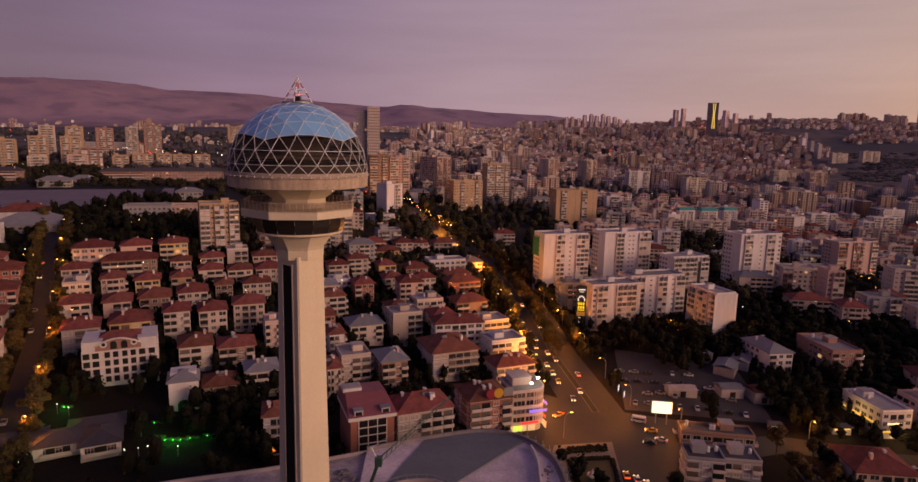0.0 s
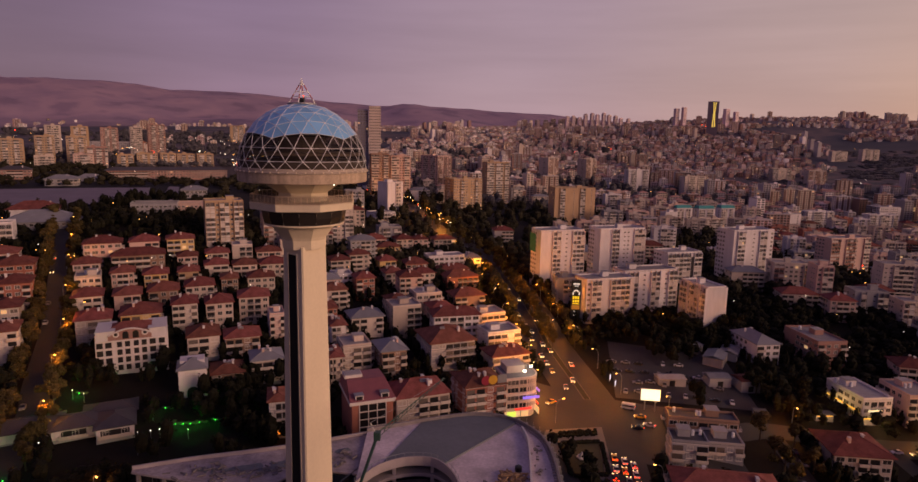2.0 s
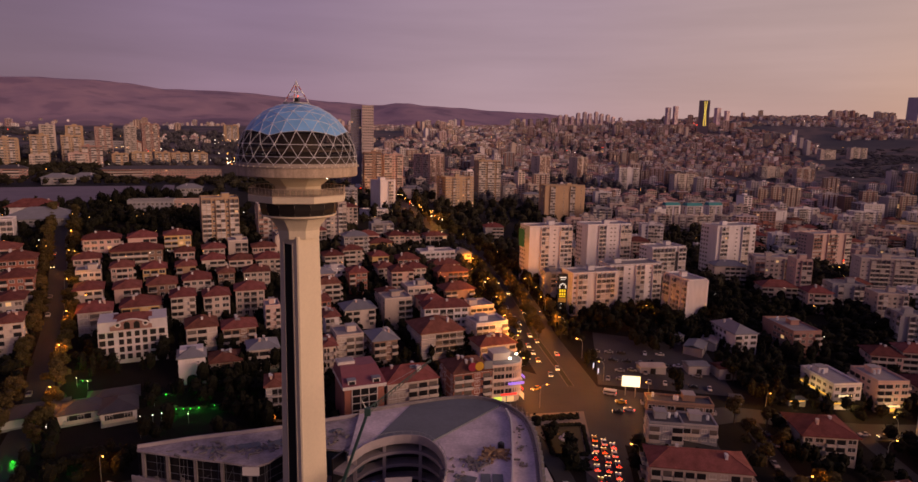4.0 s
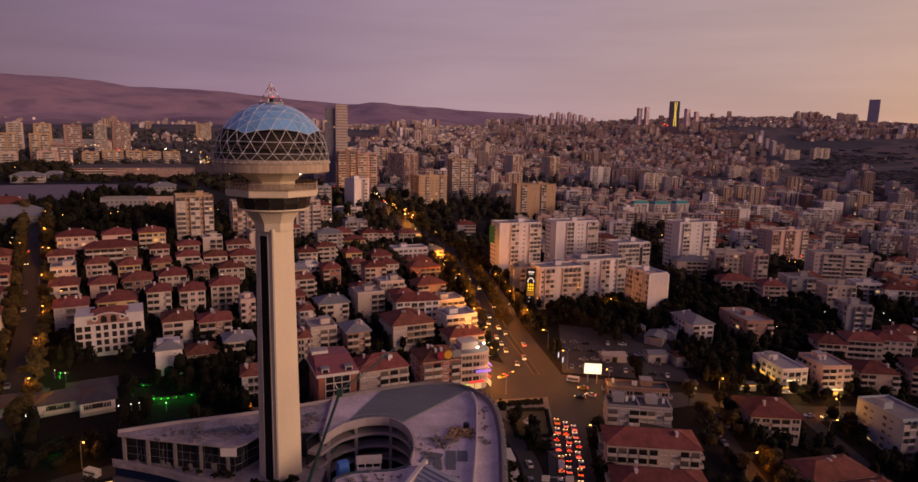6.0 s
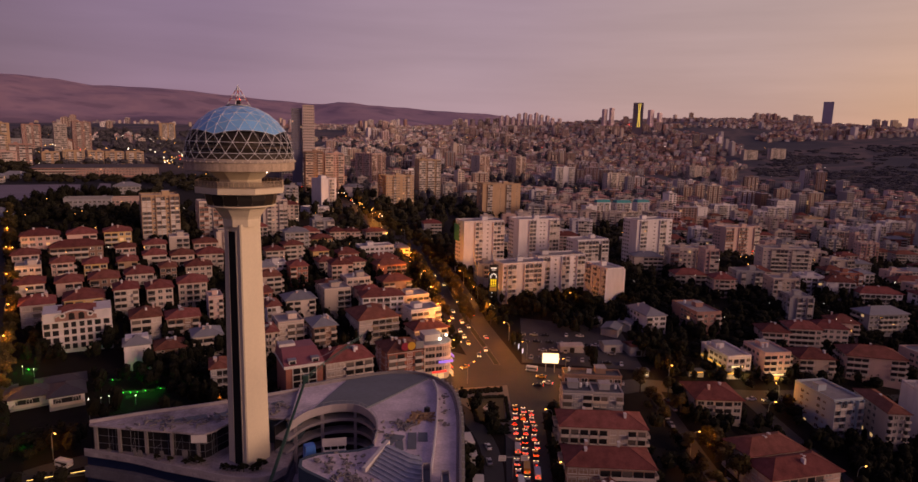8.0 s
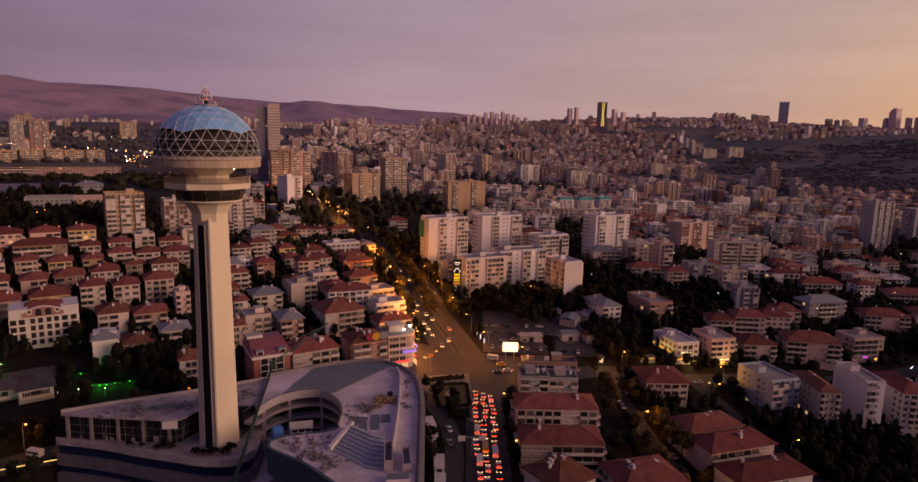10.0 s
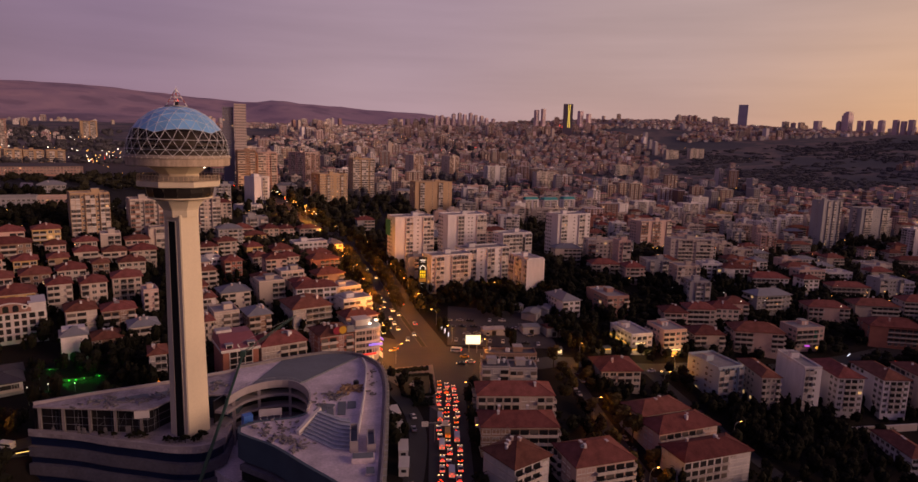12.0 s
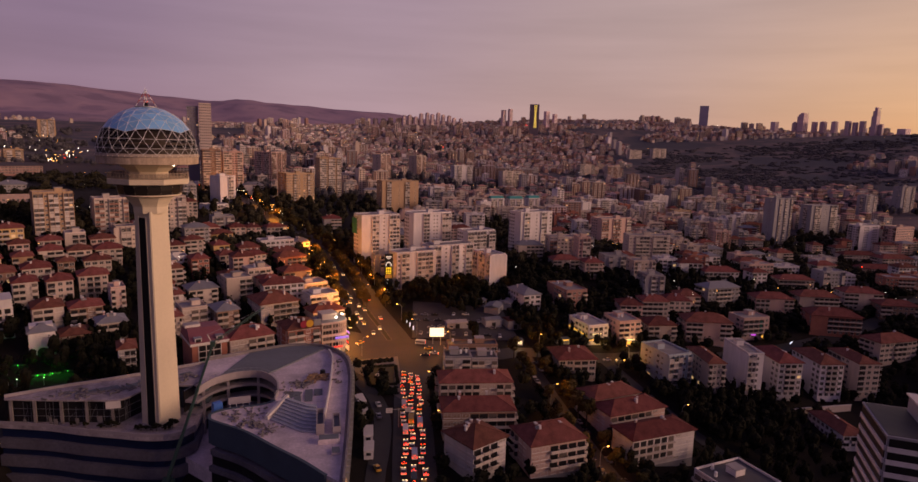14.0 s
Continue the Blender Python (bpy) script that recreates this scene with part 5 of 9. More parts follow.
house(-24.2, 285.7, 15.2, 12.0, 3, 21, "yellow", "tile", fine=False)
house(-24.6, 199.0, 10.3, 12.0, 4, 24, "brick", "tile", fine=False)
house(-20.2, 252.8, 10.9, 12.0, 3, 24, "yellow", "tile", fine=False)
house(-12.8, 230.0, 10.9, 12.0, 3, 24, "cream", "tile", fine=False)
house(-2.3, 260.2, 14.3, 13.0, 3, 21, "brick", "tile", fine=False)
house(4.3, 241.2, 13.7, 12.0, 3, 24, "cream", "tile", fine=False)
house(16.0, 281.1, 25.3, 13.0, 4, 21, "white", "flat", fine=False)
house(22.6, 262.3, 20.3, 12.0, 3, 21, "cream", "tile", fine=False)
house(27.8, 248.1, 21.0, 13.0, 3, 24, "brick", "tile", fine=False)
house(12.2, 180.1, 13.9, 13.0, 5, 24, "cream", "flat", fine=False)
house(-2.1, 169.3, 10.3, 12.0, 4, 24, "cream", "tile", fine=False)
house(33.3, 208.3, 18.2, 13.0, 3, 24, "brown", "tile", fine=False)
house(42.6, 176.9, 20.6, 14.0, 3, 24, "beige", "flat", fine=False)
house(20.5, 167.9, 11.7, 12.0, 4, 24, "pink", "tile", fine=False)
house(3.9, 153.1, 14.0, 13.0, 5, 24, "cream", "flat", fine=False)
house(-14.0, 147.1, 15.0, 13.0, 3, 24, "beige", "grey", fine=False)
house(26.2, 123.9, 19.9, 20.0, 4, 24, "grey", "tile", fine=True)
house(-10.5, 104.4, 11.4, 14.0, 4, 24, "cream", "flat", fine=True)
house(4.5, 104.0, 10.1, 14.0, 4, 24, "brown", "grey", fine=True)
house(50.3, 141.4, 16.6, 13.0, 4, 24, "white", "flat", fine=True)
house(52.8, 120.4, 17.4, 12.0, 3, 24, "cream", "tile", fine=True)
house(20.2, 61.7, 18.6, 14.0, 5, 24, "cream", "tile", fine=True)
house(-22.4, 123.6, 6.1, 13.0, 4, 24, "white", "tile", fine=True)
house(-16.0, 91.3, 5.0, 13.0, 4, 24, "cream", "tile", fine=True)
house(-33.6, 150.8, 8.3, 13.0, 3, 24, "brick", "tile", fine=False)
house(-6.1, 326.6, 11.6, 12.0, 3, 21, "pink", "tile", fine=False)
house(11.3, 343.2, 17.3, 12.0, 3, 21, "cream", "tile", fine=False)
house(-46.1, 232.7, 11.8, 12.0, 3, 24, "cream", "tile", fine=False)
house(-38.6, 205.8, 11.1, 12.0, 3, 24, "white", "flat", fine=False)
house(-34.7, 169.4, 12.4, 12.0, 4, 24, "cream", "tile", fine=False)
block(93.6, 280.9, 32.0, 16.0, 13, 19, "white", bays="xxbbxsxbbb", flank="wx")
block(138.1, 301.8, 35.2, 17.0, 13, 19, "white", bays="xxbbxssxbbb", flank="wx")
block(174.2, 277.0, 26.7, 15.0, 9, 19, "white", bays="bbbbbxbb", flank="wx")
block(112.7, 210.9, 30.1, 14.0, 8, 19, "white", bays="wbbxxbbbbx", flank="wx")
block(141.5, 234.2, 36.2, 14.0, 8, 19, "white", bays="bbbxsxbbxsbb", flank="wx")
block(165.2, 200.8, 12.0, 22.0, 8, 19, "white", bays="xxxx", flank="bbwbbsbb")
block(230.0, 305.0, 34.0, 17.0, 13, 19, "white", bays="xbbxxsxbbxw", flank="wx")
block(352.0, 396.9, 40.3, 16.0, 11, 16, "pink", bays="bbxbbwxbb", flank="wx")
block(245.8, 273.2, 22.2, 14.0, 7, -4, "beige")
block(255.0, 250.3, 9.4, 14.0, 8, -4, "pink")
block(326.7, 276.6, 36.6, 14.0, 8, -6, "beige")
house(320.5, 234.8, 15.8, 13.0, 4, -8, "white", "flat", fine=False)
house(335.5, 226.0, 19.0, 13.0, 4, -8, "white", "tile", fine=False)
house(296.1, 259.3, 17.5, 12.0, 3, -6, "cream", "tile", fine=False)
house(236.8, 240.8, 21.2, 13.0, 3, -4, "cream", "tile", fine=False)
house(250.3, 219.4, 13.6, 13.0, 4, -5, "pink", "tile", fine=False)
house(355.9, 214.9, 27.4, 13.0, 3, -8, "white", "tile", fine=False)
house(432.4, 278.1, 26.4, 13.0, 3, -8, "pink", "tile", fine=False)
house(452.3, 261.9, 27.1, 13.0, 3, -8, "white", "flat", fine=False)
house(175.3, 73.0, 19.0, 18.0, 3, -4, "cream", "tile", fine=False)
house(113.8, 30.3, 29.6, 13.0, 4, -6, "cream", "tile", fine=True)
house(109.0, 6.1, 26.8, 13.0, 4, -6, "brown", "tile", fine=True)
house(103.1, -15.6, 15.0, 15.0, 4, 28, "white", "tile", fine=True)
house(130.9, -12.0, 21.6, 16.0, 4, 9, "pink", "tile", fine=True)
house(174.4, 29.3, 24.0, 13.0, 4, 12, "cream", "tile", fine=True)
house(178.3, 17.8, 27.8, 13.0, 4, 11, "pink", "tile", fine=True)
house(180.1, 0.1, 29.7, 13.0, 4, 10, "white", "tile", fine=True)
block(228.9, 74.5, 14.7, 22.0, 5, 9, "blue", bays="bbwb", flank="xwsxwsxx")
house(246.8, 65.6, 8.8, 25.0, 6, -8, "beige", "tile", fine=False)
block(272.2, 70.1, 8.7, 25.0, 7, -8, "white", bays="bbwx", flank="xxx")
house(293.0, 69.0, 13.0, 25.0, 6, -8, "white", "tile", fine=False)
house(316.6, 66.8, 13.0, 25.0, 6, -8, "white", "tile", fine=False)
house(338.0, 64.6, 11.8, 25.0, 6, -8, "cream", "tile", fine=False)
house(203.5, 117.0, 13.0, 22.0, 3, 8, "white", "flat", fine=False)
house(224.5, 116.5, 14.0, 18.0, 4, 4, "pink", "flat", fine=False)
house(249.5, 119.5, 17.4, 16.0, 3, -6, "cream", "tile", fine=False)
house(281.6, 119.1, 26.8, 16.0, 4, -16, "pink", "tile", fine=False)
house(316.1, 124.0, 19.2, 14.0, 4, 4, "pink", "flat", fine=False)
house(377.5, 123.7, 30.5, 16.0, 4, -20, "brick", "tile", fine=False)
house(280.4, 152.6, 17.7, 13.0, 3, -12, "cream", "tile", fine=False)
house(243.6, 145.2, 14.2, 13.0, 3, -10, "pink", "tile", fine=False)
house(259.5, 144.2, 16.6, 13.0, 4, -10, "cream", "tile", fine=False)
house(323.3, 168.2, 26.1, 13.0, 4, 6, "grey", "grey", fine=False)
house(293.9, 160.4, 15.0, 13.0, 3, -12, "pink", "tile", fine=False)
house(359.0, 158.4, 25.9, 14.0, 3, -14, "pink", "tile", fine=False)
house(397.9, 161.4, 27.8, 14.0, 3, -14, "cream", "tile", fine=False)
house(432.4, 158.2, 26.6, 14.0, 4, -16, "cream", "tile", fine=False)
house(441.6, 136.2, 25.1, 14.0, 3, -20, "brown", "tile", fine=False)
house(384.4, 86.9, 27.8, 14.0, 4, 4, "cream", "tile", fine=False)
house(574.5, 278.5, 38.3, 14.0, 3, -14, "pink", "tile", fine=False)
house(480.0, 231.7, 29.2, 14.0, 3, -14, "white", "flat", fine=False)
house(413.7, 202.1, 27.4, 13.0, 3, -12, "cream", "tile", fine=False)
house(208.0, 163.0, 15.0, 26.0, 4, 8, "rose", "flat", fine=False)
house(294.0, 27.5, 10.5, 26.0, 2, -8, "white", "tile", fine=False)
house(179.0, 163.0, 12.0, 22.0, 3, 10, "white", "grey", fine=False)
house(514.8, 200.9, 29.6, 14.0, 4, -16, "brick", "flat", fine=False)
house(620.7, 349.0, 38.0, 14.0, 4, -12, "cream", "tile", fine=False)
house(552.1, 326.9, 30.0, 14.0, 4, -12, "beige", "flat", fine=False)
house(636.9, 321.2, 36.7, 14.0, 4, -12, "pink", "tile", fine=False)
block(-44.7, 440.0, 18.0, 15.5, 10, 46, "white", bays="xxbx", flank="xxx")
block(-24.9, 755.1, 28.0, 34.0, 15, 48, "pink", bays="bbwbbwbb", flank="wbbwbbw")
block(-81.5, 600.0, 20.0, 15.0, 16, 16, "brown", bays="bbwbb", flank="bwb")
block(-59.0, 614.0, 22.0, 15.0, 16, 16, "pink", bays="bbwwbb", flank="bwb")
block(20.7, 555.4, 36.0, 22.0, 12, 30, "sand", bays="wwbwwxwwbww", flank="wbw")
block(58.8, 671.1, 31.0, 17.0, 17, 22, "sand", bays="bbwbbwbb")
block(158.8, 965.1, 25.0, 22.0, 15, 38, "cream", bays="bbxbb", flank="xwx")
block(234.3, 1018.8, 26.0, 22.0, 15, 36, "cream", bays="bbxbb", flank="xwx")
block(142.0, 555.0, 48.0, 18.0, 14, 16, "sand", bays="xbbxxsxbbxsx")
block(314.2, 969.3, 39.3, 16.0, 12, 16, "white")
block(-123.4, 864.4, 35.7, 15.0, 9, 14, "beige")
block(-88.4, 887.9, 36.8, 15.0, 9, 14, "beige")
block(396.9, 922.0, 39.3, 16.0, 12, 16, "beige")
block(285.6, 642.1, 31.2, 14.0, 8, 16, "pink")
block(396.6, 507.0, 33.8, 13.0, 7, 16, "pink")
block(553.3, 670.6, 38.8, 14.0, 8, 8, "white")
block(556.7, 600.1, 32.7, 14.0, 6, 8, "beige")
block(550.5, 532.0, 15.7, 14.0, 8, 8, "white")
block(568.7, 519.9, 19.3, 14.0, 8, 8, "white")
# a white block in grey render; its shaded look is put into the colour
block(629.0, 486.4, 28.2, 18.0, 19, 8, "grey", bays="xbxsbxsb", flank="xsx")
block(726.7, 523.8, 49.7, 18.0, 14, 8, "grey")
block(710.7, 432.0, 32.6, 16.0, 10, 8, "white", bays="xwwxxwwx")
block(743.2, 413.6, 29.8, 16.0, 10, 8, "pink", bays="wwwwwwww")
block(1011.8, 655.6, 32.2, 16.0, 14, 8, "grey")
block(929.3, 645.6, 26.2, 16.0, 11, 8, "grey")
block(659.2, 587.6, 31.4, 14.0, 7, 8, "white")
block(742.0, 1195.6, 39.4, 15.0, 9, 8, "cream")
block(1074.2, 1570.5, 47.8, 16.0, 9, 8, "beige")
block(993.2, 1570.3, 44.3, 15.0, 8, 8, "beige")
block(695.9, 1252.5, 42.1, 15.0, 8, 8, "cream")
block(511.1, 691.0, 26.6, 14.0, 5, 8, "brick")
house(195.5, -31.0, 21.6, 18.5, 4, 12, "white", "tar", fine=True)
house(-316.9, 558.2, 125.0, 14.0, 3, 29, "rose", "slate", fine=False)
house(-420.0, 459.6, 26.6, 14.0, 3, 31, "rose", "slate", fine=False)
block(-446.0, 606.4, 19.6, 14.0, 5, 34, "pink")
block(-434.8, 616.7, 21.9, 16.0, 8, 34, "rose")
house(-349.1, 424.6, 26.0, 16.0, 2, 26, "grey", "grey", fine=False)
block(-188.9, 287.6, 29.4, 14.0, 2, 20, "grey", bays="wwwwwwwww")
block(-167.2, 302.5, 22.7, 14.0, 2, 18, "pink", bays="wwwwwww")
house(-195.4, 361.9, 19.3, 12.0, 2, 22, "grey", "grey", fine=False)
house(-257.0, 261.6, 29.3, 18.0, 1, 28, "white", "tile", fine=False)
house(-229.4, 231.6, 39.7, 26.0, 1, 28, "grey", "grey", fine=False)
block(-48.0, 404.0, 20.0, 16.0, 2, 40, "white")
house(112.7, 60.2, 11.8, 9.0, 3, -6, "grey", "tar", fine=True)
house(127.7, 68.9, 12.4, 11.0, 2, -6, "grey", "tar", fine=True)
house(125.5, 83.5, 25.1, 8.0, 2, -6, "brown", "tar", fine=False)
house(-357.7, 479.4, 23.5, 14.0, 1, 26, "grey", "grey", fine=False)
block(-503.5, 564.9, 22.0, 16.0, 10, 36, "sand", bays="wbbwwbbw")
block(-495.9, 609.9, 20.3, 16.0, 11, 36, "sand", bays="wbbwwbbw")
block(-477.7, 642.1, 21.6, 16.0, 11, 36, "sand", bays="wbbwwbbw")
block(-475.9, 578.8, 19.6, 14.0, 4, 36, "cream", bays="wbbw")
block(-415.1, 642.7, 16.5, 14.0, 5, 34, "sand")
block(-409.1, 683.9, 24.7, 14.0, 5, 33, "sand", bays="wbbxbbw")
block(-394.1, 710.2, 19.2, 14.0, 5, 33, "sand", bays="wbbxbbw")
block(-376.0, 724.1, 22.7, 14.0, 5, 32, "sand", bays="wbbxbbw")
block(-360.4, 750.8, 22.2, 14.0, 5, 32, "sand", bays="wbbxbbw")
block(-591.9, 908.3, 67.9, 22.0, 4, 33, "grey", bays="wwwwwwww")
block(-531.2, 892.0, 16.7, 16.0, 5, 34, "brick")
block(-543.5, 694.4, 18.6, 18.0, 14, 36, "beige", bays="xbbwbbx")
block(-520.0, 715.6, 20.9, 18.0, 14, 35, "sand", bays="xbbwbbx")
block(-535.3, 809.6, 23.6, 18.0, 13, 34, "rose", bays="wbbwbbw")
block(-502.9, 826.7, 17.1, 18.0, 14, 33, "beige", bays="wbbwbbw")
block(-514.5, 910.6, 26.9, 18.0, 15, 32, "rose", bays="wbbwbbw")
block(-580.2, 1432.3, 35.1, 18.0, 13, 28, "sand", bays="xbbxbbx")
block(290.2, 634.5, 21.3, 12.0, 7, 16, "white", bays="bbxbbx", crown="teal")
block(321.2, 645.3, 23.0, 12.0, 7, 16, "white", bays="bbxbbx", crown="teal")
block(355.4, 666.2, 20.1, 12.0, 7, 16, "white", bays="bbxbbx", crown="teal")
block(261.8, 592.3, 15.7, 12.0, 7, 16, "white", bays="xxx")
block(309.7, 590.5, 30.0, 12.0, 6, 16, "cream", bays="bbwbbwbb")
block(352.6, 608.9, 28.1, 12.0, 6, 16, "cream", bays="bbwbbxx")
block(426.4, 637.3, 15.8, 12.0, 8, 16, "white", bays="xxwx")
block(476.3, 673.3, 34.3, 14.0, 8, 8, "white", bays="wbbwbb")
block(592.9, 720.4, 29.0, 13.0, 9, 8, "white", bays="wwxwwx")
block(588.8, 647.3, 32.7, 14.0, 5, 8, "sand", bays="wwwwwww")
block(537.6, 675.8, 21.4, 13.0, 6, 8, "cream", bays="xwxwx")


# ---------------------------------------------------------------- buildings with a shape of their own
def arch_house(x, y, w, d, n, yaw):
    z = ground(x, y)
    root = thing("apartment_house", pose(x, y, z, 0, 0, yaw), "white five-storey apartment house with arched attic windows and round oculi", "house", "apartment houses")
    FOOTPRINTS.append((x, y, w * 0.5))
    H = 3.0 * n
    b = Build()
    b.box(0, 0, -5, w, d, 5 + H - 2.6, 0)
    b.box(-w * 0.36, 0, H - 2.6, w * 0.26, d, 3.2, 0).box(w * 0.37, 0, H - 2.6, w * 0.24, d, 3.4, 0)
    part("wall", b.mesh("wall", WALL["white"]), root)
    b = Build()
    cx, r = -0.02 * w, w * 0.30
    gable = [(cx - r, H - 2.6)] + [(cx - r + 2 * r * i / 12, H - 0.8 + 2.3 * math.sin(math.pi * i / 12)) for i in range(13)] + [(cx + r, H - 2.6)]
    k = len(gable)
    for yy in (-d / 2 - 0.25, -d / 2 + 0.5):
        b.v += [(u, yy, v) for u, v in gable]
    b.f = [tuple(range(k)), tuple(range(2 * k - 1, k - 1, -1))] + [(i, k + i, k + (i + 1) % k, (i + 1) % k) for i in range(k)]
    b.m = [0] * len(b.f)
    part("gable", b.mesh("gable", WALL["rose"]), root, label="curved gable with white trim")
    part("roof", hip_roof(w * 0.8, d * 0.9, 2.6).mesh("roof", ROOF["tile"]), root, pose(0, 0.6, H - 0.4))
    b = Build()
    for sx in (-0.36, 0.37):
        b.box(sx * w, 0, H + 0.6, w * 0.27, d + 0.4, 0.3)
    part("cornice", b.mesh("cornice", TRIM), root)
    b = Build()
    for p, q in zip(gable[1:-1], gable[2:-1]):
        b.beam((p[0], -d / 2 - 0.3, p[1] + 0.05), (q[0], -d / 2 - 0.3, q[1] + 0.05), 0.32)
    part("gable_trim", b.mesh("gable_trim", TRIM), root, label="white curved gable moulding")
    for u in (-0.08, 0.06):
        a = Build()
        pts = [(-0.9, -1.4), (0.9, -1.4)] + [(0.9 * math.cos(t), 0.3 + 0.9 * math.sin(t)) for t in [math.pi * i / 8 for i in range(9)]]
        a.v = [(p * 1.15, -0.36, q * 1.1) for p, q in pts]
        a.f, a.m = [tuple(range(len(pts)))], [0]
        part("arched_window", a.mesh("arched_window", GLASS), root, pose(u * w, -d / 2, H - 0.7))
    for u in (-0.21, 0.19):
        a = Build()
        for rad, out, mat in ((1.15, -0.34, 0), (0.62, -0.40, 1)):
            s = len(a.v)
            a.v += [(rad * math.cos(2 * math.pi * i / 16), out, rad * math.sin(2 * math.pi * i / 16)) for i in range(16)]
            a.f.append(tuple(range(s, s + 16)))
            a.m.append(mat)
        part("oculus", a.mesh("oculus", TRIM, GLASS), root, pose(u * w, -d / 2, H - 0.4))
    cols = (-0.44, -0.32, -0.17, -0.06, 0.06, 0.17, 0.29, 0.42)
    for k in range(n - 1):
        for i, u in enumerate(cols):
            a = Build()
            ww = 2.1 if i in (0, 1, 6, 7) else 1.7
            a.box(0, -0.06, -1.15, ww + 0.3, 0.12, 2.4, 0).box(0, -0.14, -1.0, ww, 0.06, 2.1, 1)
            part("window", a.mesh("window", TRIM, GLASS), root, pose(u * w, -d / 2, 3.0 * k + 1.6))
    for k in range(n):
        for sx in (-0.36, 0.37):
            part("string_course", Build().box(0, -0.2, 0, w * 0.26, 0.5, 0.5).mesh("string_course", TRIM), root, pose(sx * w, -d / 2, 3.0 * k - 0.2))
        for i in range(3):
            part("window", window_mesh(0), root, pose(-w / 2, (i - 1) * d / 3.2, 3.0 * k + 1.6, 0, 0, 270))
            part("window", window_mesh(0), root, pose(w / 2, (i - 1) * d / 3.2, 3.0 * k + 1.6, 0, 0, 90))


def villa(x, y, w, d, n, yaw):
    z = ground(x, y)
    root = thing("villa", pose(x, y, z, 0, 0, yaw), "small white villa with an arched porch and grey roof", "house")
    FOOTPRINTS.append((x, y, w * 0.6))
    H = 3.2 * n
    part("wall", Build().box(0, 0, -5, w, d, 5 + H).mesh("wall", WALL["white"]), root)
    part("roof", hip_roof(w, d, 2.6, 0.7).mesh("roof", ROOF["grey"]), root, pose(0, 0, H + 0.3))
    b = Build()
    b.box(0, 2, H + 0.3, w * 0.9, d * 0.6, 1.8, 0)
    part("attic", b.mesh("attic", WALL["white"]), root)
    a = Build()
    pts = [(-2.0, -2.6), (2.0, -2.6)] + [(2.0 * math.cos(t), 2.0 * math.sin(t) * 0.9) for t in [math.pi * i / 10 for i in range(11)]]
    a.v = [(p, -0.08, q) for p, q in pts]
    a.f, a.m = [tuple(range(len(pts)))], [0]
    part("arched_porch", a.mesh("arched_porch", GLASS), root, pose(0, -d / 2, 1.4))
    for u in (-1.5, 0, 1.5):
        part("window", window_mesh(0), root, pose(u, -d / 2, H - 1.5))
    part("cornice", Build().box(0, 0, H - 0.1, w + 0.5, d + 0.5, 0.35).mesh("cornice", TRIM), root)
    for s in (-1, 1):
        for k in range(n):
            for v in (-0.3, 0.3):
                part("window", window_mesh(0), root, pose(s * w / 2, v * d, 3.2 * k + 1.7, 0, 0, 90 * s))


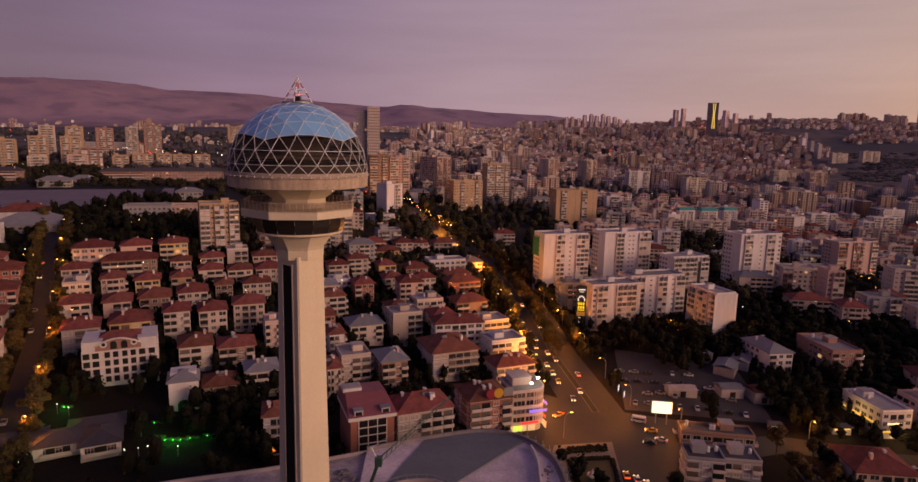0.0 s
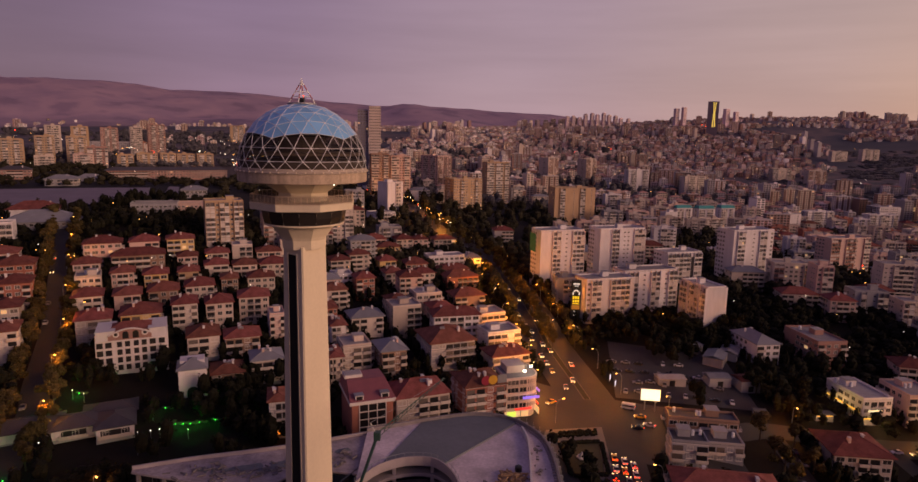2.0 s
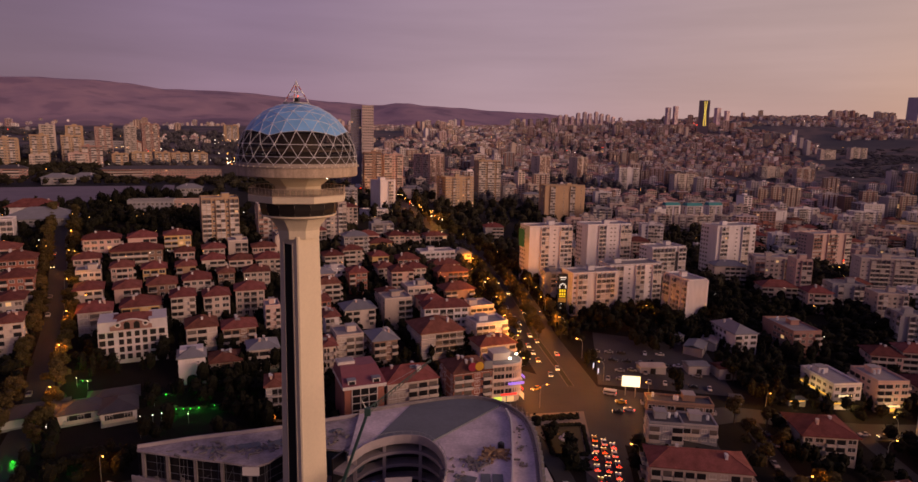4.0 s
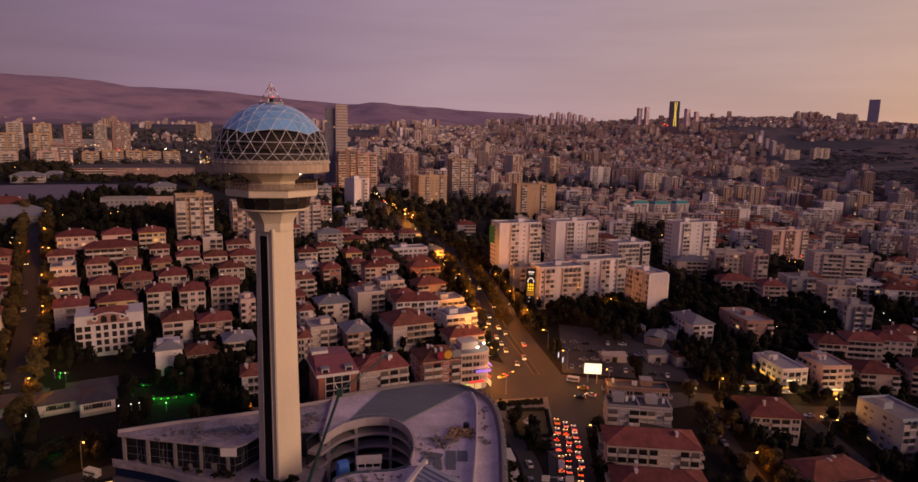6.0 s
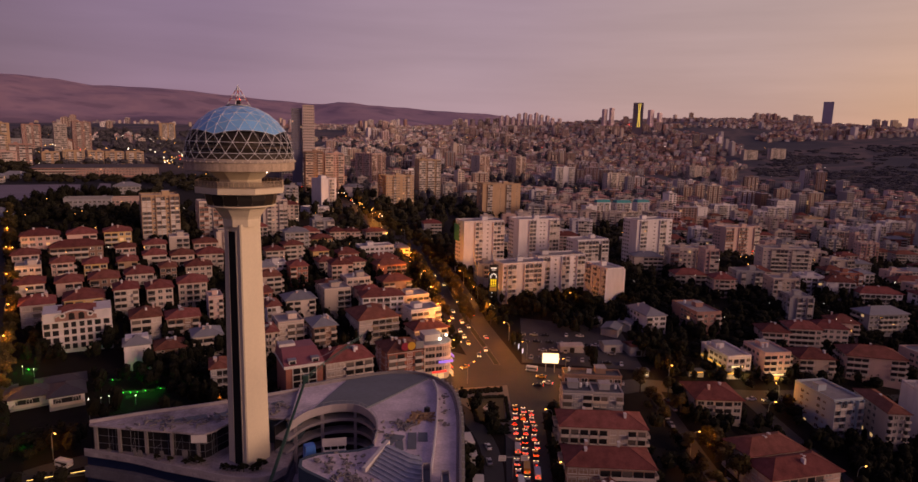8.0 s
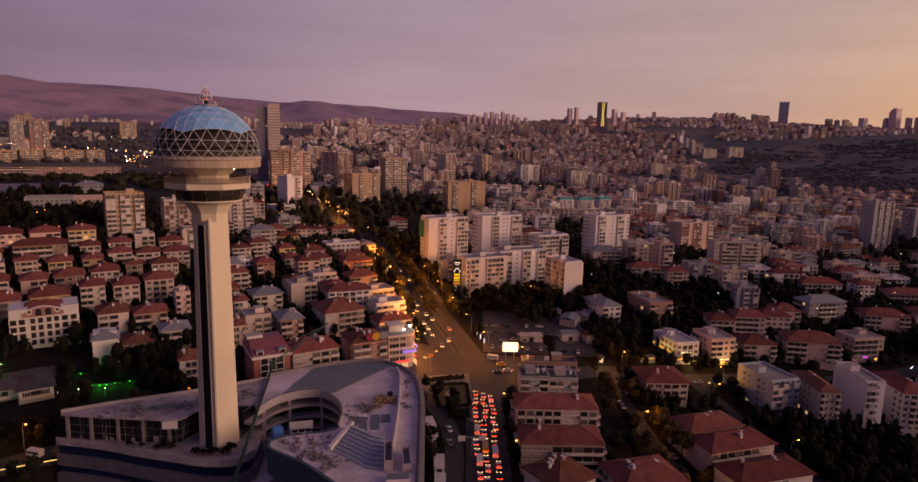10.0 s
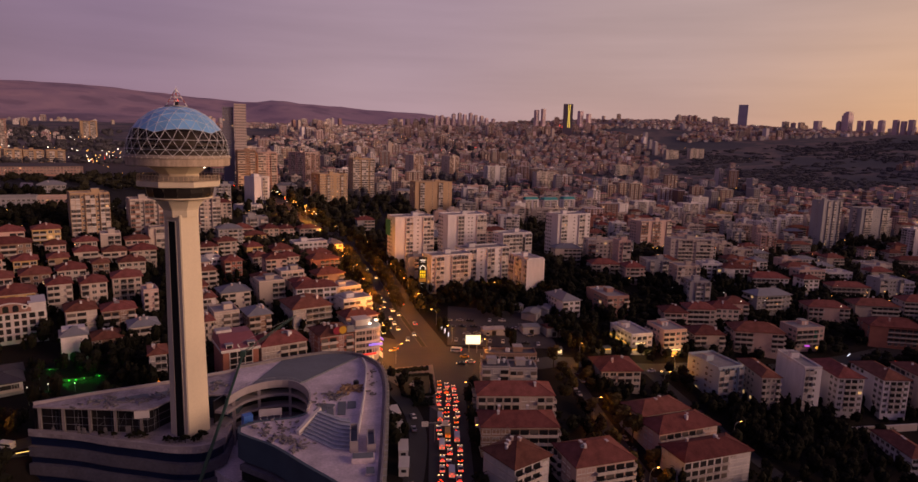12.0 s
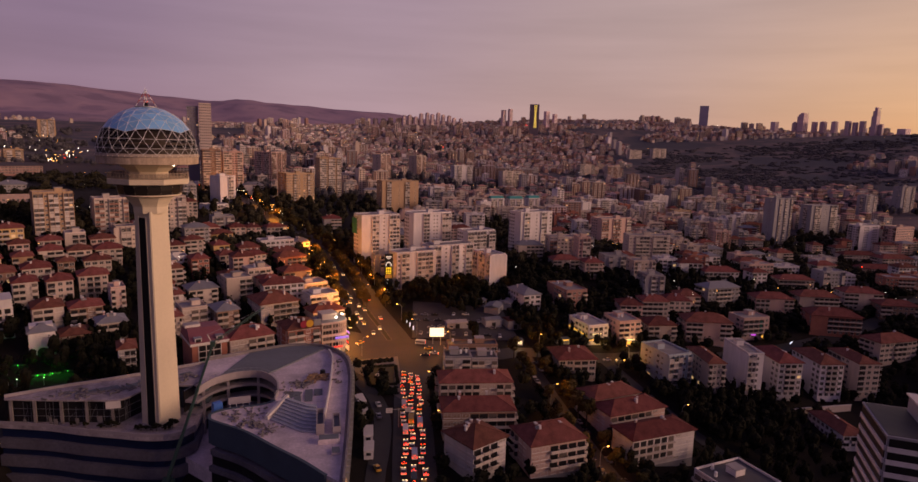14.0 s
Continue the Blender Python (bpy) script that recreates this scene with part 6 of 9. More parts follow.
def glass_house(x, y, w, d, n, yaw):
    z = ground(x, y)
    root = thing("office_building", pose(x, y, z, 0, 0, yaw), "red-panelled office building with a gridded glass front and maroon roof", "building")
    FOOTPRINTS.append((x, y, w * 0.6))
    H = 3.0 * n + 0.3
    part("wall", Build().box(0, 0, -5, w, d, 5 + H).mesh("wall", WALL["brick"]), root)
    b = Build()
    W, D = w / 2 + 0.7, d / 2 + 0.4
    b.face([(-W, -D, 0), (W, -D, 0), (W * 0.86, D * 0.1, 3.4), (-W * 0.86, D * 0.1, 3.4)]).face([(-W * 0.86, D * 0.1, 3.4), (W * 0.86, D * 0.1, 3.4), (W * 0.86, D, 3.2), (-W * 0.86, D, 3.2)])
    b.face([(W, -D, 0), (W, D, 0), (W * 0.86, D, 3.2), (W * 0.86, D * 0.1, 3.4)]).face([(-W, D, 0), (-W, -D, 0), (-W * 0.86, D * 0.1, 3.4), (-W * 0.86, D, 3.2)])
    b.face([(W, D, 0), (-W, D, 0), (-W * 0.86, D, 3.2), (W * 0.86, D, 3.2)])
    part("roof", b.mesh("roof", surface("maroon_sheet_roof", (0.26, 0.085, 0.095), rough=0.6, vary=0.2)), root, pose(0, 0, H + 0.5), "maroon sheet roof")
    part("cornice", Build().box(0, 0, H - 0.6, w + 1.5, d + 1.2, 1.1).mesh("cornice", TRIM), root, label="broad white cornice")
    for s in (-1, 1):
        b = Build()
        b.box(0, 0, 0, 2.6, 2.4, 1.7, 0).box(0, -1.22, 0.2, 2.0, 0.06, 1.2, 1).box(0, 0, 1.7, 3.0, 2.7, 0.18, 2)
        part("dormer", b.mesh("dormer", TRIM, GLASS, ROOF["grey"]), root, pose(s * w * 0.31, -d / 2 + 1.6, H + 0.5))
    gw = w * 0.64
    for i in range(3):
        for k in range(n + 1):
            b = Build()
            b.box(0, -0.03, 0, gw / 3 - 0.25, 0.08, 2.2)
            part("glass_pane", b.mesh("glass_pane", GLASS), root, pose((i - 1) * gw / 3, -d / 2 - 0.05, H - 3.1 - 2.6 * k))
    for i in range(4):
        part("mullion", Build().box((i - 1.5) * gw / 3, -0.12, 0, 0.28, 0.3, H - 0.6).mesh("mullion", TRIM), root, pose(0, -d / 2, 0))
    for k in range(n + 2):
        part("transom", Build().box(0, -0.10, H - 0.75 - 2.6 * k, gw + 0.2, 0.26, 0.32).mesh("transom", TRIM), root, pose(0, -d / 2, 0))
    b = Build()
    b.box(0, 0, 0, 6, 5, 1.2, 0).box(0, 0, 1.2, 5.4, 4.4, 0.1, 1)
    part("rooflight", b.mesh("rooflight", TRIM, ROOF["flat"]), root, pose(-w * 0.28, d * 0.3, H + 3.6))


def sign(name, at, w, h, mat, label, thick=0.25, frame=None):
    ob = thing(name, at, label, "sign")
    part("face", Build().box(0, 0, 0, w, thick, h).mesh("face", mat), ob)
    if frame:
        b = Build()
        for px, pz, sx, sz in ((0, -0.15, w + 0.3, 0.15), (0, h, w + 0.3, 0.15), (-w / 2 - 0.1, 0, 0.15, h), (w / 2 + 0.1, 0, 0.15, h)):
            b.box(px, 0, pz, sx, thick + 0.1, sz)
        part("frame", b.mesh("frame", frame), ob)
    return ob


def corner_house(x, y, w, d, n, yaw):
    z = ground(x, y)
    r = thing("apartment_house", pose(x, y, z, 0, 0, yaw), "cream corner block, rounded at the junction, with lit shop fronts", "house", "apartment houses")
    FOOTPRINTS.append((x, y, max(w, d) * 0.55))

    def plan(g):
        W, D, q = w / 2 + g, d / 2 + g, 5.0 + g
        bend = [(W - q + q * math.sin(t), -D + q - q * math.cos(t)) for t in [math.pi / 2 * i / 8 for i in range(9)]]
        return [(-W, -D)] + bend + [(W, D), (-W, D)]
    part("wall", Build().prism(plan(-0.3), -5, 3.0 * n + 0.4).mesh("wall", WALL["cream"]), r)
    for k in range(1, n + 1):
        part("spandrel", Build().prism(plan(0.35 if k % 2 else 0.15), 3.0 * k - 0.45, 3.0 * k + (0.75 if k < n else 0.5)).mesh("spandrel", WALL["cream"]), r)
        if k < n:
            part("ribbon_window", Build().prism(plan(-0.15), 3.0 * k + 0.75, 3.0 * k + 2.55).mesh("ribbon_window", GLASS if k % 2 else CURTAIN), r)
            pts = plan(-0.05)
            m = Build()
            for (x0, y0), (x1, y1) in zip(pts, pts[1:]):
                cnt = max(1, int(math.hypot(x1 - x0, y1 - y0) / 1.5))
                for i in range(cnt):
                    u, v = x0 + (x1 - x0) * i / cnt, y0 + (y1 - y0) * i / cnt
                    m.box(u, v, 3.0 * k + 0.75, 0.5 if i % 3 == 0 else 0.12, 0.5 if i % 3 == 0 else 0.12, 1.8)
            part("window_grille", m.mesh("window_grille", WALL["cream"]), r, kind="stuff")
    part("roof", Build().prism(plan(-0.2), 3.0 * n + 0.5, 3.0 * n + 0.62).mesh("roof", ROOF["flat"]), r)
    part("stair_head", Build().box(-1.5, 1.5, 3.0 * n + 0.5, 7.0, 7.0, 2.7).box(-1.5, 1.5, 3.0 * n + 3.2, 7.6, 7.6, 0.25).mesh("stair_head", WALL["cream"]), r)
    part("roof_screen", Build().box(3.4, 2.0, 3.0 * n + 0.6, 0.2, 5.0, 2.2).mesh("roof_screen", SHUTTER), r)
    P = pose(x, y, z, 0, 0, yaw)
    shop = glow("shop_window", (1.0, 0.66, 0.30), 0.55)
    for i in range(3):
        part("shop_window", Build().box(-0.8, -0.15, 0.3, w / 4 - 0.5, 0.2, 2.3).mesh("shop_window", shop), r, pose((i - 1.5) * w / 4, -d / 2, 0))
        part("shop_window", Build().box(0, -0.15, 0.3, d / 4 - 0.5, 0.2, 2.3).mesh("shop_window", shop), r, pose(w / 2, (i - 1.5) * d / 4, 0, 0, 0, 90))
    sign("shop_sign", P @ pose(0, -d / 2 - 0.5, 3.0), w * 0.5, 0.8, glow("red_sign", (1.0, 0.06, 0.04), 0.9), "long glowing red shop sign on the corner block")
    sign("shop_sign", P @ pose(w / 2 + 0.5, 0, 3.4, 0, 0, 90), d * 0.7, 0.6, bpy.data.materials["red_sign"], "long glowing red shop sign on the corner block")
    sign("shop_sign", P @ pose(w * 0.2, -d / 2 - 1.5, 7.6), w * 0.5, 0.9, glow("violet_sign", (0.34, 0.20, 0.95), 0.9), "violet neon strip on the corner block")
    sign("shop_sign", P @ pose(w / 2 + 1.5, 0, 7.6, 0, 0, 90), d * 0.5, 0.8, bpy.data.materials["violet_sign"], "violet neon strip on the corner block")
    sign("shop_sign", P @ pose(-w * 0.35, -d / 2 - 0.6, 0.8), w * 0.25, 1.8, glow("green_sign", (0.75, 1.0, 0.12), 0.8), "small lit yellow-green shop sign")
    for u, v in ((0.05, -0.42), (0.38, -0.1)):
        lamp = thing("floodlight", P @ pose(u * w, v * d, 3.0 * n + 1.2), "white floodlight on the roof edge", "lamp")
        part("lamp_head", Build().box(0, 0, 0.9, 0.9, 0.4, 0.6).mesh("lamp_head", LAMP_WHITE), lamp)
        part("stand", Build().beam((0, 0, 0), (0, 0, 1.0), 0.08).mesh("stand", STEEL_GREY), lamp)
    L = new("floodlight_lamp", bpy.data.lights.new("floodlight_lamp", "POINT"))
    L.data.energy, L.data.color, L.data.shadow_soft_size = 500, (1.0, 0.82, 0.6), 0.4
    L.matrix_basis = P @ pose(0.2 * w, -0.3 * d, 3.0 * n + 5)


def logo_house(x, y, w, d, n, yaw):
    house(x, y, w, d, n, yaw, "brick", "tile", fine=True)
    P = pose(x, y, ground(x, y), 0, 0, yaw)
    for u, mat, lab in ((-0.02, surface("dark_red_board", (0.28, 0.02, 0.045)), "round dark red roof sign"), (0.16, surface("amber_board", (0.62, 0.34, 0.03)), "round amber roof sign")):
        s = thing("roof_sign", P @ pose(u * w, -d / 2 - 0.4, 3.0 * n + 0.6), lab, "sign")
        b = Build()
        b.v = [(1.7 * math.cos(2 * math.pi * i / 20), o - 0.05 * (u > 0.1), 1.9 + 1.7 * math.sin(2 * math.pi * i / 20)) for o in (-0.2, 0.0) for i in range(20)]
        b.f = [tuple(range(20)), tuple(range(39, 19, -1))] + [(i, 20 + i, 20 + (i + 1) % 20, (i + 1) % 20) for i in range(20)]
        b.m = [0] * len(b.f)
        part("disc", b.mesh("disc", mat), s)
        part("post", Build().beam((0, 0.2, -0.3), (0, 0.2, 3.5), 0.08).mesh("post", STEEL_GREY), s)
    sign("roof_sign", P @ pose(0.40 * w, -d / 2 - 0.4, 3.0 * n + 1.0), 3.4, 3.0, surface("grey_board", (0.25, 0.24, 0.25)), "grey roof sign board with pale writing")


def tea_house(x, y, w, d, n, yaw):
    house(x, y, w, d, n, yaw, "grey", "tile", fine=True)
    P = pose(x, y, ground(x, y), 0, 0, yaw)
    sign("shop_sign", P @ pose(0.1 * w, -d / 2 - 0.6, 1.0), w * 0.7, 1.2, glow("orange_sign", (1.0, 0.26, 0.03), 1.3), "glowing orange shop sign low on the house front")


def pavilion(x, y, yaw):
    root = thing("pavilion", pose(x, y, ground(x, y), 0, 0, yaw), "long low white pavilion with grey hipped roofs and small terraces", "pavilion")
    for u, v, w, d, h, rise in ((3.6, -1.0, 10.5, 13, 3.6, 2.2), (-7.5, 2.6, 13, 11, 3.5, 2.0), (-25, 6, 26, 11, 3.4, 1.8), (2, 9, 15, 9, 3.55, 1.9)):
        FOOTPRINTS.append(tuple(root.matrix_basis @ Vector((u, v, 0)))[:2] + (max(w, d) * 0.55,))
        FOOTPRINTS.append(tuple(root.matrix_basis @ Vector((u, v - d * 0.9, 0)))[:2] + (w * 0.45,))
        part("wall", Build().box(u, v, -4, w, d, 4 + h).mesh("wall", WALL["white"]), root)
        part("roof", hip_roof(w, d, rise, 0.9).mesh("roof", ROOF["slate"]), root, pose(u, v, h + 0.26))
        part("plinth", Build().box(u, v, -4, w + 0.2, d + 0.2, 4.3).mesh("plinth", WALL["grey"]), root)
        for k in range(max(2, int(w / 4))):
            part("window", window_mesh(0), root, pose(u + (k + 0.5) * w / max(2, int(w / 4)) - w / 2, v - d / 2, 1.9) @ Matrix.Diagonal((1.2, 1, 1.2, 1)))
    for u, v, w in ((3.6, -7.5, 9.5), (-8, -2.9, 8)):
        part("terrace", balcony_mesh(w, 0), root, pose(u, v, 0.6))


pavilion(-80.5, 45.5, 29)
arch_house(-92.7, 86.1, 24.2, 14.0, 5, 27)
villa(-63.6, 73.4, 9.3, 10.0, 3, 24)
glass_house(3.7, 56.7, 13.6, 18.0, 5, 23)
corner_house(55.9, 84.1, 13.0, 13.0, 5, 18)
logo_house(41.1, 74.2, 15.0, 15.0, 5, 22)
tea_house(-25.6, 54.6, 6.0, 11.0, 4, 18)

# green and dark panels on the blocks by the avenue
sign("wall_banner", pose(75.7, 267.8, ground(93, 279) + 27, 0, 0, -71), 9.0, 12.0, surface("green_banner", (0.03, 0.20, 0.08)), "tall green banner on the block's wall")
sign("wall_panel", pose(185.4, 272.6, ground(176, 282) + 6, 0, 0, 19), 9.0, 19.0, surface("charcoal_panel", (0.045, 0.04, 0.045)), "charcoal cladding panel on the block's wall")
P = pose(95.0, 199.5, ground(112, 210), 0, 0, 0)
pylon = thing("advertising_pylon", P, "tall black advertising pylon with glowing yellow lettering bars", "sign")
part("panel", Build().box(0, 0, 3, 5.4, 0.8, 22).mesh("panel", surface("black_panel", (0.02, 0.02, 0.02))), pylon)
YELLOW = glow("yellow_lettering", (1.0, 0.66, 0.02), 0.8)
WHITEGLOW = glow("white_lettering", (0.9, 0.88, 0.80), 0.6)
part("lower_panel", Build().box(0, -0.42, 8.4, 4.4, 0.1, 2.4).mesh("lower_panel", glow("dull_orange_panel", (0.45, 0.20, 0.03), 0.4)), pylon)
for u, v, w, h in ((-1.3, 12.4, 0.9, 1.5), (0.0, 12.4, 0.9, 1.5), (1.3, 12.4, 0.9, 1.5), (-1.3, 14.4, 0.9, 1.5), (0.0, 14.4, 0.9, 1.5), (1.3, 14.4, 0.9, 1.5), (0, 11.4, 3.6, 0.5)):
    part("bar", Build().box(u, -0.45, v, w, 0.12, h).mesh("bar", YELLOW), pylon)
for u, v, w, h in ((0, 22.6, 3.6, 0.7), (0, 21.6, 2.4, 0.35), (-1.7, 16.6, 0.6, 1.8), (1.7, 16.6, 0.6, 1.8), (-1.0, 18.4, 0.7, 0.8), (1.0, 18.4, 0.7, 0.8), (0, 19.0, 1.4, 0.6), (0.5, 6.0, 1.6, 0.4), (0, 4.8, 2.0, 0.4), (-0.4, 7.2, 1.2, 0.4)):
    part("bar", Build().box(u, -0.45, v, w, 0.12, h).mesh("bar", WHITEGLOW), pylon)

# lit billboard at the junction
bb = thing("billboard", pose(109.5, 95, ground(108, 95), 0, 0, -6), "glowing white billboard on two posts", "billboard")
part("screen", Build().box(0, 0, 4.6, 7.2, 0.35, 4.4).mesh("screen", glow("lit_screen", (1.0, 0.90, 0.62), 1.3)), bb)
part("frame", Build().box(0, 0.3, 4.3, 7.8, 0.3, 5.0).mesh("frame", STEEL_GREY), bb)
for s in (-2, 2):
    part("post", Build().beam((s, 0.3, -1), (s, 0.3, 5), 0.2).mesh("post", STEEL_GREY), bb)

# the stepped white block close by on the east side
def stepped_block():
    root = thing("apartment_block", pose(178.5, -99.8, 48.2 - 57, 0, 0, -31.6), "large white apartment block with dark ribbon balconies", "apartment block")
    part("wall", Build().box(18, 10, 0, 36, 20, 57).box(18, 10, 57, 36.4, 20.4, 0.5).mesh("wall", WALL["grey"]), root)
    part("roof", Build().box(18, 10, 57.5, 35.4, 19.4, 0.12).mesh("roof", ROOF["slate"]), root)
    part("penthouse", Build().box(22, 11, 57.5, 26, 14, 4.2).mesh("penthouse", WALL["grey"]), root)
    part("penthouse_roof", Build().box(22, 11, 61.7, 27, 15, 0.4).mesh("penthouse_roof", TRIM), root)
    for k in range(18):
        z = 57 - 3.1 * (k + 1)
        for x0, y0, sx, sy in ((0, 10, 0.3, 19), (9, 0, 17, 0.3), (27.5, 0, 14, 0.3)):
            part("ribbon_window", Build().box(x0, y0, z + 1.0, sx + 0.1, sy + 0.1, 1.9).mesh("ribbon_window", GLASS), root)
            if sx < 1:
                p = Build().box(x0 - 0.2, y0, z - 0.2, 0.4, sy + 0.6, 1.2)
            else:
                p = Build().box(x0, y0 - 0.2, z - 0.2, sx + 0.6, 0.4, 1.2)
            part("balcony_front", p.mesh("balcony_front", WALL["white"]), root)


stepped_block()


# ---------------------------------------------------------------- landmark towers and skyline
def high_rise(x, y, z, w, d, h, yaw, mat, label, cut=0.0, ribs=0, seam=None, group="skyline towers", name="high_rise_tower"):
    root = thing(name, pose(x, y, z, 0, 0, yaw), label, "tower", group)
    b = Build()
    b.box(0, 0, -40, w, d, 40 + h * (1 - cut))
    if cut:
        b.box(0, 0, h * (1 - cut), w * 0.8, d * 0.8, h * cut * 0.6).box(0, 0, h * (1 - cut * 0.4), w * 0.45, d * 0.5, h * cut * 0.4)
    part("wall", b.mesh("wall", mat), root)
    n = int(h / 3.4)
    g = Build()
    for k in range(n):
        for i in range(ribs):
            pane(g, pose((i + 0.5) * w / ribs - w / 2, -d / 2, 3.4 * k + 1.8), w / ribs * 0.62, 1.8, 3 if random.random() < 0.02 else 2)
    if g.f:
        part("facade_glazing", g.mesh("facade_glazing", SLAB, TRIM, GLASS, GLASS_LIT), root, kind="stuff")
    if seam:
        for u, tilt in ((0.02, 0.05), (0.22, -0.07)):
            s = Build()
            s.v = [((u - 0.05) * w, -d / 2 - 0.5, 0), ((u + 0.05) * w, -d / 2 - 0.5, 0), ((u + 0.04 + tilt) * w, -d / 2 - 0.5, h * 0.55), ((u + 0.04) * w, -d / 2 - 0.5, h * 0.97), ((u - 0.04) * w, -d / 2 - 0.5, h * 0.97), ((u - 0.04 + tilt) * w, -d / 2 - 0.5, h * 0.55)]
            s.f, s.m = [(0, 1, 2, 5), (5, 2, 3, 4)], [0, 0]
            part("light_seam", s.mesh("light_seam", seam), root, label="glowing yellow light seam")
    return root


# DARK_TOWER lightened and HAZE_TOWER turned mauve: distance haze put into colour
DARK_TOWER = surface("dark_tower_glass", (0.16, 0.13, 0.17), rough=0.4, vary=0.2, scale=0.05)
BLUE_TOWER = surface("blue_mauve_glass", (0.36, 0.33, 0.46), rough=0.5, vary=0.2, scale=0.05)
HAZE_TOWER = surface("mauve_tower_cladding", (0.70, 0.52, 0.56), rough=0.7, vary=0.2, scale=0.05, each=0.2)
SLATE_TOWER = surface("slate_tower_cladding", (0.19, 0.185, 0.26), rough=0.6, vary=0.15, scale=0.05)
PALE_TOWER = surface("pale_tower_cladding", (0.58, 0.48, 0.44), rough=0.7, vary=0.2, scale=0.05)
SEAM = glow("yellow_seam", (1.0, 0.66, 0.12), 0.75)
high_rise(-106, 627, 94, 13, 11, 52, 11, SLATE_TOWER, "slender dark glass half of a twin residential tower", ribs=4)
high_rise(-91, 625, 95, 14, 11, 55, 10, PALE_TOWER, "slender pale gridded half of a twin residential tower", ribs=6)
high_rise(847, 2108, 173, 36, 29, 88, -19, DARK_TOWER, "dark glass tower with a glowing yellow seam", seam=SEAM)
high_rise(1755, 2381, 171, 38, 30, 134, -33, BLUE_TOWER, "lone dark slab tower on the ridge")
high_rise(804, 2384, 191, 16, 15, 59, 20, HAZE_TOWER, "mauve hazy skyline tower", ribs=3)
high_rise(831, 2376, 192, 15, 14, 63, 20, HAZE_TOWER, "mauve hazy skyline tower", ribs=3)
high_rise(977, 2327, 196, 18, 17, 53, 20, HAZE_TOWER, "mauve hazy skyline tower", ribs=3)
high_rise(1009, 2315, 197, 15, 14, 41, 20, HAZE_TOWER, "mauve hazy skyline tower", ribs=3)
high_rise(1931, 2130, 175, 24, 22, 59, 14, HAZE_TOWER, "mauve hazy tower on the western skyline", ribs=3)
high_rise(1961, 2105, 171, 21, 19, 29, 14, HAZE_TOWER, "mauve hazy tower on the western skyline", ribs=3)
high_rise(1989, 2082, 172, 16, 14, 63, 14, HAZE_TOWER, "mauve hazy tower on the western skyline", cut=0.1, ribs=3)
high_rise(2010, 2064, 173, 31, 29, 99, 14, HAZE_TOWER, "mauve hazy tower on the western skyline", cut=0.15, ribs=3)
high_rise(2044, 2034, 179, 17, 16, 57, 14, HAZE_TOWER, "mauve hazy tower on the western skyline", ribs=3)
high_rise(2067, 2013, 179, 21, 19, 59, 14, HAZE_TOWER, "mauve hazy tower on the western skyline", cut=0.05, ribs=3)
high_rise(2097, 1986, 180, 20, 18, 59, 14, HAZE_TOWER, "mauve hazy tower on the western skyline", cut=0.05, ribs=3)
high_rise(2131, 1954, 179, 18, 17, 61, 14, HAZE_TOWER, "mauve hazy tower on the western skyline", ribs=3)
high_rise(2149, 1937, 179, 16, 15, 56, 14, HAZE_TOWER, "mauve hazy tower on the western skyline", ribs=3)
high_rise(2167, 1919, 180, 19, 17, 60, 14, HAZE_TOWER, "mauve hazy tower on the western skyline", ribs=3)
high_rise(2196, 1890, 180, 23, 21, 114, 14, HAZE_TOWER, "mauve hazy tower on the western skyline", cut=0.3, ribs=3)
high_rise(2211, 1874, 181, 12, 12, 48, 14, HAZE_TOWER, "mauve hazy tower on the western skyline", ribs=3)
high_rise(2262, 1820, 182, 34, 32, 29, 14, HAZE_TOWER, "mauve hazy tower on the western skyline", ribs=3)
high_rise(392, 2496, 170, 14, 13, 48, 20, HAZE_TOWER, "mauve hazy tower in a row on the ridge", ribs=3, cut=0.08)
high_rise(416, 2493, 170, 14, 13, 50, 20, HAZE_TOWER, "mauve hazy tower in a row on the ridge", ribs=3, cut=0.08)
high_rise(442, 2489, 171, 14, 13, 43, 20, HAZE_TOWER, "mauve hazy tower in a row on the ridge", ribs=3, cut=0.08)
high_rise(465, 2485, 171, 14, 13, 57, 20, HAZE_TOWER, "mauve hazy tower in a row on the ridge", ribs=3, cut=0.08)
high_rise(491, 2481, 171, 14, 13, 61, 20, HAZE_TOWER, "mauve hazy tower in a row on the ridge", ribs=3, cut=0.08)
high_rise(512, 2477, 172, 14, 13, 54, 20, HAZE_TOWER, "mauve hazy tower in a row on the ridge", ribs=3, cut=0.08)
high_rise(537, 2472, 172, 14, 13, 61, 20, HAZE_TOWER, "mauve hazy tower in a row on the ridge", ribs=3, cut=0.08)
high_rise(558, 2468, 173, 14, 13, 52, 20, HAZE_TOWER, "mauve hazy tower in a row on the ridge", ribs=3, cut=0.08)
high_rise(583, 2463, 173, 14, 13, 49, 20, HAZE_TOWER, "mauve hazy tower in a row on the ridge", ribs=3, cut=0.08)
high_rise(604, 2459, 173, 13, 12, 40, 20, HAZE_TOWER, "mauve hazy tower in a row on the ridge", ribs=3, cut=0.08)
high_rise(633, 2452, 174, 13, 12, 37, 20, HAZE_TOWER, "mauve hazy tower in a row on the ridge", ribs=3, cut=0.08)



# ---------------------------------------------------------------- the rest of the city
rng = random.Random(11)
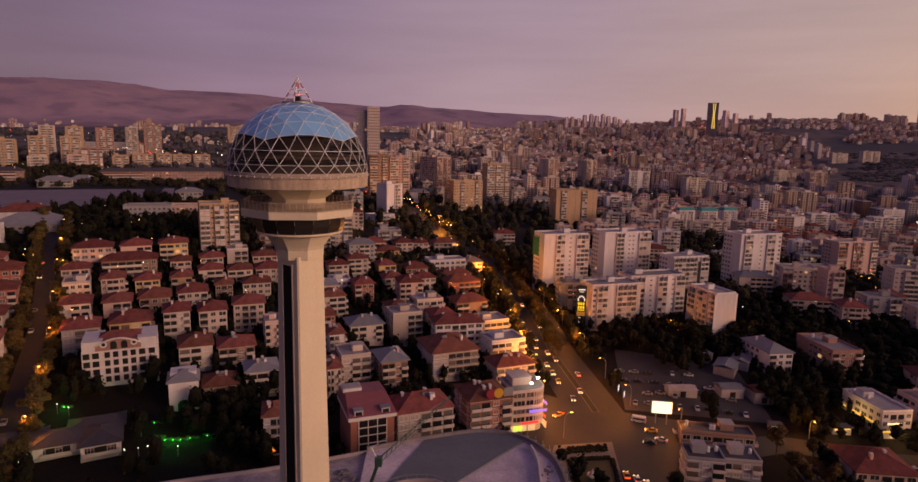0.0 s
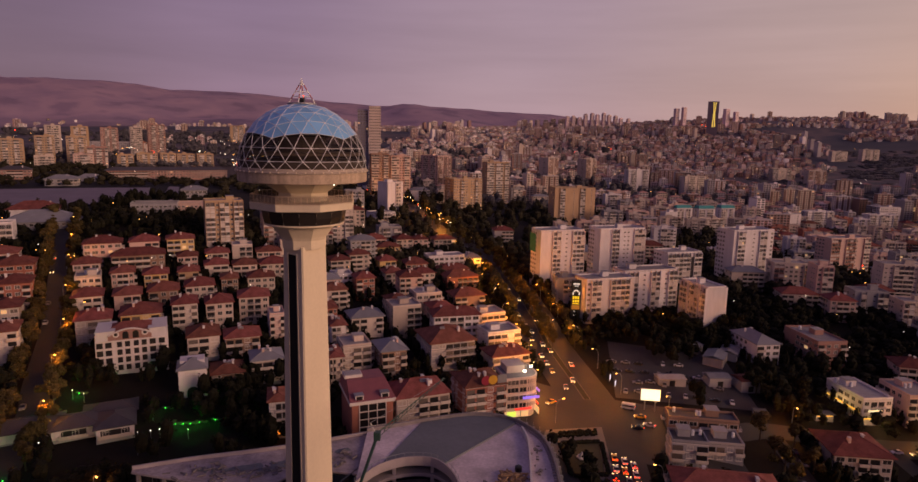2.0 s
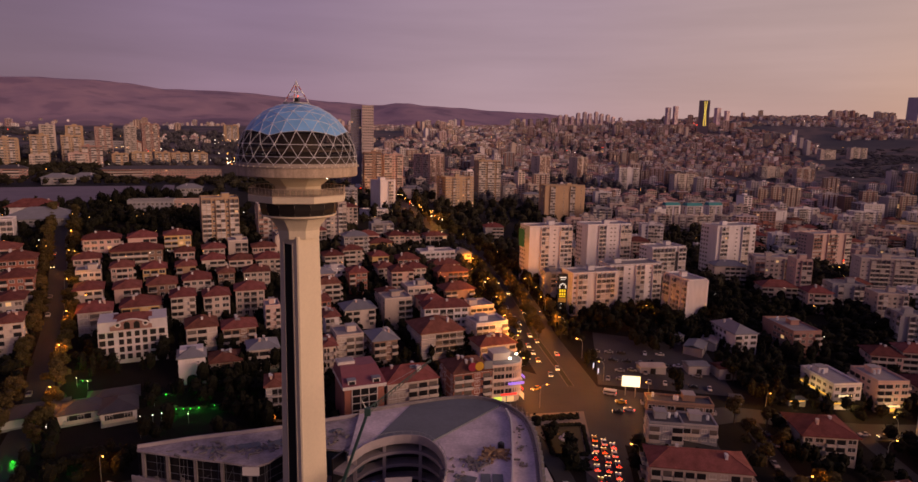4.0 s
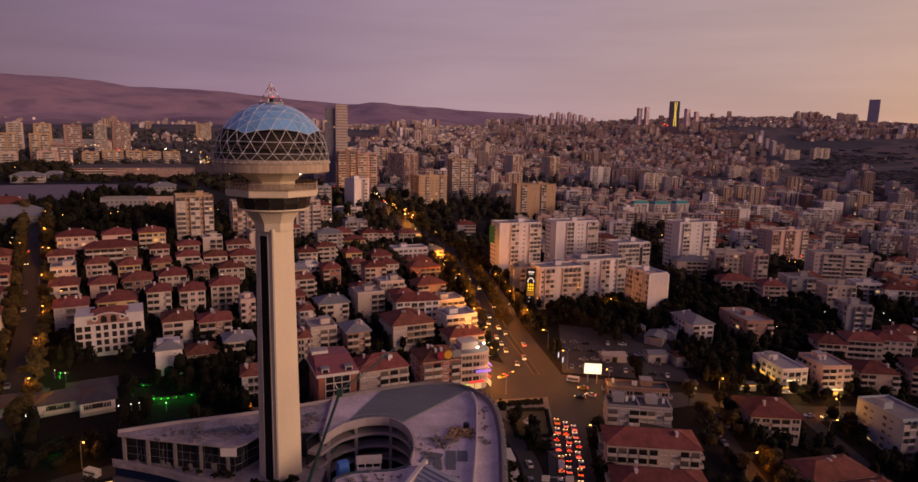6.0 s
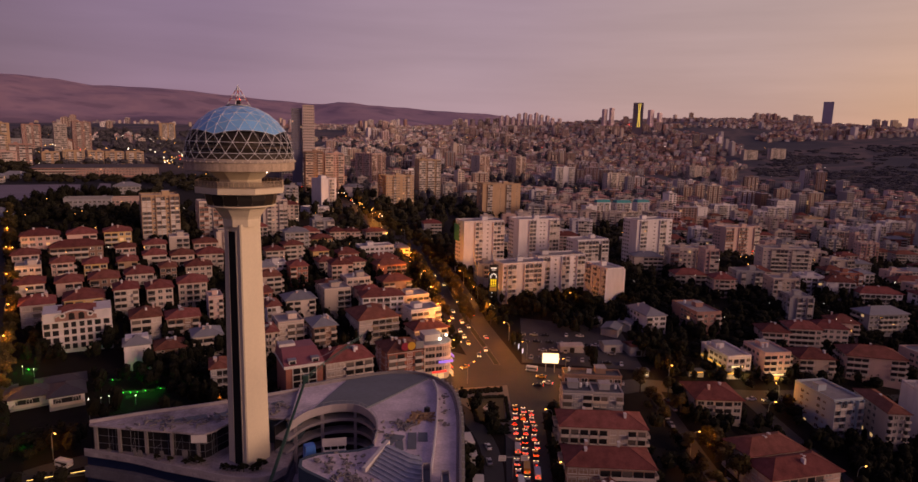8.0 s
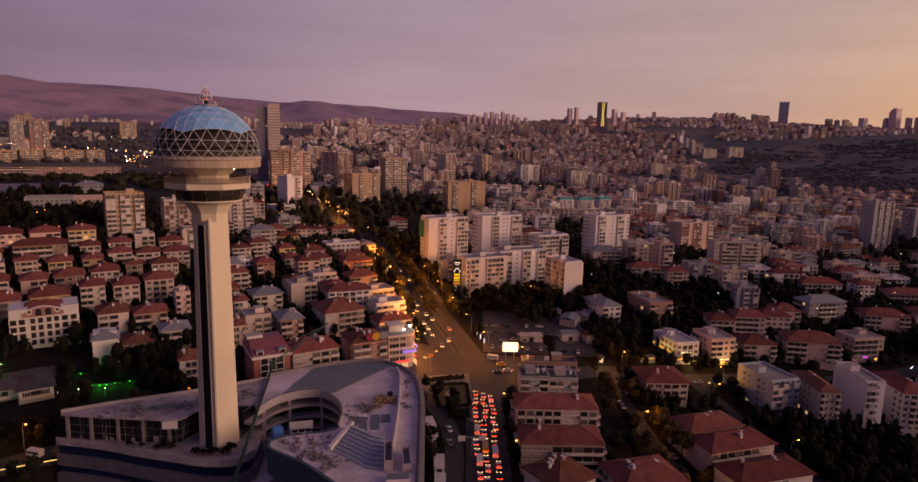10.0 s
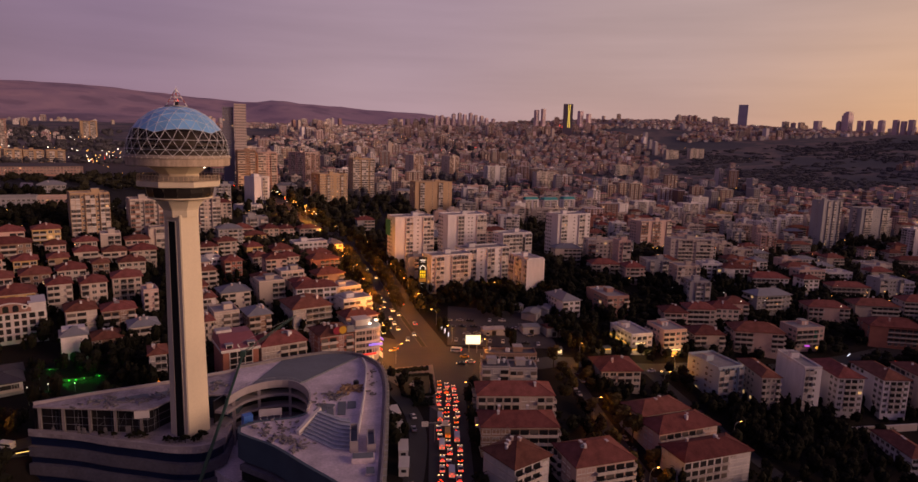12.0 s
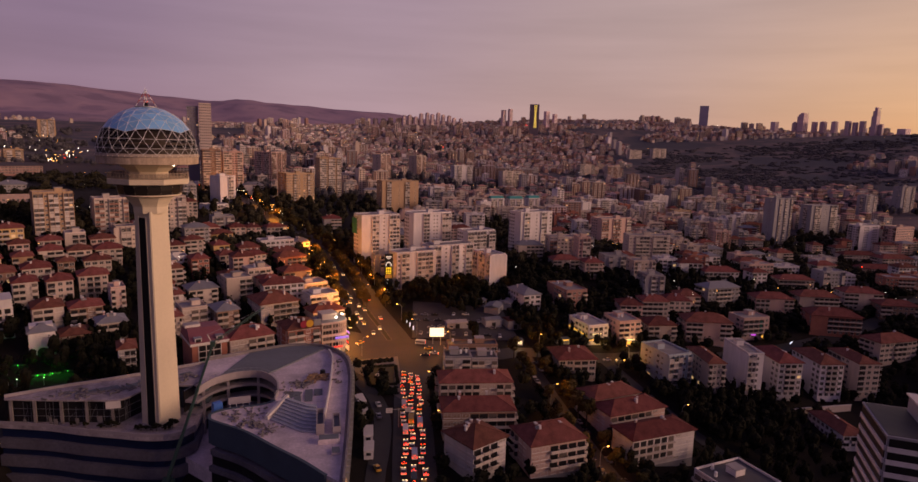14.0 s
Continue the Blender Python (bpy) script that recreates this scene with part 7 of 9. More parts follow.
PALETTE = ("white", "white", "cream", "cream", "cream", "pink", "pink", "pink", "beige", "beige", "brick", "grey", "grey")


def in_view(x, y):
    a = math.degrees(math.atan2(x - 50, y + 190))
    return -44 < a < 56


PARKS = [(45, 610, 34), (52, 640, 24), (-30, 690, 34), (-40, 640, 36), (-66, 610, 30), (-260, 330, 95), (-330, 420, 60), (-180, 480, 60), (300, 520, 45), (250, 500, 40), (-40, 62, 34), (-75, 55, 30), (150, 150, 26), (330, 210, 30), (205, 165, 20), (950, 1250, 150), (1150, 1050, 170), (1400, 1500, 200), (170, 700, 45), (215, 400, 22), (150, 128, 34), (180, 142, 24), (122, 158, 20), (245, 20, 42), (270, -30, 50), (215, -40, 40), (300, 10, 30), (118, 66, 16), (118, 115, 24), (165, 175, 30), (195, 175, 26), (180, 205, 20), (130, 185, 22), (215, 215, 24), (270, 195, 16), (-30, 400, 45), (20, 450, 34), (60, 480, 42), (90, 420, 24), (-70, 470, 40), (110, 640, 40), (190, 610, 34), (200, 500, 22), (310, 360, 26), (760, 950, 90), (1200, 1150, 170), (1430, 1700, 200), (1000, 1000, 120), (1700, 1500, 220), (0, 520, 50), (65, 440, 42), (60, 570, 50), (120, 510, 40), (150, 600, 36), (-30, 560, 40), (610, 455, 36), (585, 425, 26), (690, 480, 34), (740, 500, 30)]


def in_park(x, y):
    return any((x - a) ** 2 + (y - b) ** 2 < c * c for a, b, c in PARKS)


def local_yaw(x, y):
    return 26 - 30 * min(1, max(0, (x + 120) / 420)) + 8 * noise.noise((x / 300, y / 300, 7))


mids = 0
GAPS = []
for gy in range(120, 900, 30):
    for gx in range(-420, 820, 32):
        x, y = gx + rng.uniform(-7, 7), gy + rng.uniform(-6, 6)
        if not in_view(x, y) or in_park(x, y) or (x < -90 and y > 230 and x < 0.1 * y - 110):
            continue
        if x > 190 and y < 480 and rng.random() < 0.34:
            GAPS.append((x, y))
            continue
        w, d = rng.uniform(12, 24), rng.uniform(11, 14)
        if not free(x, y, max(w, d) * 0.5 + 1.0) or mids > 235:
            continue
        n = rng.choice((3, 4, 4, 4, 5, 5)) if y < 420 else rng.choice((4, 5, 5, 6, 6, 7, 8))
        wall = rng.choice(PALETTE)
        yaw = local_yaw(x, y)
        if n <= 5 and rng.random() < 0.7:
            cover = rng.choice(("tile", "tile", "tile", "flat", "grey"))
            if not (x < -140 and y > 198):
                house(x, y, w, d, n, yaw, wall, cover, fine=False)
        elif not (x < -140 and y > 198):
            block(x, y, w, d, n, yaw, wall)
        mids += 1


class City:
    """Distant districts: every house a box with its roof and rows of windows, gathered in one mesh."""

    def __init__(self):
        self.b = Build()

    def add(self, x, y, w, d, n, yaw, wall, roof, rows=True):
        b = self.b
        z = ground(x, y)
        H = 3.0 * n
        b.box(x, y, z - 6, w, d, 6 + H, wall, radians(yaw))
        c, s = math.cos(radians(yaw)), math.sin(radians(yaw))

        def at(u, v, h):
            return (x + u * c - v * s, y + u * s + v * c, z + h)
        if roof == 0:
            W, D, r = w / 2 + 0.6, d / 2 + 0.6, min(w, d) * 0.2
            e = max(0, W - D)
            A, B, C2, D2 = at(-W, -D, H), at(W, -D, H), at(W, D, H), at(-W, D, H)
            R, Q = at(-e, 0, H + r), at(e, 0, H + r)
            b.face((A, B, Q, R), 8).face((C2, D2, R, Q), 8).face((B, C2, Q), 8).face((D2, A, R), 8)
        else:
            b.box(x, y, z + H, w * 1.02, d * 1.02, 0.7, 9, radians(yaw))
            b.box(x, y, z + H + 0.7, w * 0.3, d * 0.4, 2.2, wall, radians(yaw))
        for side in (0, 1, 3) if rows else (0,):
            L, off = (w, d / 2) if side == 0 else (d, w / 2)
            cols = max(2, int(L / 3.6))
            for k in range(n):
                for i in range(cols):
                    u = (i + 0.5) * L / cols - L / 2
                    h0, h1, g = 3.0 * k + 0.8, 3.0 * k + 2.4, L / cols * 0.32
                    if side == 0:
                        q = (at(u - g, -off - 0.06, h0), at(u + g, -off - 0.06, h0), at(u + g, -off - 0.06, h1), at(u - g, -off - 0.06, h1))
                    elif side == 1:
                        q = (at(off + 0.06, u - g, h0), at(off + 0.06, u + g, h0), at(off + 0.06, u + g, h1), at(off + 0.06, u - g, h1))
                    else:
                        q = (at(-off - 0.06, u + g, h0), at(-off - 0.06, u - g, h0), at(-off - 0.06, u - g, h1), at(-off - 0.06, u + g, h1))
                    b.face(q, 11 if rng.random() < 0.012 else 10)
            if n > 6 and side < 2:
                # upright painted strips between the window stacks
                for i in range(0, cols, 2):
                    u, g = (i + 0.5) * L / cols - L / 2, L / cols * 0.46
                    o = -off - 0.03 if side == 0 else off + 0.03
                    b.face([at(a, o, h) if side == 0 else at(o, a, h) for a, h in ((u - g, 0.3), (u + g, 0.3), (u + g, H - 0.5), (u - g, H - 0.5))], 5 if wall != 5 else 1)


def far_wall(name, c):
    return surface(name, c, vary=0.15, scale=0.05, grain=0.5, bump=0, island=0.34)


# walls and roofs paled and warmed; haze and dusk cast are in these colours
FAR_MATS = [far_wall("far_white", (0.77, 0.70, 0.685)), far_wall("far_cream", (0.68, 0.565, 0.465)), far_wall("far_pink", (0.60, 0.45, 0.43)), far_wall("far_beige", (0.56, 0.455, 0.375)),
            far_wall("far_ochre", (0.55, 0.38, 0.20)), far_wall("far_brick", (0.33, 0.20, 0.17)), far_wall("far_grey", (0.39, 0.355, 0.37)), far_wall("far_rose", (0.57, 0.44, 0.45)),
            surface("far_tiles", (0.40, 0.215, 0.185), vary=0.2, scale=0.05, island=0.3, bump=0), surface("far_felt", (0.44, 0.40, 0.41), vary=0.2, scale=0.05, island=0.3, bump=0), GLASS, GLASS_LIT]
for name, y0, y1, gap, lab in (("middle_districts", 560, 1250, 27, "dense middle-distance apartment districts with tiled roofs"), ("hill_districts", 1250, 2750, 25, "dense pale houses covering the far hillside")):
    city = City()
    yy = y0
    while yy < y1:
        half0, half1 = -0.95 * (yy + 190) + 50, 1.5 * (yy + 190) + 50
        xx = half0
        while xx < half1:
            x, y = xx + rng.uniform(-0.3, 0.3) * gap, yy + rng.uniform(-0.3, 0.3) * gap
            xx += gap * rng.uniform(0.85, 1.25)
            if (in_park(x, y) and not (y > 1550 and x < 1300)) or not in_view(x, y):
                continue
            wild = noise.noise((x / 260, y / 260, 2.0))
            if (wild < -0.32 and not (60 < x < 850 and y > 1250)) or (x > 1080 and 1000 < y < 1900 and not (x > 1370 and y < 1330)) or (x < -150 and y < 1050) or (x < -200 and y < 2300 and wild < 0.42) or (x > 900 and noise.noise((x / 330, y / 330, 9.0)) < (0.0 if y < 1700 else -0.3)) or (x < -500 and y > 1500 and wild < 0.12):
                continue
            if not free(x, y, gap * 0.32):
                continue
            tall = noise.noise((x / 180, y / 180, 5.0))
            n = rng.choice((3, 4, 4, 5, 5, 6)) if gap > 26 else rng.choice((2, 3, 3, 4, 4, 5))
            if tall > 0.16 and rng.random() < (0.42 if gap > 26 else 0.16):
                n = rng.choice((8, 9, 10, 12, 13))
            w = rng.uniform(0.38, 0.66) * gap
            if n > 7:
                w = rng.uniform(18, 27)
            deep, yaw, paint = rng.uniform(0.34, 0.46) * gap, local_yaw(x, y) + rng.choice((0, 0, 90)), rng.choice((0, 0, 0, 1, 1, 2, 3, 3, 5, 6, 6, 7, 7) if x < 420 else (0, 0, 1, 2, 3, 3, 5, 5, 6, 6, 6, 7, 5))
            cover = 0 if n < 7 and rng.random() < 0.74 else 1
            # scrub and open slopes, not houses, below the hills to the north-west
            if not (y > 1000 and x < -0.27 * y and rng.random() < 0.85):
                city.add(x, y, w, deep, n, yaw, paint, cover, gap > 26)
        yy += gap * 0.9
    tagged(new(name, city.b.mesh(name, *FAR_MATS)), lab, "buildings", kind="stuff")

# points of light all over the town
for name, mat, lab, count, size in (("city_lights", LAMP_ORANGE, "many small amber street lights across the town", 400, 0.19), ("white_lights", LAMP_WHITE, "many small white lights across the town", 400, 0.15), ("red_lights", LAMP_RED, "scattered small red lights across the town", 22, 0.4)):
    b = Build()
    for _ in range(count):
        y = 150 + 2300 * rng.random() ** 1.7
        x = rng.uniform(-0.8 * (y + 190), 1.3 * (y + 190)) + 50
        if (x < -250 and y > 1500) or (x > 850 and 850 < y < 1900 and rng.random() < 0.8) or in_park(x, y):
            continue
        s = size * (0.5 + (y + 200) / 600)
        b.box(x, y, ground(x, y) + rng.uniform(4, 14), s, s, s)
    tagged(new(name, b.mesh(name, mat)), lab, "lights", kind="stuff")


# evening traffic and lamps strung along the far ring road and up the avenue
for name, mat, lab, k in (("road_lights", LAMP_WHITE, "string of white lights along a distant road", 0), ("amber_road_lights", LAMP_ORANGE, "string of amber lights along a distant road", 1), ("tail_lights", LAMP_RED, "string of red car lights along a distant road", 2)):
    b = Build()
    side = random.Random(40 + k)
    for (x0, y0), (x1, y1), n, spread in (((-300, 690), (-330, 920), 14, 9), ((-330, 880), (-520, 820), 9, 12), ((10, 405), (-60, 570), 11, 6), ((-60, 570), (-110, 720), 8, 7)):
        for _ in range(n if k < 2 else n // 3):
            f = side.random()
            x, y = x0 + (x1 - x0) * f + side.uniform(-spread, spread), y0 + (y1 - y0) * f + side.uniform(-spread, spread)
            s = side.uniform(0.3, 0.55) * (0.5 + y / 900)
            b.box(x, y, ground(x, y) + (9 if k < 2 else 5) + side.uniform(-1, 4), s, s, s)
    tagged(new(name, b.mesh(name, mat)), lab, "lights", kind="stuff")


# ---------------------------------------------------------------- trees
def leaf_cloud(b, centre, radii, n, size, r):
    """Small folded leaf sprays spread through an ellipsoid, denser at its skin, round a lumpy dark core."""
    k = len(b.v)
    sides, tiers = 7, (-0.75, -0.1, 0.55)
    for h in tiers:
        for i in range(sides):
            a = 2 * math.pi * (i + 0.5 * (h > 0)) / sides
            f = 0.80 * math.sqrt(1 - h * h) * r.uniform(0.8, 1.1)
            b.v.append((centre[0] + radii[0] * f * math.cos(a), centre[1] + radii[1] * f * math.sin(a), centre[2] + radii[2] * h * 0.85))
    b.v += [(centre[0], centre[1], centre[2] - radii[2] * 0.8), (centre[0], centre[1], centre[2] + radii[2] * 0.82)]
    for i in range(sides):
        j = (i + 1) % sides
        for q in range(2):
            b.f.append((k + q * sides + i, k + q * sides + j, k + (q + 1) * sides + j, k + (q + 1) * sides + i))
        b.f += [(k + j, k + i, k + 3 * sides), (k + 2 * sides + i, k + 2 * sides + j, k + 3 * sides + 1)]
    b.m += [0] * (4 * sides)
    for _ in range(n):
        v = Vector((r.gauss(0, 1), r.gauss(0, 1), r.gauss(0, 1))).normalized() * (r.random() ** 0.4)
        p = Vector(centre) + Vector((v.x * radii[0], v.y * radii[1], v.z * radii[2]))
        q = Euler((r.uniform(-1.2, 1.2), r.uniform(-1.2, 1.2), r.uniform(0, 6.3))).to_matrix()
        s = size * r.uniform(0.6, 1.3)
        k = len(b.v)
        b.v += [tuple(p + q @ Vector(c) * s) for c in ((-0.6, 0, 0), (0, -0.5, 0.15), (0.7, 0, 0), (0, 0.5, 0.2))]
        b.f += [(k, k + 1, k + 2), (k, k + 2, k + 3)]
        b.m += [0, 0]


def tree_parts(kind, seed):
    r = random.Random(seed)
    t, c = Build(), Build()
    if kind == "conifer":
        h = r.uniform(9, 13)
        t.lathe([(0.25, -1), (0.2, 1), (0.05, h)], 6)
        for i in range(16):
            f = i / 15
            leaf_cloud(c, (0, 0, 1.2 + f * (h - 1)), (2.1 * (1 - f) + 0.25, 2.1 * (1 - f) + 0.25, 0.6), int(60 * (1 - f) + 14), 0.7, r)
    elif kind == "poplar":
        h = r.uniform(12, 16)
        t.lathe([(0.3, -1), (0.22, 3), (0.05, h)], 6)
        for i in range(12):
            f = i / 11
            leaf_cloud(c, (r.uniform(-0.3, 0.3), r.uniform(-0.3, 0.3), 2 + f * (h - 2)), (0.5 + 1.2 * math.sin(math.pi * min(1, f + 0.12)), 0.5 + 1.2 * math.sin(math.pi * min(1, f + 0.12)), 1.0), 75, 0.65, r)
    else:
        h = r.uniform(7, 10)
        t.lathe([(0.34, -1), (0.26, 1.5), (0.16, h * 0.55), (0.05, h * 0.8)], 7)
        for i in range(9):
            a = r.uniform(0, 6.3)
            f = r.uniform(0.45, 0.95)
            reach = r.uniform(0.6, 2.6) * (1.3 - f)
            top = Vector((reach * math.cos(a) * 1.6, reach * math.sin(a) * 1.6, h * f))
            t.beam((0, 0, h * f * 0.55), tuple(top), 0.07)
            s = r.uniform(1.1, 2.0)
            leaf_cloud(c, top, (s, s, s * 0.75), 78, 0.62, r)
        leaf_cloud(c, (0, 0, h * 0.75), (1.8, 1.8, 1.6), 70, 0.62, r)
    return t.mesh("trunk", BARK), c.mesh("crown", PINE if kind == "conifer" else LEAF_WARM if kind == "avenue" else LEAF)


TREES = {k: [tree_parts(k, 10 * i + len(k)) for i in range(3)] for k in ("broad", "conifer", "poplar", "avenue")}
TREE_LABEL = {"broad": "dark leafy street tree with a rounded crown", "conifer": "dark pointed conifer between the houses", "poplar": "tall slim dark poplar between houses", "avenue": "leafy avenue tree with lamplit warmth in its leaf colour"}


def tree(x, y, kind, size, z=None):
    trunk, crown = rng.choice(TREES[kind])
    ob = thing("tree", pose(x, y, ground(x, y) if z is None else z, 0, 0, rng.uniform(0, 360)) @ Matrix.Diagonal((size, size, size * rng.uniform(0.9, 1.1), 1)), TREE_LABEL[kind], "tree", "trees")
    part("trunk", trunk, ob)
    part("crown", crown, ob)


for a in ((112, 112, 16), (112, 138, 15), (130, 128, 14), (148, 134, 12), (160, 150, 9), (150, 112, 14), (108, 160, 10), (289, 3, 9), (281, 8, 5), (314, 30, 12), (320, 38, 8), (278, 46, 4), (288, 47, 5), (298, 47, 5), (308, 47, 5), (317, 47, 5), (-66, 66, 8), (-78, 32, 9), (-65, 40, 7), (-56, 50, 5), (-51, 43, 5), (-49, 37, 5), (-46, 53, 3)):
    FOOTPRINTS.append(a)
spots = []
for _ in range(9000):
    x, y = rng.uniform(-230, 460), rng.uniform(-130, 330)
    if not in_view(x, y) or math.hypot(x - 50, y + 200) < 60:
        continue
    if any((x - a) ** 2 + (y - b) ** 2 < 16 for a, b, _ in spots[-400:]):
        continue
    if free(x, y, 0.8):
        spots.append((x, y, math.hypot(x - 45, y + 165)))
# tree rows on the median of the avenue and along the residential street
for i, p in enumerate(avenue_line):
    if 440 < p.y < 700 and i % 2 == 0:
        for s in (13, 17):
            spots.append((p.x + s + rng.uniform(-1.5, 1.5), p.y + rng.uniform(-2, 2), 999))
for i, p in enumerate(avenue_line):
    if 150 < p.y < 440:
        for s in ((0.5, 13.5) if i % 2 else (-13.5, 0.5)) if p.y < 320 else ((13.5,) if i % 3 else (0.5, 14.5)):
            spots.append((p.x + s + rng.uniform(-1.2, 1.2), p.y + rng.uniform(-2, 2), -1))
for i, p in enumerate(left_line):
    if p.y > 20:
        for s in (-6.2, 6.0):
            spots.append((p.x + s * 0.87, p.y + s * 0.5, -2))
for y in range(-62, 84, 9):
    for x in (148.6, 160.0):
        if rng.random() < 0.75:
            spots.append((x + rng.uniform(-0.8, 0.8), y + rng.uniform(-2, 2), -1))
# groves that fill the gaps: place, reach, number
for gx, gy, gr, gn in ((120, 190, 13, 16), (148, 192, 14, 18), (205, 205, 18, 24), (216, 190, 14, 16), (80, 262, 8, 8), (228, 312, 14, 12), (142, 176, 14, 16), (170, 124, 13, 18), (240, 60, 20, 40), (262, 40, 24, 50), (225, 30, 16, 26),
                       (250, 44, 9, 14), (272, 46, 9, 14), (235, 48, 8, 10), (170, 110, 9, 16), (173, 98, 5, 6), (-90, 74, 9, 12), (-80, 52, 8, 9), (-118, 60, 6, 6), (-98, 70, 7, 7), (-44, 72, 10, 16), (-46, 58, 9, 13), (-30, 55, 12, 20), (-60, 42, 10, 12), (300, 92, 10, 8), (325, 84, 12, 10), (350, 88, 10, 8), (100, 10, 3, 3), (99, -14, 4, 4), (100, -36, 4, 4), (100, 34, 3, 3),
                       (-224, 236, 14, 16), (-205, 250, 14, 18), (-178, 258, 14, 18), (-160, 268, 14, 16), (-150, 245, 10, 10), (-200, 225, 10, 10), (-130, 262, 10, 10), (165, 165, 14, 18), (190, 180, 14, 16), (175, 195, 12, 14), (112, 176, 8, 8), (140, 158, 6, 6), (118, 150, 4, 3), (138, 118, 3, 3), (-95, 22, 10, 14), (-104, 14, 10, 14), (-86, 12, 10, 14), (-112, 28, 7, 8), (-70, 20, 6, 7), (-60, 72, 5, 6), (185, 165, 12, 14)):
    for _ in range(gn):
        a, q = rng.uniform(0, 6.3), gr * rng.random() ** 0.5
        x, y = gx + q * math.cos(a), gy + q * math.sin(a)
        if free(x, y, 1.0):
            spots.append((x, y, 0))
for gx, gy in GAPS:
    for _ in range(15):
        x, y = gx + rng.gauss(0, 8), gy + rng.gauss(0, 8)
        if free(x, y, 1.0):
            spots.append((x, y, 500))
spots.sort(key=lambda s: s[2])
woods, gardens, park_trees = Build(), Build(), Build()
for k, (x, y, _) in enumerate(spots):
    kind = "broad" if noise.noise((x / 60, y / 60, 3)) < 0.25 or rng.random() < 0.5 else rng.choice(("conifer", "poplar", "conifer"))
    size = rng.uniform(0.7, 1.2) if _ >= -0.5 or _ < -1.5 else rng.uniform(0.85, 1.25)
    kind = "avenue" if _ < 0 else kind
    if k < 330:
        tree(x, y, kind, size)
    else:
        h = rng.uniform(5, 10) * (1.2 if in_park(x, y) else 0.9)
        r = rng.uniform(1.8, 3.2) * (1.3 if x > 190 and y > 95 else 1) if kind == "broad" else 1.4
        leaf_cloud(gardens, (x, y, ground(x, y) + h * 0.6), (r, r, h * 0.42), 34, 1.0, rng)
for _ in range(9000):
    y = 250 + 1500 * rng.random() ** 1.5
    x = rng.uniform(-0.85 * (y + 190), 1.35 * (y + 190)) + 50
    if not in_view(x, y) or not free(x, y, 1.5):
        continue
    if not in_park(x, y) and noise.noise((x / 200, y / 200, 6.0)) < (0.02 if x > -120 else -0.1):
        continue
    if -390 < x < -190 and 0.36 * (x + 300) + 268 < y < 0.36 * (x + 300) + 425:
        continue
    if 60 < x < 850 and y > 1250 and rng.random() < 0.75:
        continue
    h = rng.uniform(6, 12) * (0.55 if x < -150 and y > 420 else 0.75 if x < -120 else 1)
    if x > 500 and y > 750:
        # thickets and belts of trees on the open valley side
        if noise.noise((x / 240, y / 240, 12.0)) < 0.05 and rng.random() < 0.8:
            continue
        for _ in range(4):
            q = rng.uniform(6, 15)
            tx, ty = x + rng.gauss(0, 20), y + rng.gauss(0, 12)
            leaf_cloud(woods, (tx, ty, ground(tx, ty) + 0.6), (q, q * rng.uniform(0.6, 0.9), rng.uniform(2.2, 4.0)), 22, 2.6, rng)
        continue
    g = (1.0 + y / 900) * (0.8 if x < -120 and y < 460 else 1)
    r = rng.uniform(2.2, 4.2) * g
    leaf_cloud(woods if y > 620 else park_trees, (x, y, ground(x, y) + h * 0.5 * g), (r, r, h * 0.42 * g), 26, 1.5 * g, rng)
# trees squeezed into the side gardens and front yards
def built_on(x, y, r):
    for a, b, w, d, t in PLOTS:
        u, v = (x - a) * math.cos(t) + (y - b) * math.sin(t), -(x - a) * math.sin(t) + (y - b) * math.cos(t)
        if abs(u) < w / 2 + r and abs(v) < d / 2 + r:
            return True
    return any((x - a) ** 2 + (y - b) ** 2 < (c + r) ** 2 for a, b, c in ROADS)


for a, b, w, d, t in list(PLOTS):
    if b > 360 or (a > 95 and b < 50):
        continue
    for side in (-1, 1):
        for v in (-0.45, -0.1, 0.25, 0.6):
            u = side * (w / 2 + rng.uniform(1.3, 2.2))
            vv = v * d + rng.uniform(-1, 1)
            x, y = a + u * math.cos(t) - vv * math.sin(t), b + u * math.sin(t) + vv * math.cos(t)
            if not built_on(x, y, 0.5):
                h = rng.uniform(5, 9)
                leaf_cloud(gardens, (x, y, ground(x, y) + h * 0.5), (1.5, 1.5, h * 0.5), 26, 0.9, rng)
    for k in range(2):
        u, vv = rng.uniform(-0.5, 0.5) * w, -d / 2 - rng.uniform(2.0, 3.2)
        x, y = a + u * math.cos(t) - vv * math.sin(t), b + u * math.sin(t) + vv * math.cos(t)
        if not built_on(x, y, 0.7):
            h = rng.uniform(2.5, 4.5)
            leaf_cloud(gardens, (x, y, ground(x, y) + h * 0.5), (1.5, 1.5, h * 0.5), 26, 0.8, rng)
tagged(new("garden_trees", gardens.mesh("garden_trees", LEAF_MID)), "dark trees filling the gardens between houses", "trees", kind="stuff")
tagged(new("park_trees", park_trees.mesh("park_trees", LEAF_PARK)), "dark dense trees of parks and avenues", "trees", kind="stuff")
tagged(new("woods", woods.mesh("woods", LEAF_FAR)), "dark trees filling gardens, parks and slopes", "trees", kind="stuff")


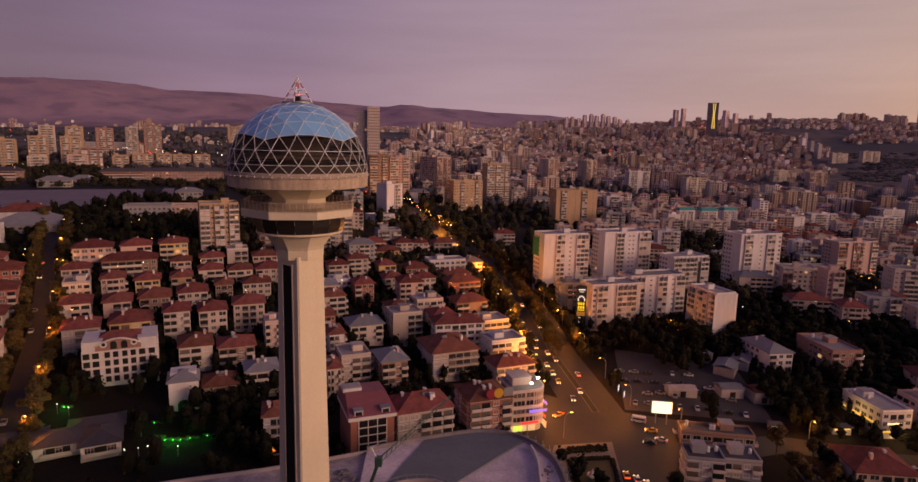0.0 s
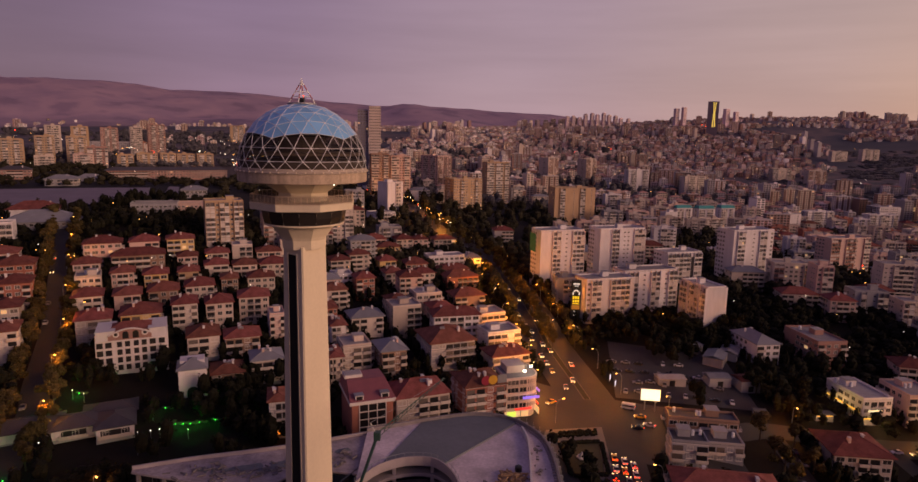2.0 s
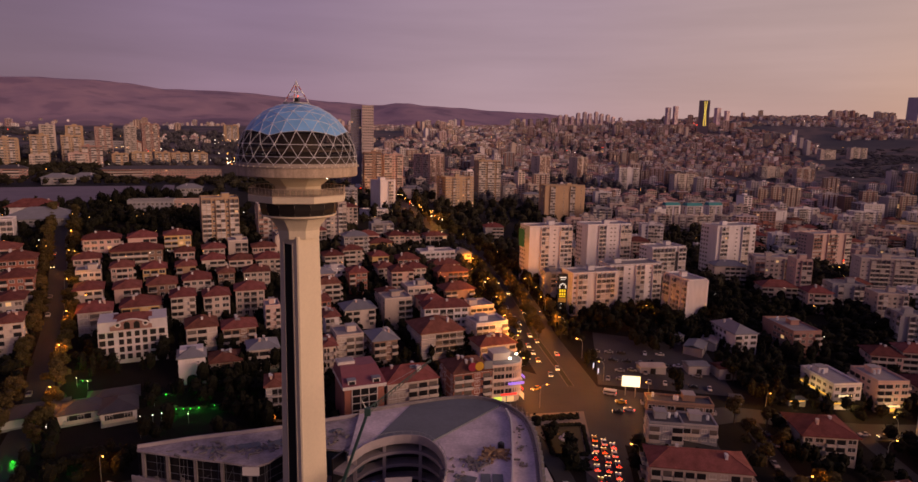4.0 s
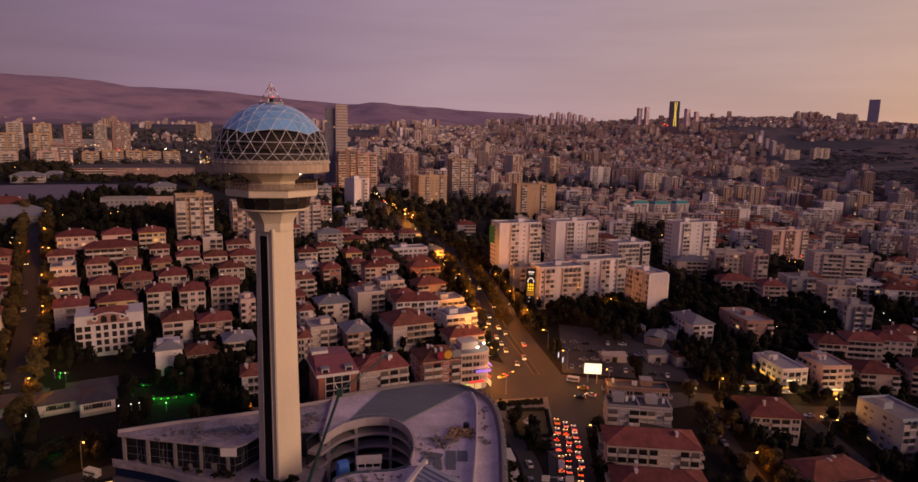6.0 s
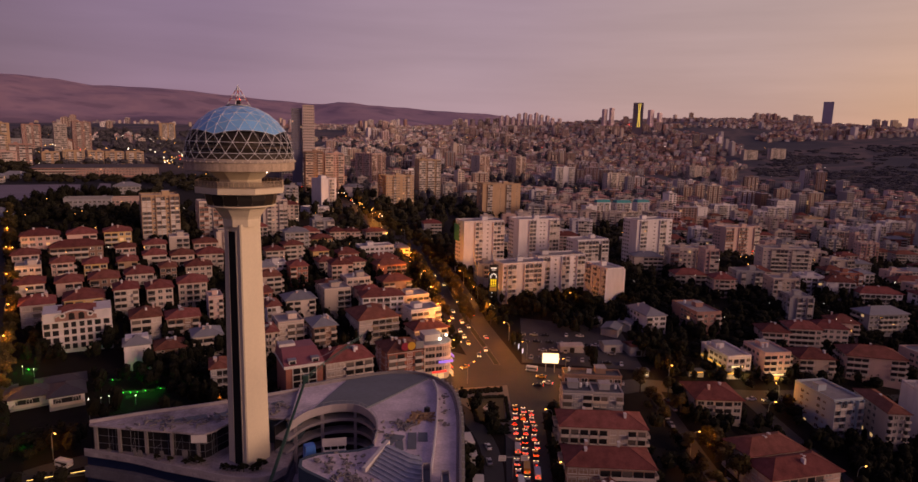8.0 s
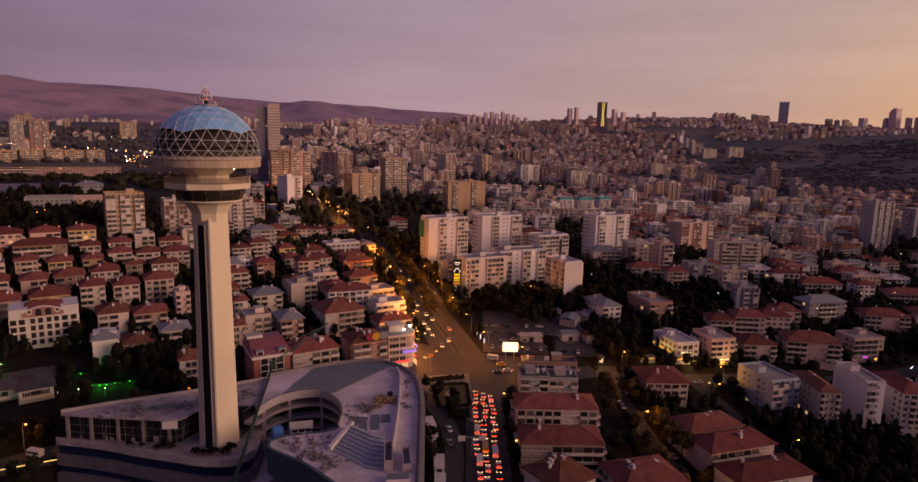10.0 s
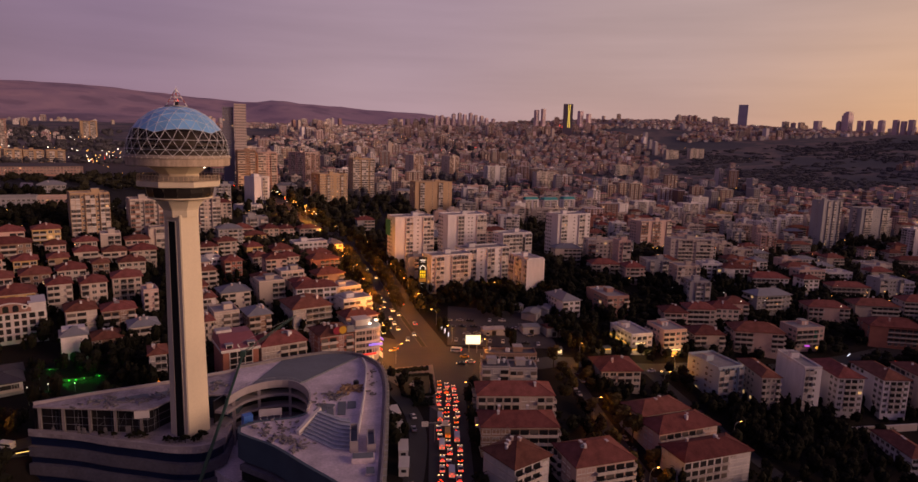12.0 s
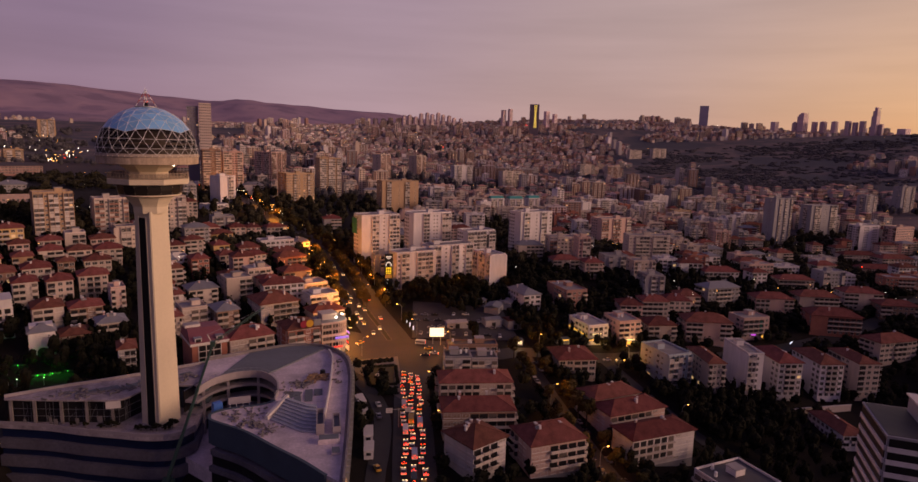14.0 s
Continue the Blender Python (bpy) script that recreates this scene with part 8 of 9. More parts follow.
# ---------------------------------------------------------------- vehicles
rng = random.Random(21)
CAR_COLOURS = [surface("car_white", (0.70, 0.70, 0.70), rough=0.3, vary=0.05, bump=0), surface("car_silver", (0.38, 0.38, 0.40), rough=0.3, metal=0.5, vary=0.05, bump=0),
               surface("car_black", (0.03, 0.03, 0.035), rough=0.25, vary=0.05, bump=0), surface("car_red", (0.35, 0.04, 0.03), rough=0.3, vary=0.05, bump=0),
               surface("car_yellow", (0.75, 0.42, 0.04), rough=0.35, vary=0.05, bump=0), surface("car_blue", (0.06, 0.09, 0.20), rough=0.3, vary=0.05, bump=0)]
CAR_WORD = ["white", "silver", "black", "red", "yellow taxi", "dark blue"]
RUBBER = surface("tyre_rubber", (0.02, 0.02, 0.02), vary=0.1)
CHROME = surface("number_plate", (0.6, 0.6, 0.6), vary=0.05)
TAIL_OFF = surface("tail_glass", (0.25, 0.02, 0.02), rough=0.2, vary=0.05, bump=0)


def sections(b, rows, mat=0):
    """A body lofted through cross sections (y, half width, z low, z high, shoulder)."""
    k = len(b.v)
    for y, hw, z0, z1, sh in rows:
        b.v += [(-hw, y, z0), (hw, y, z0), (hw, y, z0 + (z1 - z0) * 0.55), (hw * sh, y, z1), (-hw * sh, y, z1), (-hw, y, z0 + (z1 - z0) * 0.55)]
    for i in range(len(rows) - 1):
        for j in range(6):
            a, c = k + i * 6 + j, k + i * 6 + (j + 1) % 6
            b.f.append((a, c, c + 6, a + 6))
            b.m.append(mat)
    b.f += [tuple(k + j for j in range(6)), tuple(k + (len(rows) - 1) * 6 + j for j in reversed(range(6)))]
    b.m += [mat, mat]
    return b


WHEEL = Build().lathe([(0.20, -0.1), (0.31, -0.1), (0.33, 0.0), (0.31, 0.1), (0.20, 0.1)], 12).mesh("wheel", RUBBER)
CAR_BODY, LIGHT_MESH = {}, {}
BRAKE = Build().box(0, 0, 0, 0.6, 0.05, 0.08).mesh("brake_light", LAMP_RED)
# glowing bar added for the gleam of following headlights on the car's rear
GLEAM = Build().box(0, 0, 0, 0.55, 0.06, 0.16).mesh("gleam_bar", glow("plate_light", (1.0, 0.42, 0.10), 0.6))


def car(x, y, heading, colour, lights=True, kind="car", z=None):
    """heading: degrees, 0 drives towards +y."""
    long, wide, tall = {"car": (4.3, 1.78, 1.45), "van": (5.2, 2.0, 2.3), "bus": (11.5, 2.5, 3.0), "lorry": (7.0, 2.4, 2.9)}[kind]
    z = ground(x, y) + 0.34 if z is None else z
    ob = thing(kind, pose(x, y, z, 0, 0, heading), "%s %s %s" % (CAR_WORD[colour], {"car": "saloon car", "van": "minibus", "bus": "city bus", "lorry": "box lorry"}[kind], "with its lights on in the queue" if lights else "parked at the kerb"), kind, "vehicles")
    key = (kind, colour)
    if key not in CAR_BODY:
        L, W = long / 2, wide / 2
        b, c = Build(), Build()
        if kind == "car":
            sections(b, [(-L, W * 0.86, 0.32, 0.80, 0.94), (-L * 0.86, W, 0.24, 0.94, 0.93), (0, W, 0.22, 0.95, 0.95), (L * 0.5, W, 0.22, 0.90, 0.94), (L * 0.88, W * 0.97, 0.24, 0.76, 0.9), (L, W * 0.8, 0.32, 0.62, 0.9)])
            sections(c, [(-L * 0.78, W * 0.88, 0.93, 0.96, 0.9), (-L * 0.42, W * 0.88, 0.93, tall - 0.03, 0.78), (L * 0.05, W * 0.88, 0.93, tall, 0.78), (L * 0.48, W * 0.88, 0.9, 0.93, 0.9)])
            sections(b, [(-L * 0.40, W * 0.70, tall - 0.03, tall + 0.02, 0.95), (L * 0.04, W * 0.70, tall - 0.02, tall + 0.03, 0.95)])
        else:
            sections(b, [(-L, W * 0.95, 0.35, tall, 0.95), (-L * 0.97, W, 0.3, tall, 0.97), (L * 0.9, W, 0.3, tall, 0.97), (L, W * 0.92, 0.35, tall * 0.85, 0.9)])
            c.box(0, 0, tall * 0.52, W * 2 + 0.04, long * 0.86, tall * 0.26).box(0, L * 0.96, tall * 0.48, W * 1.7, 0.3, tall * 0.3)
        CAR_BODY[key] = (b.mesh("body", CAR_COLOURS[colour]), c.mesh("cabin_glass", GLASS))
    body, glass = CAR_BODY[key]
    part("body", body, ob)
    part("cabin_glass", glass, ob)
    for sx in (-1, 1):
        for sy in (-0.31, 0.31):
            part("wheel", WHEEL, ob, pose(sx * (wide / 2 - 0.08), sy * long, 0.33, 0, 90, 0))
    key = (kind, lights)
    if key not in LIGHT_MESH:
        LIGHT_MESH[key] = (Build().box(0, 0.02, 0, 0.42, 0.05, 0.20).mesh("tail_light", LAMP_RED if lights else TAIL_OFF), Build().box(0, -0.02, 0, 0.50, 0.05, 0.28).mesh("headlight", LAMP_HEAD if lights else CHROME))
    tail, head = LIGHT_MESH[key]
    for sx in (-1, 1):
        part("tail_light", tail, ob, pose(sx * wide * 0.36, -long / 2 - 0.02, tall * 0.45))
        part("headlight", head, ob, pose(sx * wide * 0.34, long / 2 + 0.03, tall * 0.30))
    if lights and abs(heading) < 40:
        if rng.random() < 0.45:
            part("brake_light", BRAKE, ob, pose(0, -long * (0.40 if kind == "car" else 0.5), tall * 0.80))
        part("gleam_bar", GLEAM, ob, pose(0, -long / 2 - 0.03, tall * 0.30))
    FOOTPRINTS.append((x, y, 2.0))


def along(line, y):
    i = min(range(1, len(line) - 1), key=lambda k: abs(line[k].y - y))
    p = line[i]
    d = (line[i + 1] - line[i - 1]).normalized()
    f = (y - p.y) / (d.y or 1)
    return p + d * f, d


# the evening queue, three lanes waiting at the junction
for lane, off in enumerate((-3.4, -0.2, 3.0)):
    y = 56.0 - rng.uniform(0, 2) - (3 if lane == 2 else 0)
    while y > -75:
        p, d = along(south_line, y)
        q = p + Vector((d.y, -d.x)) * (off + rng.uniform(-0.7, 0.7))
        kind = "van" if rng.random() < 0.12 else "car"
        car(q.x, q.y, -math.degrees(math.atan2(d.x, d.y)), rng.choice((0, 0, 0, 0, 1, 1, 2, 4)), True, kind)
        y -= rng.uniform(4.8, 6.9) + (1 if kind == "van" else 0)
# crossing the junction and on the avenue
for x, y, h, c, k in ((66, 117, 184, 0, "car"), (69.6, 126, 184, 4, "car"), (65.6, 134, 184, 1, "car"), (72.6, 133, 184, 0, "car"), (65.0, 146, 184, 4, "car"), (73.0, 158, 186, 0, "car"), (69.0, 177, 184, 1, "car"), (63.8, 205, 186, 0, "car"), (101.0, 94.6, 72, 0, "van"), (70, 92, 130, 4, "car"), (104, 88, 80, 4, "car"), (106, 82, 60, 0, "car"), (101, 79, 75, 2, "car"), (78, 108, 176, 1, "car"), (82, 116, 178, 0, "car"), (74, 124, 182, 4, "car"),
                      (71, 142, 184, 0, "car"), (76, 150, 184, 1, "car"), (68, 165, 184, 4, "car"), (67, 186, 182, 0, "car"), (73, 199, 183, 2, "car"), (84, 134, 4, 0, "car"), (80, 172, 4, 1, "car"), (77, 210, 2, 3, "car"),
                      (62, 96, 120, 0, "van"), (66, 238, 184, 0, "car"), (60, 262, 188, 1, "car"), (70, 255, 6, 2, "car"), (52, 300, 196, 0, "car"), (30, 352, 206, 0, "car"), (38, 352, 26, 1, "car"), (10, 395, 206, 0, "car")):
    car(x, y, h, c, True, k)
for x, y, h, c in ((73.6, 26, 8, 0), (73.0, 17, 2, 1), (69.6, -17, 12, 4)):
    car(x, y, h, c, False)
# parked cars
for y in range(-70, 84, 7):
    for s in (-3.2, 3.4):
        if rng.random() < 0.55 and abs(y - 30) > 4:
            car(154.6 + s, y + rng.uniform(-1, 1), 0 if s > 0 else 180, rng.choice((0, 1, 1, 2, 2, 5)), False)
for i in range(30):
    x, y = 104 + (i % 8) * 6.2 + rng.uniform(-1, 1), 110 + (i // 8) * 11 + rng.uniform(-1, 1)
    if rng.random() < 0.8:
        car(x, y, rng.choice((70, 75, 250, 165)), rng.choice((0, 1, 2, 2, 5)), False)
for x in range(170, 236, 8):
    if rng.random() < 0.7:
        car(x, 87.2 + 0.06 * max(0, x - 200), 90, rng.choice((0, 1, 2)), x % 3 == 0)
for p in left_line[6::4]:
    if rng.random() < 0.6 and p.y > 30:
        car(p.x + rng.choice((-3.4, 3.4)), p.y, 30 + rng.choice((0, 180)), rng.choice((0, 1, 2)), rng.random() < 0.35)
car(-59, 10.6, 70, 0, False, "van")


# ---------------------------------------------------------------- street lamps
def street_lamp(x, y, turn, light=True, tall=9.5, power=4200):
    z = ground(x, y)
    ob = thing("street_lamp", pose(x, y, z, 0, 0, turn), "tall curved street lamp with a glowing sodium head", "street lamp", "street lamps")
    b = Build()
    pts = [Vector((0, 0, -0.5)), Vector((0, 0, tall * 0.72)), Vector((0.25, 0, tall * 0.86)), Vector((1.0, 0, tall * 0.97)), Vector((2.4, 0, tall))]
    for p, q in zip(pts, pts[1:]):
        b.beam(p, q, 0.10 if p.z < tall * 0.7 else 0.07, sides=6)
    part("pole", b.mesh("pole", STEEL_GREY), ob)
    part("lamp_head", Build().box(2.8, 0, tall - 0.12, 0.7, 0.32, 0.14).mesh("lamp_head", LAMP_ORANGE), ob)
    if light:
        L = new("sodium_light", bpy.data.lights.new("sodium_light", "POINT"))
        L.data.energy, L.data.color, L.data.shadow_soft_size = power, (1.0, 0.31, 0.03), 0.35
        L.matrix_basis = pose(x, y, z, 0, 0, turn) @ pose(2.8, 0, tall - 0.5)


for x, y, t, w in ((64, 104, -60, 13000), (101, 108, 200, 5500), (116, 92, 230, 3600), (70, 76, 20, 4500), (62, 130, 0, 14000), (96, 134, 180, 4200), (57, 160, 0, 17000), (92, 166, 180, 6500), (54, 196, 0, 17000), (86, 204, 180, 8000), (50, 236, 0, 17000), (80, 246, 180, 7000), (40, 286, 10, 21000), (20, 340, 25, 22000),
                   (150.5, 36, 0, 4200), (151, -14, 0, 2000), (143, 196, 250, 4000), (180, 188, 250, 1300), (166, 96, -90, 4200), (214, 86, 90, 3600), (-114, 70, -30, 2800), (-128, 96, -30, 3200), (-147, 126, -30, 3200), (-168, 160, -30, 3200), (-186, 190, -30, 3200), (-100, 44, -30, 2600), (-64, 14, -40, 1600), (197, 149, 20, 4000)):
    street_lamp(x, y, t, power=w)
for x, y, w in ((4, 420, 20000), (-26, 486, 20000), (-62, 560, 20000)):
    street_lamp(x, y, 25, power=w)
for x, y, t in ((-14, 455, 25), (-48, 525, 25), (36, 370, 205), (14, 408, 205), (-130, 110, 50), (-165, 160, -30), (200, 70, 0), (212, 30, 0), (99, 40, 180), (97, 6, 180)):
    street_lamp(x, y, t, light=False)

# green garden lights and park lamps
b = Build()
leaf_cloud(b, (0, 0, 3.4), (2.2, 2.0, 2.2), 260, 0.7, rng)
# leaf colour lightened so that the shrubs carry the green floodlight glow
SHRUB = b.mesh("lit_shrub", surface("bright_shrub_leaves", (0.07, 0.12, 0.045), rough=0.8, vary=0.4, scale=1.0, bump=0))
for x, y in ((-59.6, 51.2), (-57.2, 51.7), (-55.0, 52.2), (-52.5, 53.4), (-47.9, 55.5), (-67.2, 59.4), (-62.7, 52.1), (-99.4, 62.3), (-101.8, 51.5), (-93.9, 19.0), (-77.0, 21.4)):
    g = thing("garden_light", pose(x, y, ground(x, y)), "low green garden floodlight among the shrubs", "lamp", "garden lights")
    part("lamp_head", Build().box(0, 0, 0.5, 0.3, 0.2, 0.25).mesh("lamp_head", LAMP_GREEN), g)
    part("spike", Build().beam((0, 0, -0.2), (0, 0, 0.5), 0.04).mesh("spike", STEEL_GREY), g)
    for du in (-1.3, 0.2, 1.6):
        part("lit_shrub", SHRUB, g, pose(du, 1.4, -1.0, 0, 0, 50 * du) @ Matrix.Diagonal((0.40, 0.40, 0.30, 1)))
for x, y, e in ((-59.6, 51.2, 50), (-57.2, 51.7, 50), (-55.0, 52.2, 50), (-52.5, 53.4, 50), (-47.9, 55.5, 45), (-67.2, 59.4, 15), (-62.7, 52.1, 40), (-99.4, 62.3, 130), (-101.8, 51.5, 120), (-93.9, 19.0, 130), (-77.0, 21.4, 130)):
    L = new("green_light", bpy.data.lights.new("green_light", "POINT"))
    L.data.energy, L.data.color, L.data.shadow_soft_size = 2.6 * e, (0.05, 1.0, 0.06), 0.2
    L.matrix_basis = pose(x, y - 0.8, ground(x, y) + 0.9)
for x, y in ((-70.1, 56.5), (-67.9, 52.6), (-62.9, 85.7), (-62.0, 83.1), (-66.8, 41.2), (-63.3, 42.6), (-61.0, 43.8), (-63.5, 35.0), (-69.5, 26.1), (-92.3, 32.0), (-86.7, 24.4), (-52.4, 45.1), (-99.7, 59.4), (-95.1, 58.4), (227.3, 51.3), (256.5, 55.3), (260.1, 51.8), (279.6, 54.1), (312.4, 61.0), (313.9, 57.5)):
    g = thing("park_lamp", pose(x, y, ground(x, y)), "small round white park lamp on a post", "lamp", "park lamps")
    part("globe", Build().lathe([(0.03, 3.2), (0.10, 3.27), (0.10, 3.4), (0.03, 3.46)], 10).mesh("globe", LAMP_WHITE), g)
    part("post", Build().beam((0, 0, -0.2), (0, 0, 3.3), 0.05).mesh("post", STEEL_GREY), g)

# shop fronts on the side street
for x, y, w, h, z, mat, yaw, lab in ((205.1, 105.6, 12, 0.45, 3.2, "amber", 8, "amber light strip along a corner shop front"), (196.6, 116.0, 20, 0.45, 3.2, "amber", 98, "amber light strip along a corner shop front"), (203.8, 105.2, 6, 0.7, 6.4, "pale", 8, "pale lit shop sign over the corner front"),
                                     (225.2, 106.9, 9, 1.3, 1.2, "amber", 4, "brightly lit yellow shop front"), (225.2, 106.8, 7, 0.6, 3.4, "pale", 4, "pale lit shop sign over the yellow front"),
                                     (321, 117.5, 12, 1.2, 1.5, "amber", -16, "lit shop sign under the green hoarding")):
    if mat not in bpy.data.materials:
        glow("amber", (1.0, 0.52, 0.08), 1.1)
        glow("pale", (1.0, 0.80, 0.45), 0.9)
    sign("shop_light", pose(x, y, ground(x, y) + z, 0, 0, yaw), w, h, bpy.data.materials[mat], lab)
for x, y, e in ((205, 102, 1100), (194.5, 114, 700), (225.5, 103, 1400), (155.8, 98, 500), (183, 102, 700)):
    L = new("shop_lamp", bpy.data.lights.new("shop_lamp", "POINT"))
    L.data.energy, L.data.color, L.data.shadow_soft_size = e, (1.0, 0.6, 0.22), 0.5
    L.matrix_basis = pose(x, y, ground(x, y) + 4)
glow("violet", (0.75, 0.10, 0.85), 0.9)
glow("scarlet", (1.0, 0.06, 0.05), 1.2)
glow("cold_white", (0.80, 0.82, 1.0), 1.2)
for x, y, w, h, z, mat, yaw, lab in ((313.0, 116.9, 6.5, 0.8, 3.2, "violet", -16, "violet lit band under the green hoarding"), (331.0, 103.0, 5.5, 0.5, 5.5, "cold_white", 35, "cold white lit sign on a house front"), (353.0, 95.5, 4.5, 0.5, 5.0, "scarlet", 6, "red lit sign on a house front")):
    sign("shop_light", pose(x, y, ground(x, y) + z, 0, 0, yaw), w, h, bpy.data.materials[mat], lab)
sign("wall_banner", pose(317.5, 117.8, ground(320, 125) + 4.5, 0, 0, -16), 6.5, 6.0, surface("teal_hoarding", (0.02, 0.16, 0.11)), "green advertising hoarding on the house front")

# lit kiosks under the big trees
for x, y, yaw, w, mat, lab in ((155.8, 101.6, -6, 4.6, "pale", "small kiosk with a pale lit front"), (183.2, 106.0, 6, 7.5, "amber", "low kiosk with an amber lit sign band")):
    k = thing("kiosk", pose(x, y, ground(x, y), 0, 0, yaw), lab, "kiosk", "kiosks")
    part("wall", Build().box(0, 0, -1, w, 3.4, 3.8).mesh("wall", WALL["grey"]), k)
    part("roof", Build().box(0, -0.3, 2.8, w + 0.8, 4.6, 0.22).mesh("roof", ROOF["slate"]), k)
    part("lit_front", Build().box(0, -1.75, 0.5 if mat == "pale" else 2.0, w * 0.86, 0.1, 1.8 if mat == "pale" else 0.55).mesh("lit_front", bpy.data.materials[mat]), k)
# long pale wall below the row of houses
wall_run = thing("garden_wall", pose(297.5, 45.6, ground(297.5, 45.6) - 0.6, 0, 0, 0), "long pale rendered wall below the houses", "wall")
part("wall", Build().box(0, 0, 0, 46, 0.5, 3.6).mesh("wall", WALL["beige"]), wall_run)
part("coping", Build().box(0, 0, 3.6, 46.3, 0.8, 0.2).mesh("coping", TRIM), wall_run)
# low sheds and yard walls between the avenue and the lane
for x, y, w, d, h, yaw, roof in ((156, 152, 14, 9, 4, 60, "grey"), (166, 160, 12, 8, 3.5, 60, "flat"), (148, 128, 10, 7, 4, 6, "grey"), (126, 124, 12, 6, 3.2, 4, "flat"), (160, 126, 9, 8, 5, 10, "tile"), (150, 164, 8, 6, 3.2, 55, "grey")):
    s = thing("shed", pose(x, y, ground(x, y), 0, 0, yaw), "low makeshift shed with a patched roof", "shed", "yard sheds")
    part("wall", Build().box(0, 0, -2, w, d, h + 2).mesh("wall", WALL["grey"]), s)
    b = Build()
    b.prism([(-w / 2 - 0.4, -d / 2 - 0.4), (w / 2 + 0.4, -d / 2 - 0.4), (w / 2 + 0.4, d / 2 + 0.4), (-w / 2 - 0.4, d / 2 + 0.4)], h, h + 0.2)
    b.face([(-w / 2, -d / 2, h + 0.2), (w / 2, -d / 2, h + 0.2), (w / 2, 0, h + 1.2), (-w / 2, 0, h + 1.2)]).face([(w / 2, d / 2, h + 0.2), (-w / 2, d / 2, h + 0.2), (-w / 2, 0, h + 1.2), (w / 2, 0, h + 1.2)])
    part("roof", b.mesh("roof", ROOF[roof]), s)
    part("door", Build().box(0, -d / 2 - 0.03, 0, 2.4, 0.1, 2.6).mesh("door", GLASS), s)

# lit kerb strip beside the street behind the shopping centre
strip_line = thing("kerb_light", pose(0, 0, 0), "thin glowing yellow light strip along the kerb", "lamp")
kerb_a, kerb_b = Vector((-66.0, 3.9, ground(-66, 3.9) + 0.45)), Vector((-51.8, 9.2, ground(-51.8, 9.2) + 0.45))
part("strip", Build().beam(kerb_a, kerb_b, 0.10).mesh("strip", glow("warm_strip", (1.0, 0.62, 0.16), 2.2)), strip_line)
part("kerb", Build().beam(kerb_a - Vector((0, 0, 0.35)), kerb_b - Vector((0, 0, 0.35)), 0.3).mesh("kerb", PAVING), strip_line)
# hedged lawn inside the slip road
def sheet(name, quad, lift, mat, label, category, n=10, m=10):
    """A four-cornered sheet draped over the ground."""
    b = Build()
    A, B, C, D = [Vector(p) for p in quad]
    for i in range(n + 1):
        for j in range(m + 1):
            p = A.lerp(B, j / m).lerp(D.lerp(C, j / m), i / n)
            b.v.append((p.x, p.y, ground(p.x, p.y) + lift))
    for i in range(n):
        for j in range(m):
            k = i * (m + 1) + j
            b.f.append((k, k + 1, k + m + 2, k + m + 1))
            b.m.append(0)
    return tagged(new(name, b.mesh(name, mat)), label, category, kind="structure")


LAWN = surface("dry_lawn", (0.035, 0.034, 0.014), vary=0.4, scale=0.3, grain=3)
sheet("pavement", [(63.5, 61), (66, 70), (87.2, 77), (84.6, 30)], 0.34, PAVING, "pale pavement round the lawn", "pavement")
sheet("lawn", [(71.5, 42.5), (82.4, 45.5), (84.0, 65.6), (69.8, 61.5)], 0.42, LAWN, "small dark lawn inside the slip road", "lawn")
for quad, hgt in ([(68.2, 64.2), (68.5, 68.2), (85.6, 74.6), (85.4, 70.6)], 1.0), ([(74.2, 35), (73.8, 39.4), (83.5, 43), (83.0, 36)], 0.9), ([(70.0, 60.9), (69.8, 62.2), (84.4, 66.6), (84.6, 65.2)], 0.7), ([(83.3, 46), (84.4, 65.2), (85.2, 65.2), (84.1, 46)], 0.7), ([(71.3, 42), (71.4, 43.2), (83.8, 46.4), (83.7, 45.0)], 0.7), ([(70.9, 43), (69.5, 61), (70.4, 61), (71.9, 43)], 0.7):
    hedge = thing("hedge", pose(0, 0, 0), "dark clipped hedge round the lawn", "hedge", "hedges")
    b = Build()
    A, B, C, D = [Vector(p) for p in quad]
    for i in range(110):
        p = A.lerp(D, rng.random()).lerp(B.lerp(C, rng.random()), rng.random())
        leaf_cloud(b, (p.x, p.y, ground(p.x, p.y) + 0.35 + hgt * 0.4), (0.8, 0.8, hgt * 0.5), 14, 0.3, rng)
    part("foliage", b.mesh("foliage", PINE), hedge)
fount = thing("stone_ornament", pose(76.3, 54, ground(76.3, 54) + 0.4), "pale stone ornament in the middle of the lawn", "ornament")
part("base", Build().lathe([(1.9, 0), (1.9, 0.4), (1.2, 0.5), (0.5, 1.6), (0.1, 2.2)], 6).mesh("base", TRIM), fount)
SQUARE = surface("mauve_paving", (0.20, 0.165, 0.205), vary=0.3, scale=0.05)
sheet("square", [(-385, 366), (-262, 417), (-206, 308), (-300, 272)], 0.8, SQUARE, "broad paved parade square", "square", 16, 16)
sheet("square_path", [(-256, 440), (-246, 440), (-190, 320), (-200, 316)], 0.85, SQUARE, "paved path beside the square", "path", 16, 2)
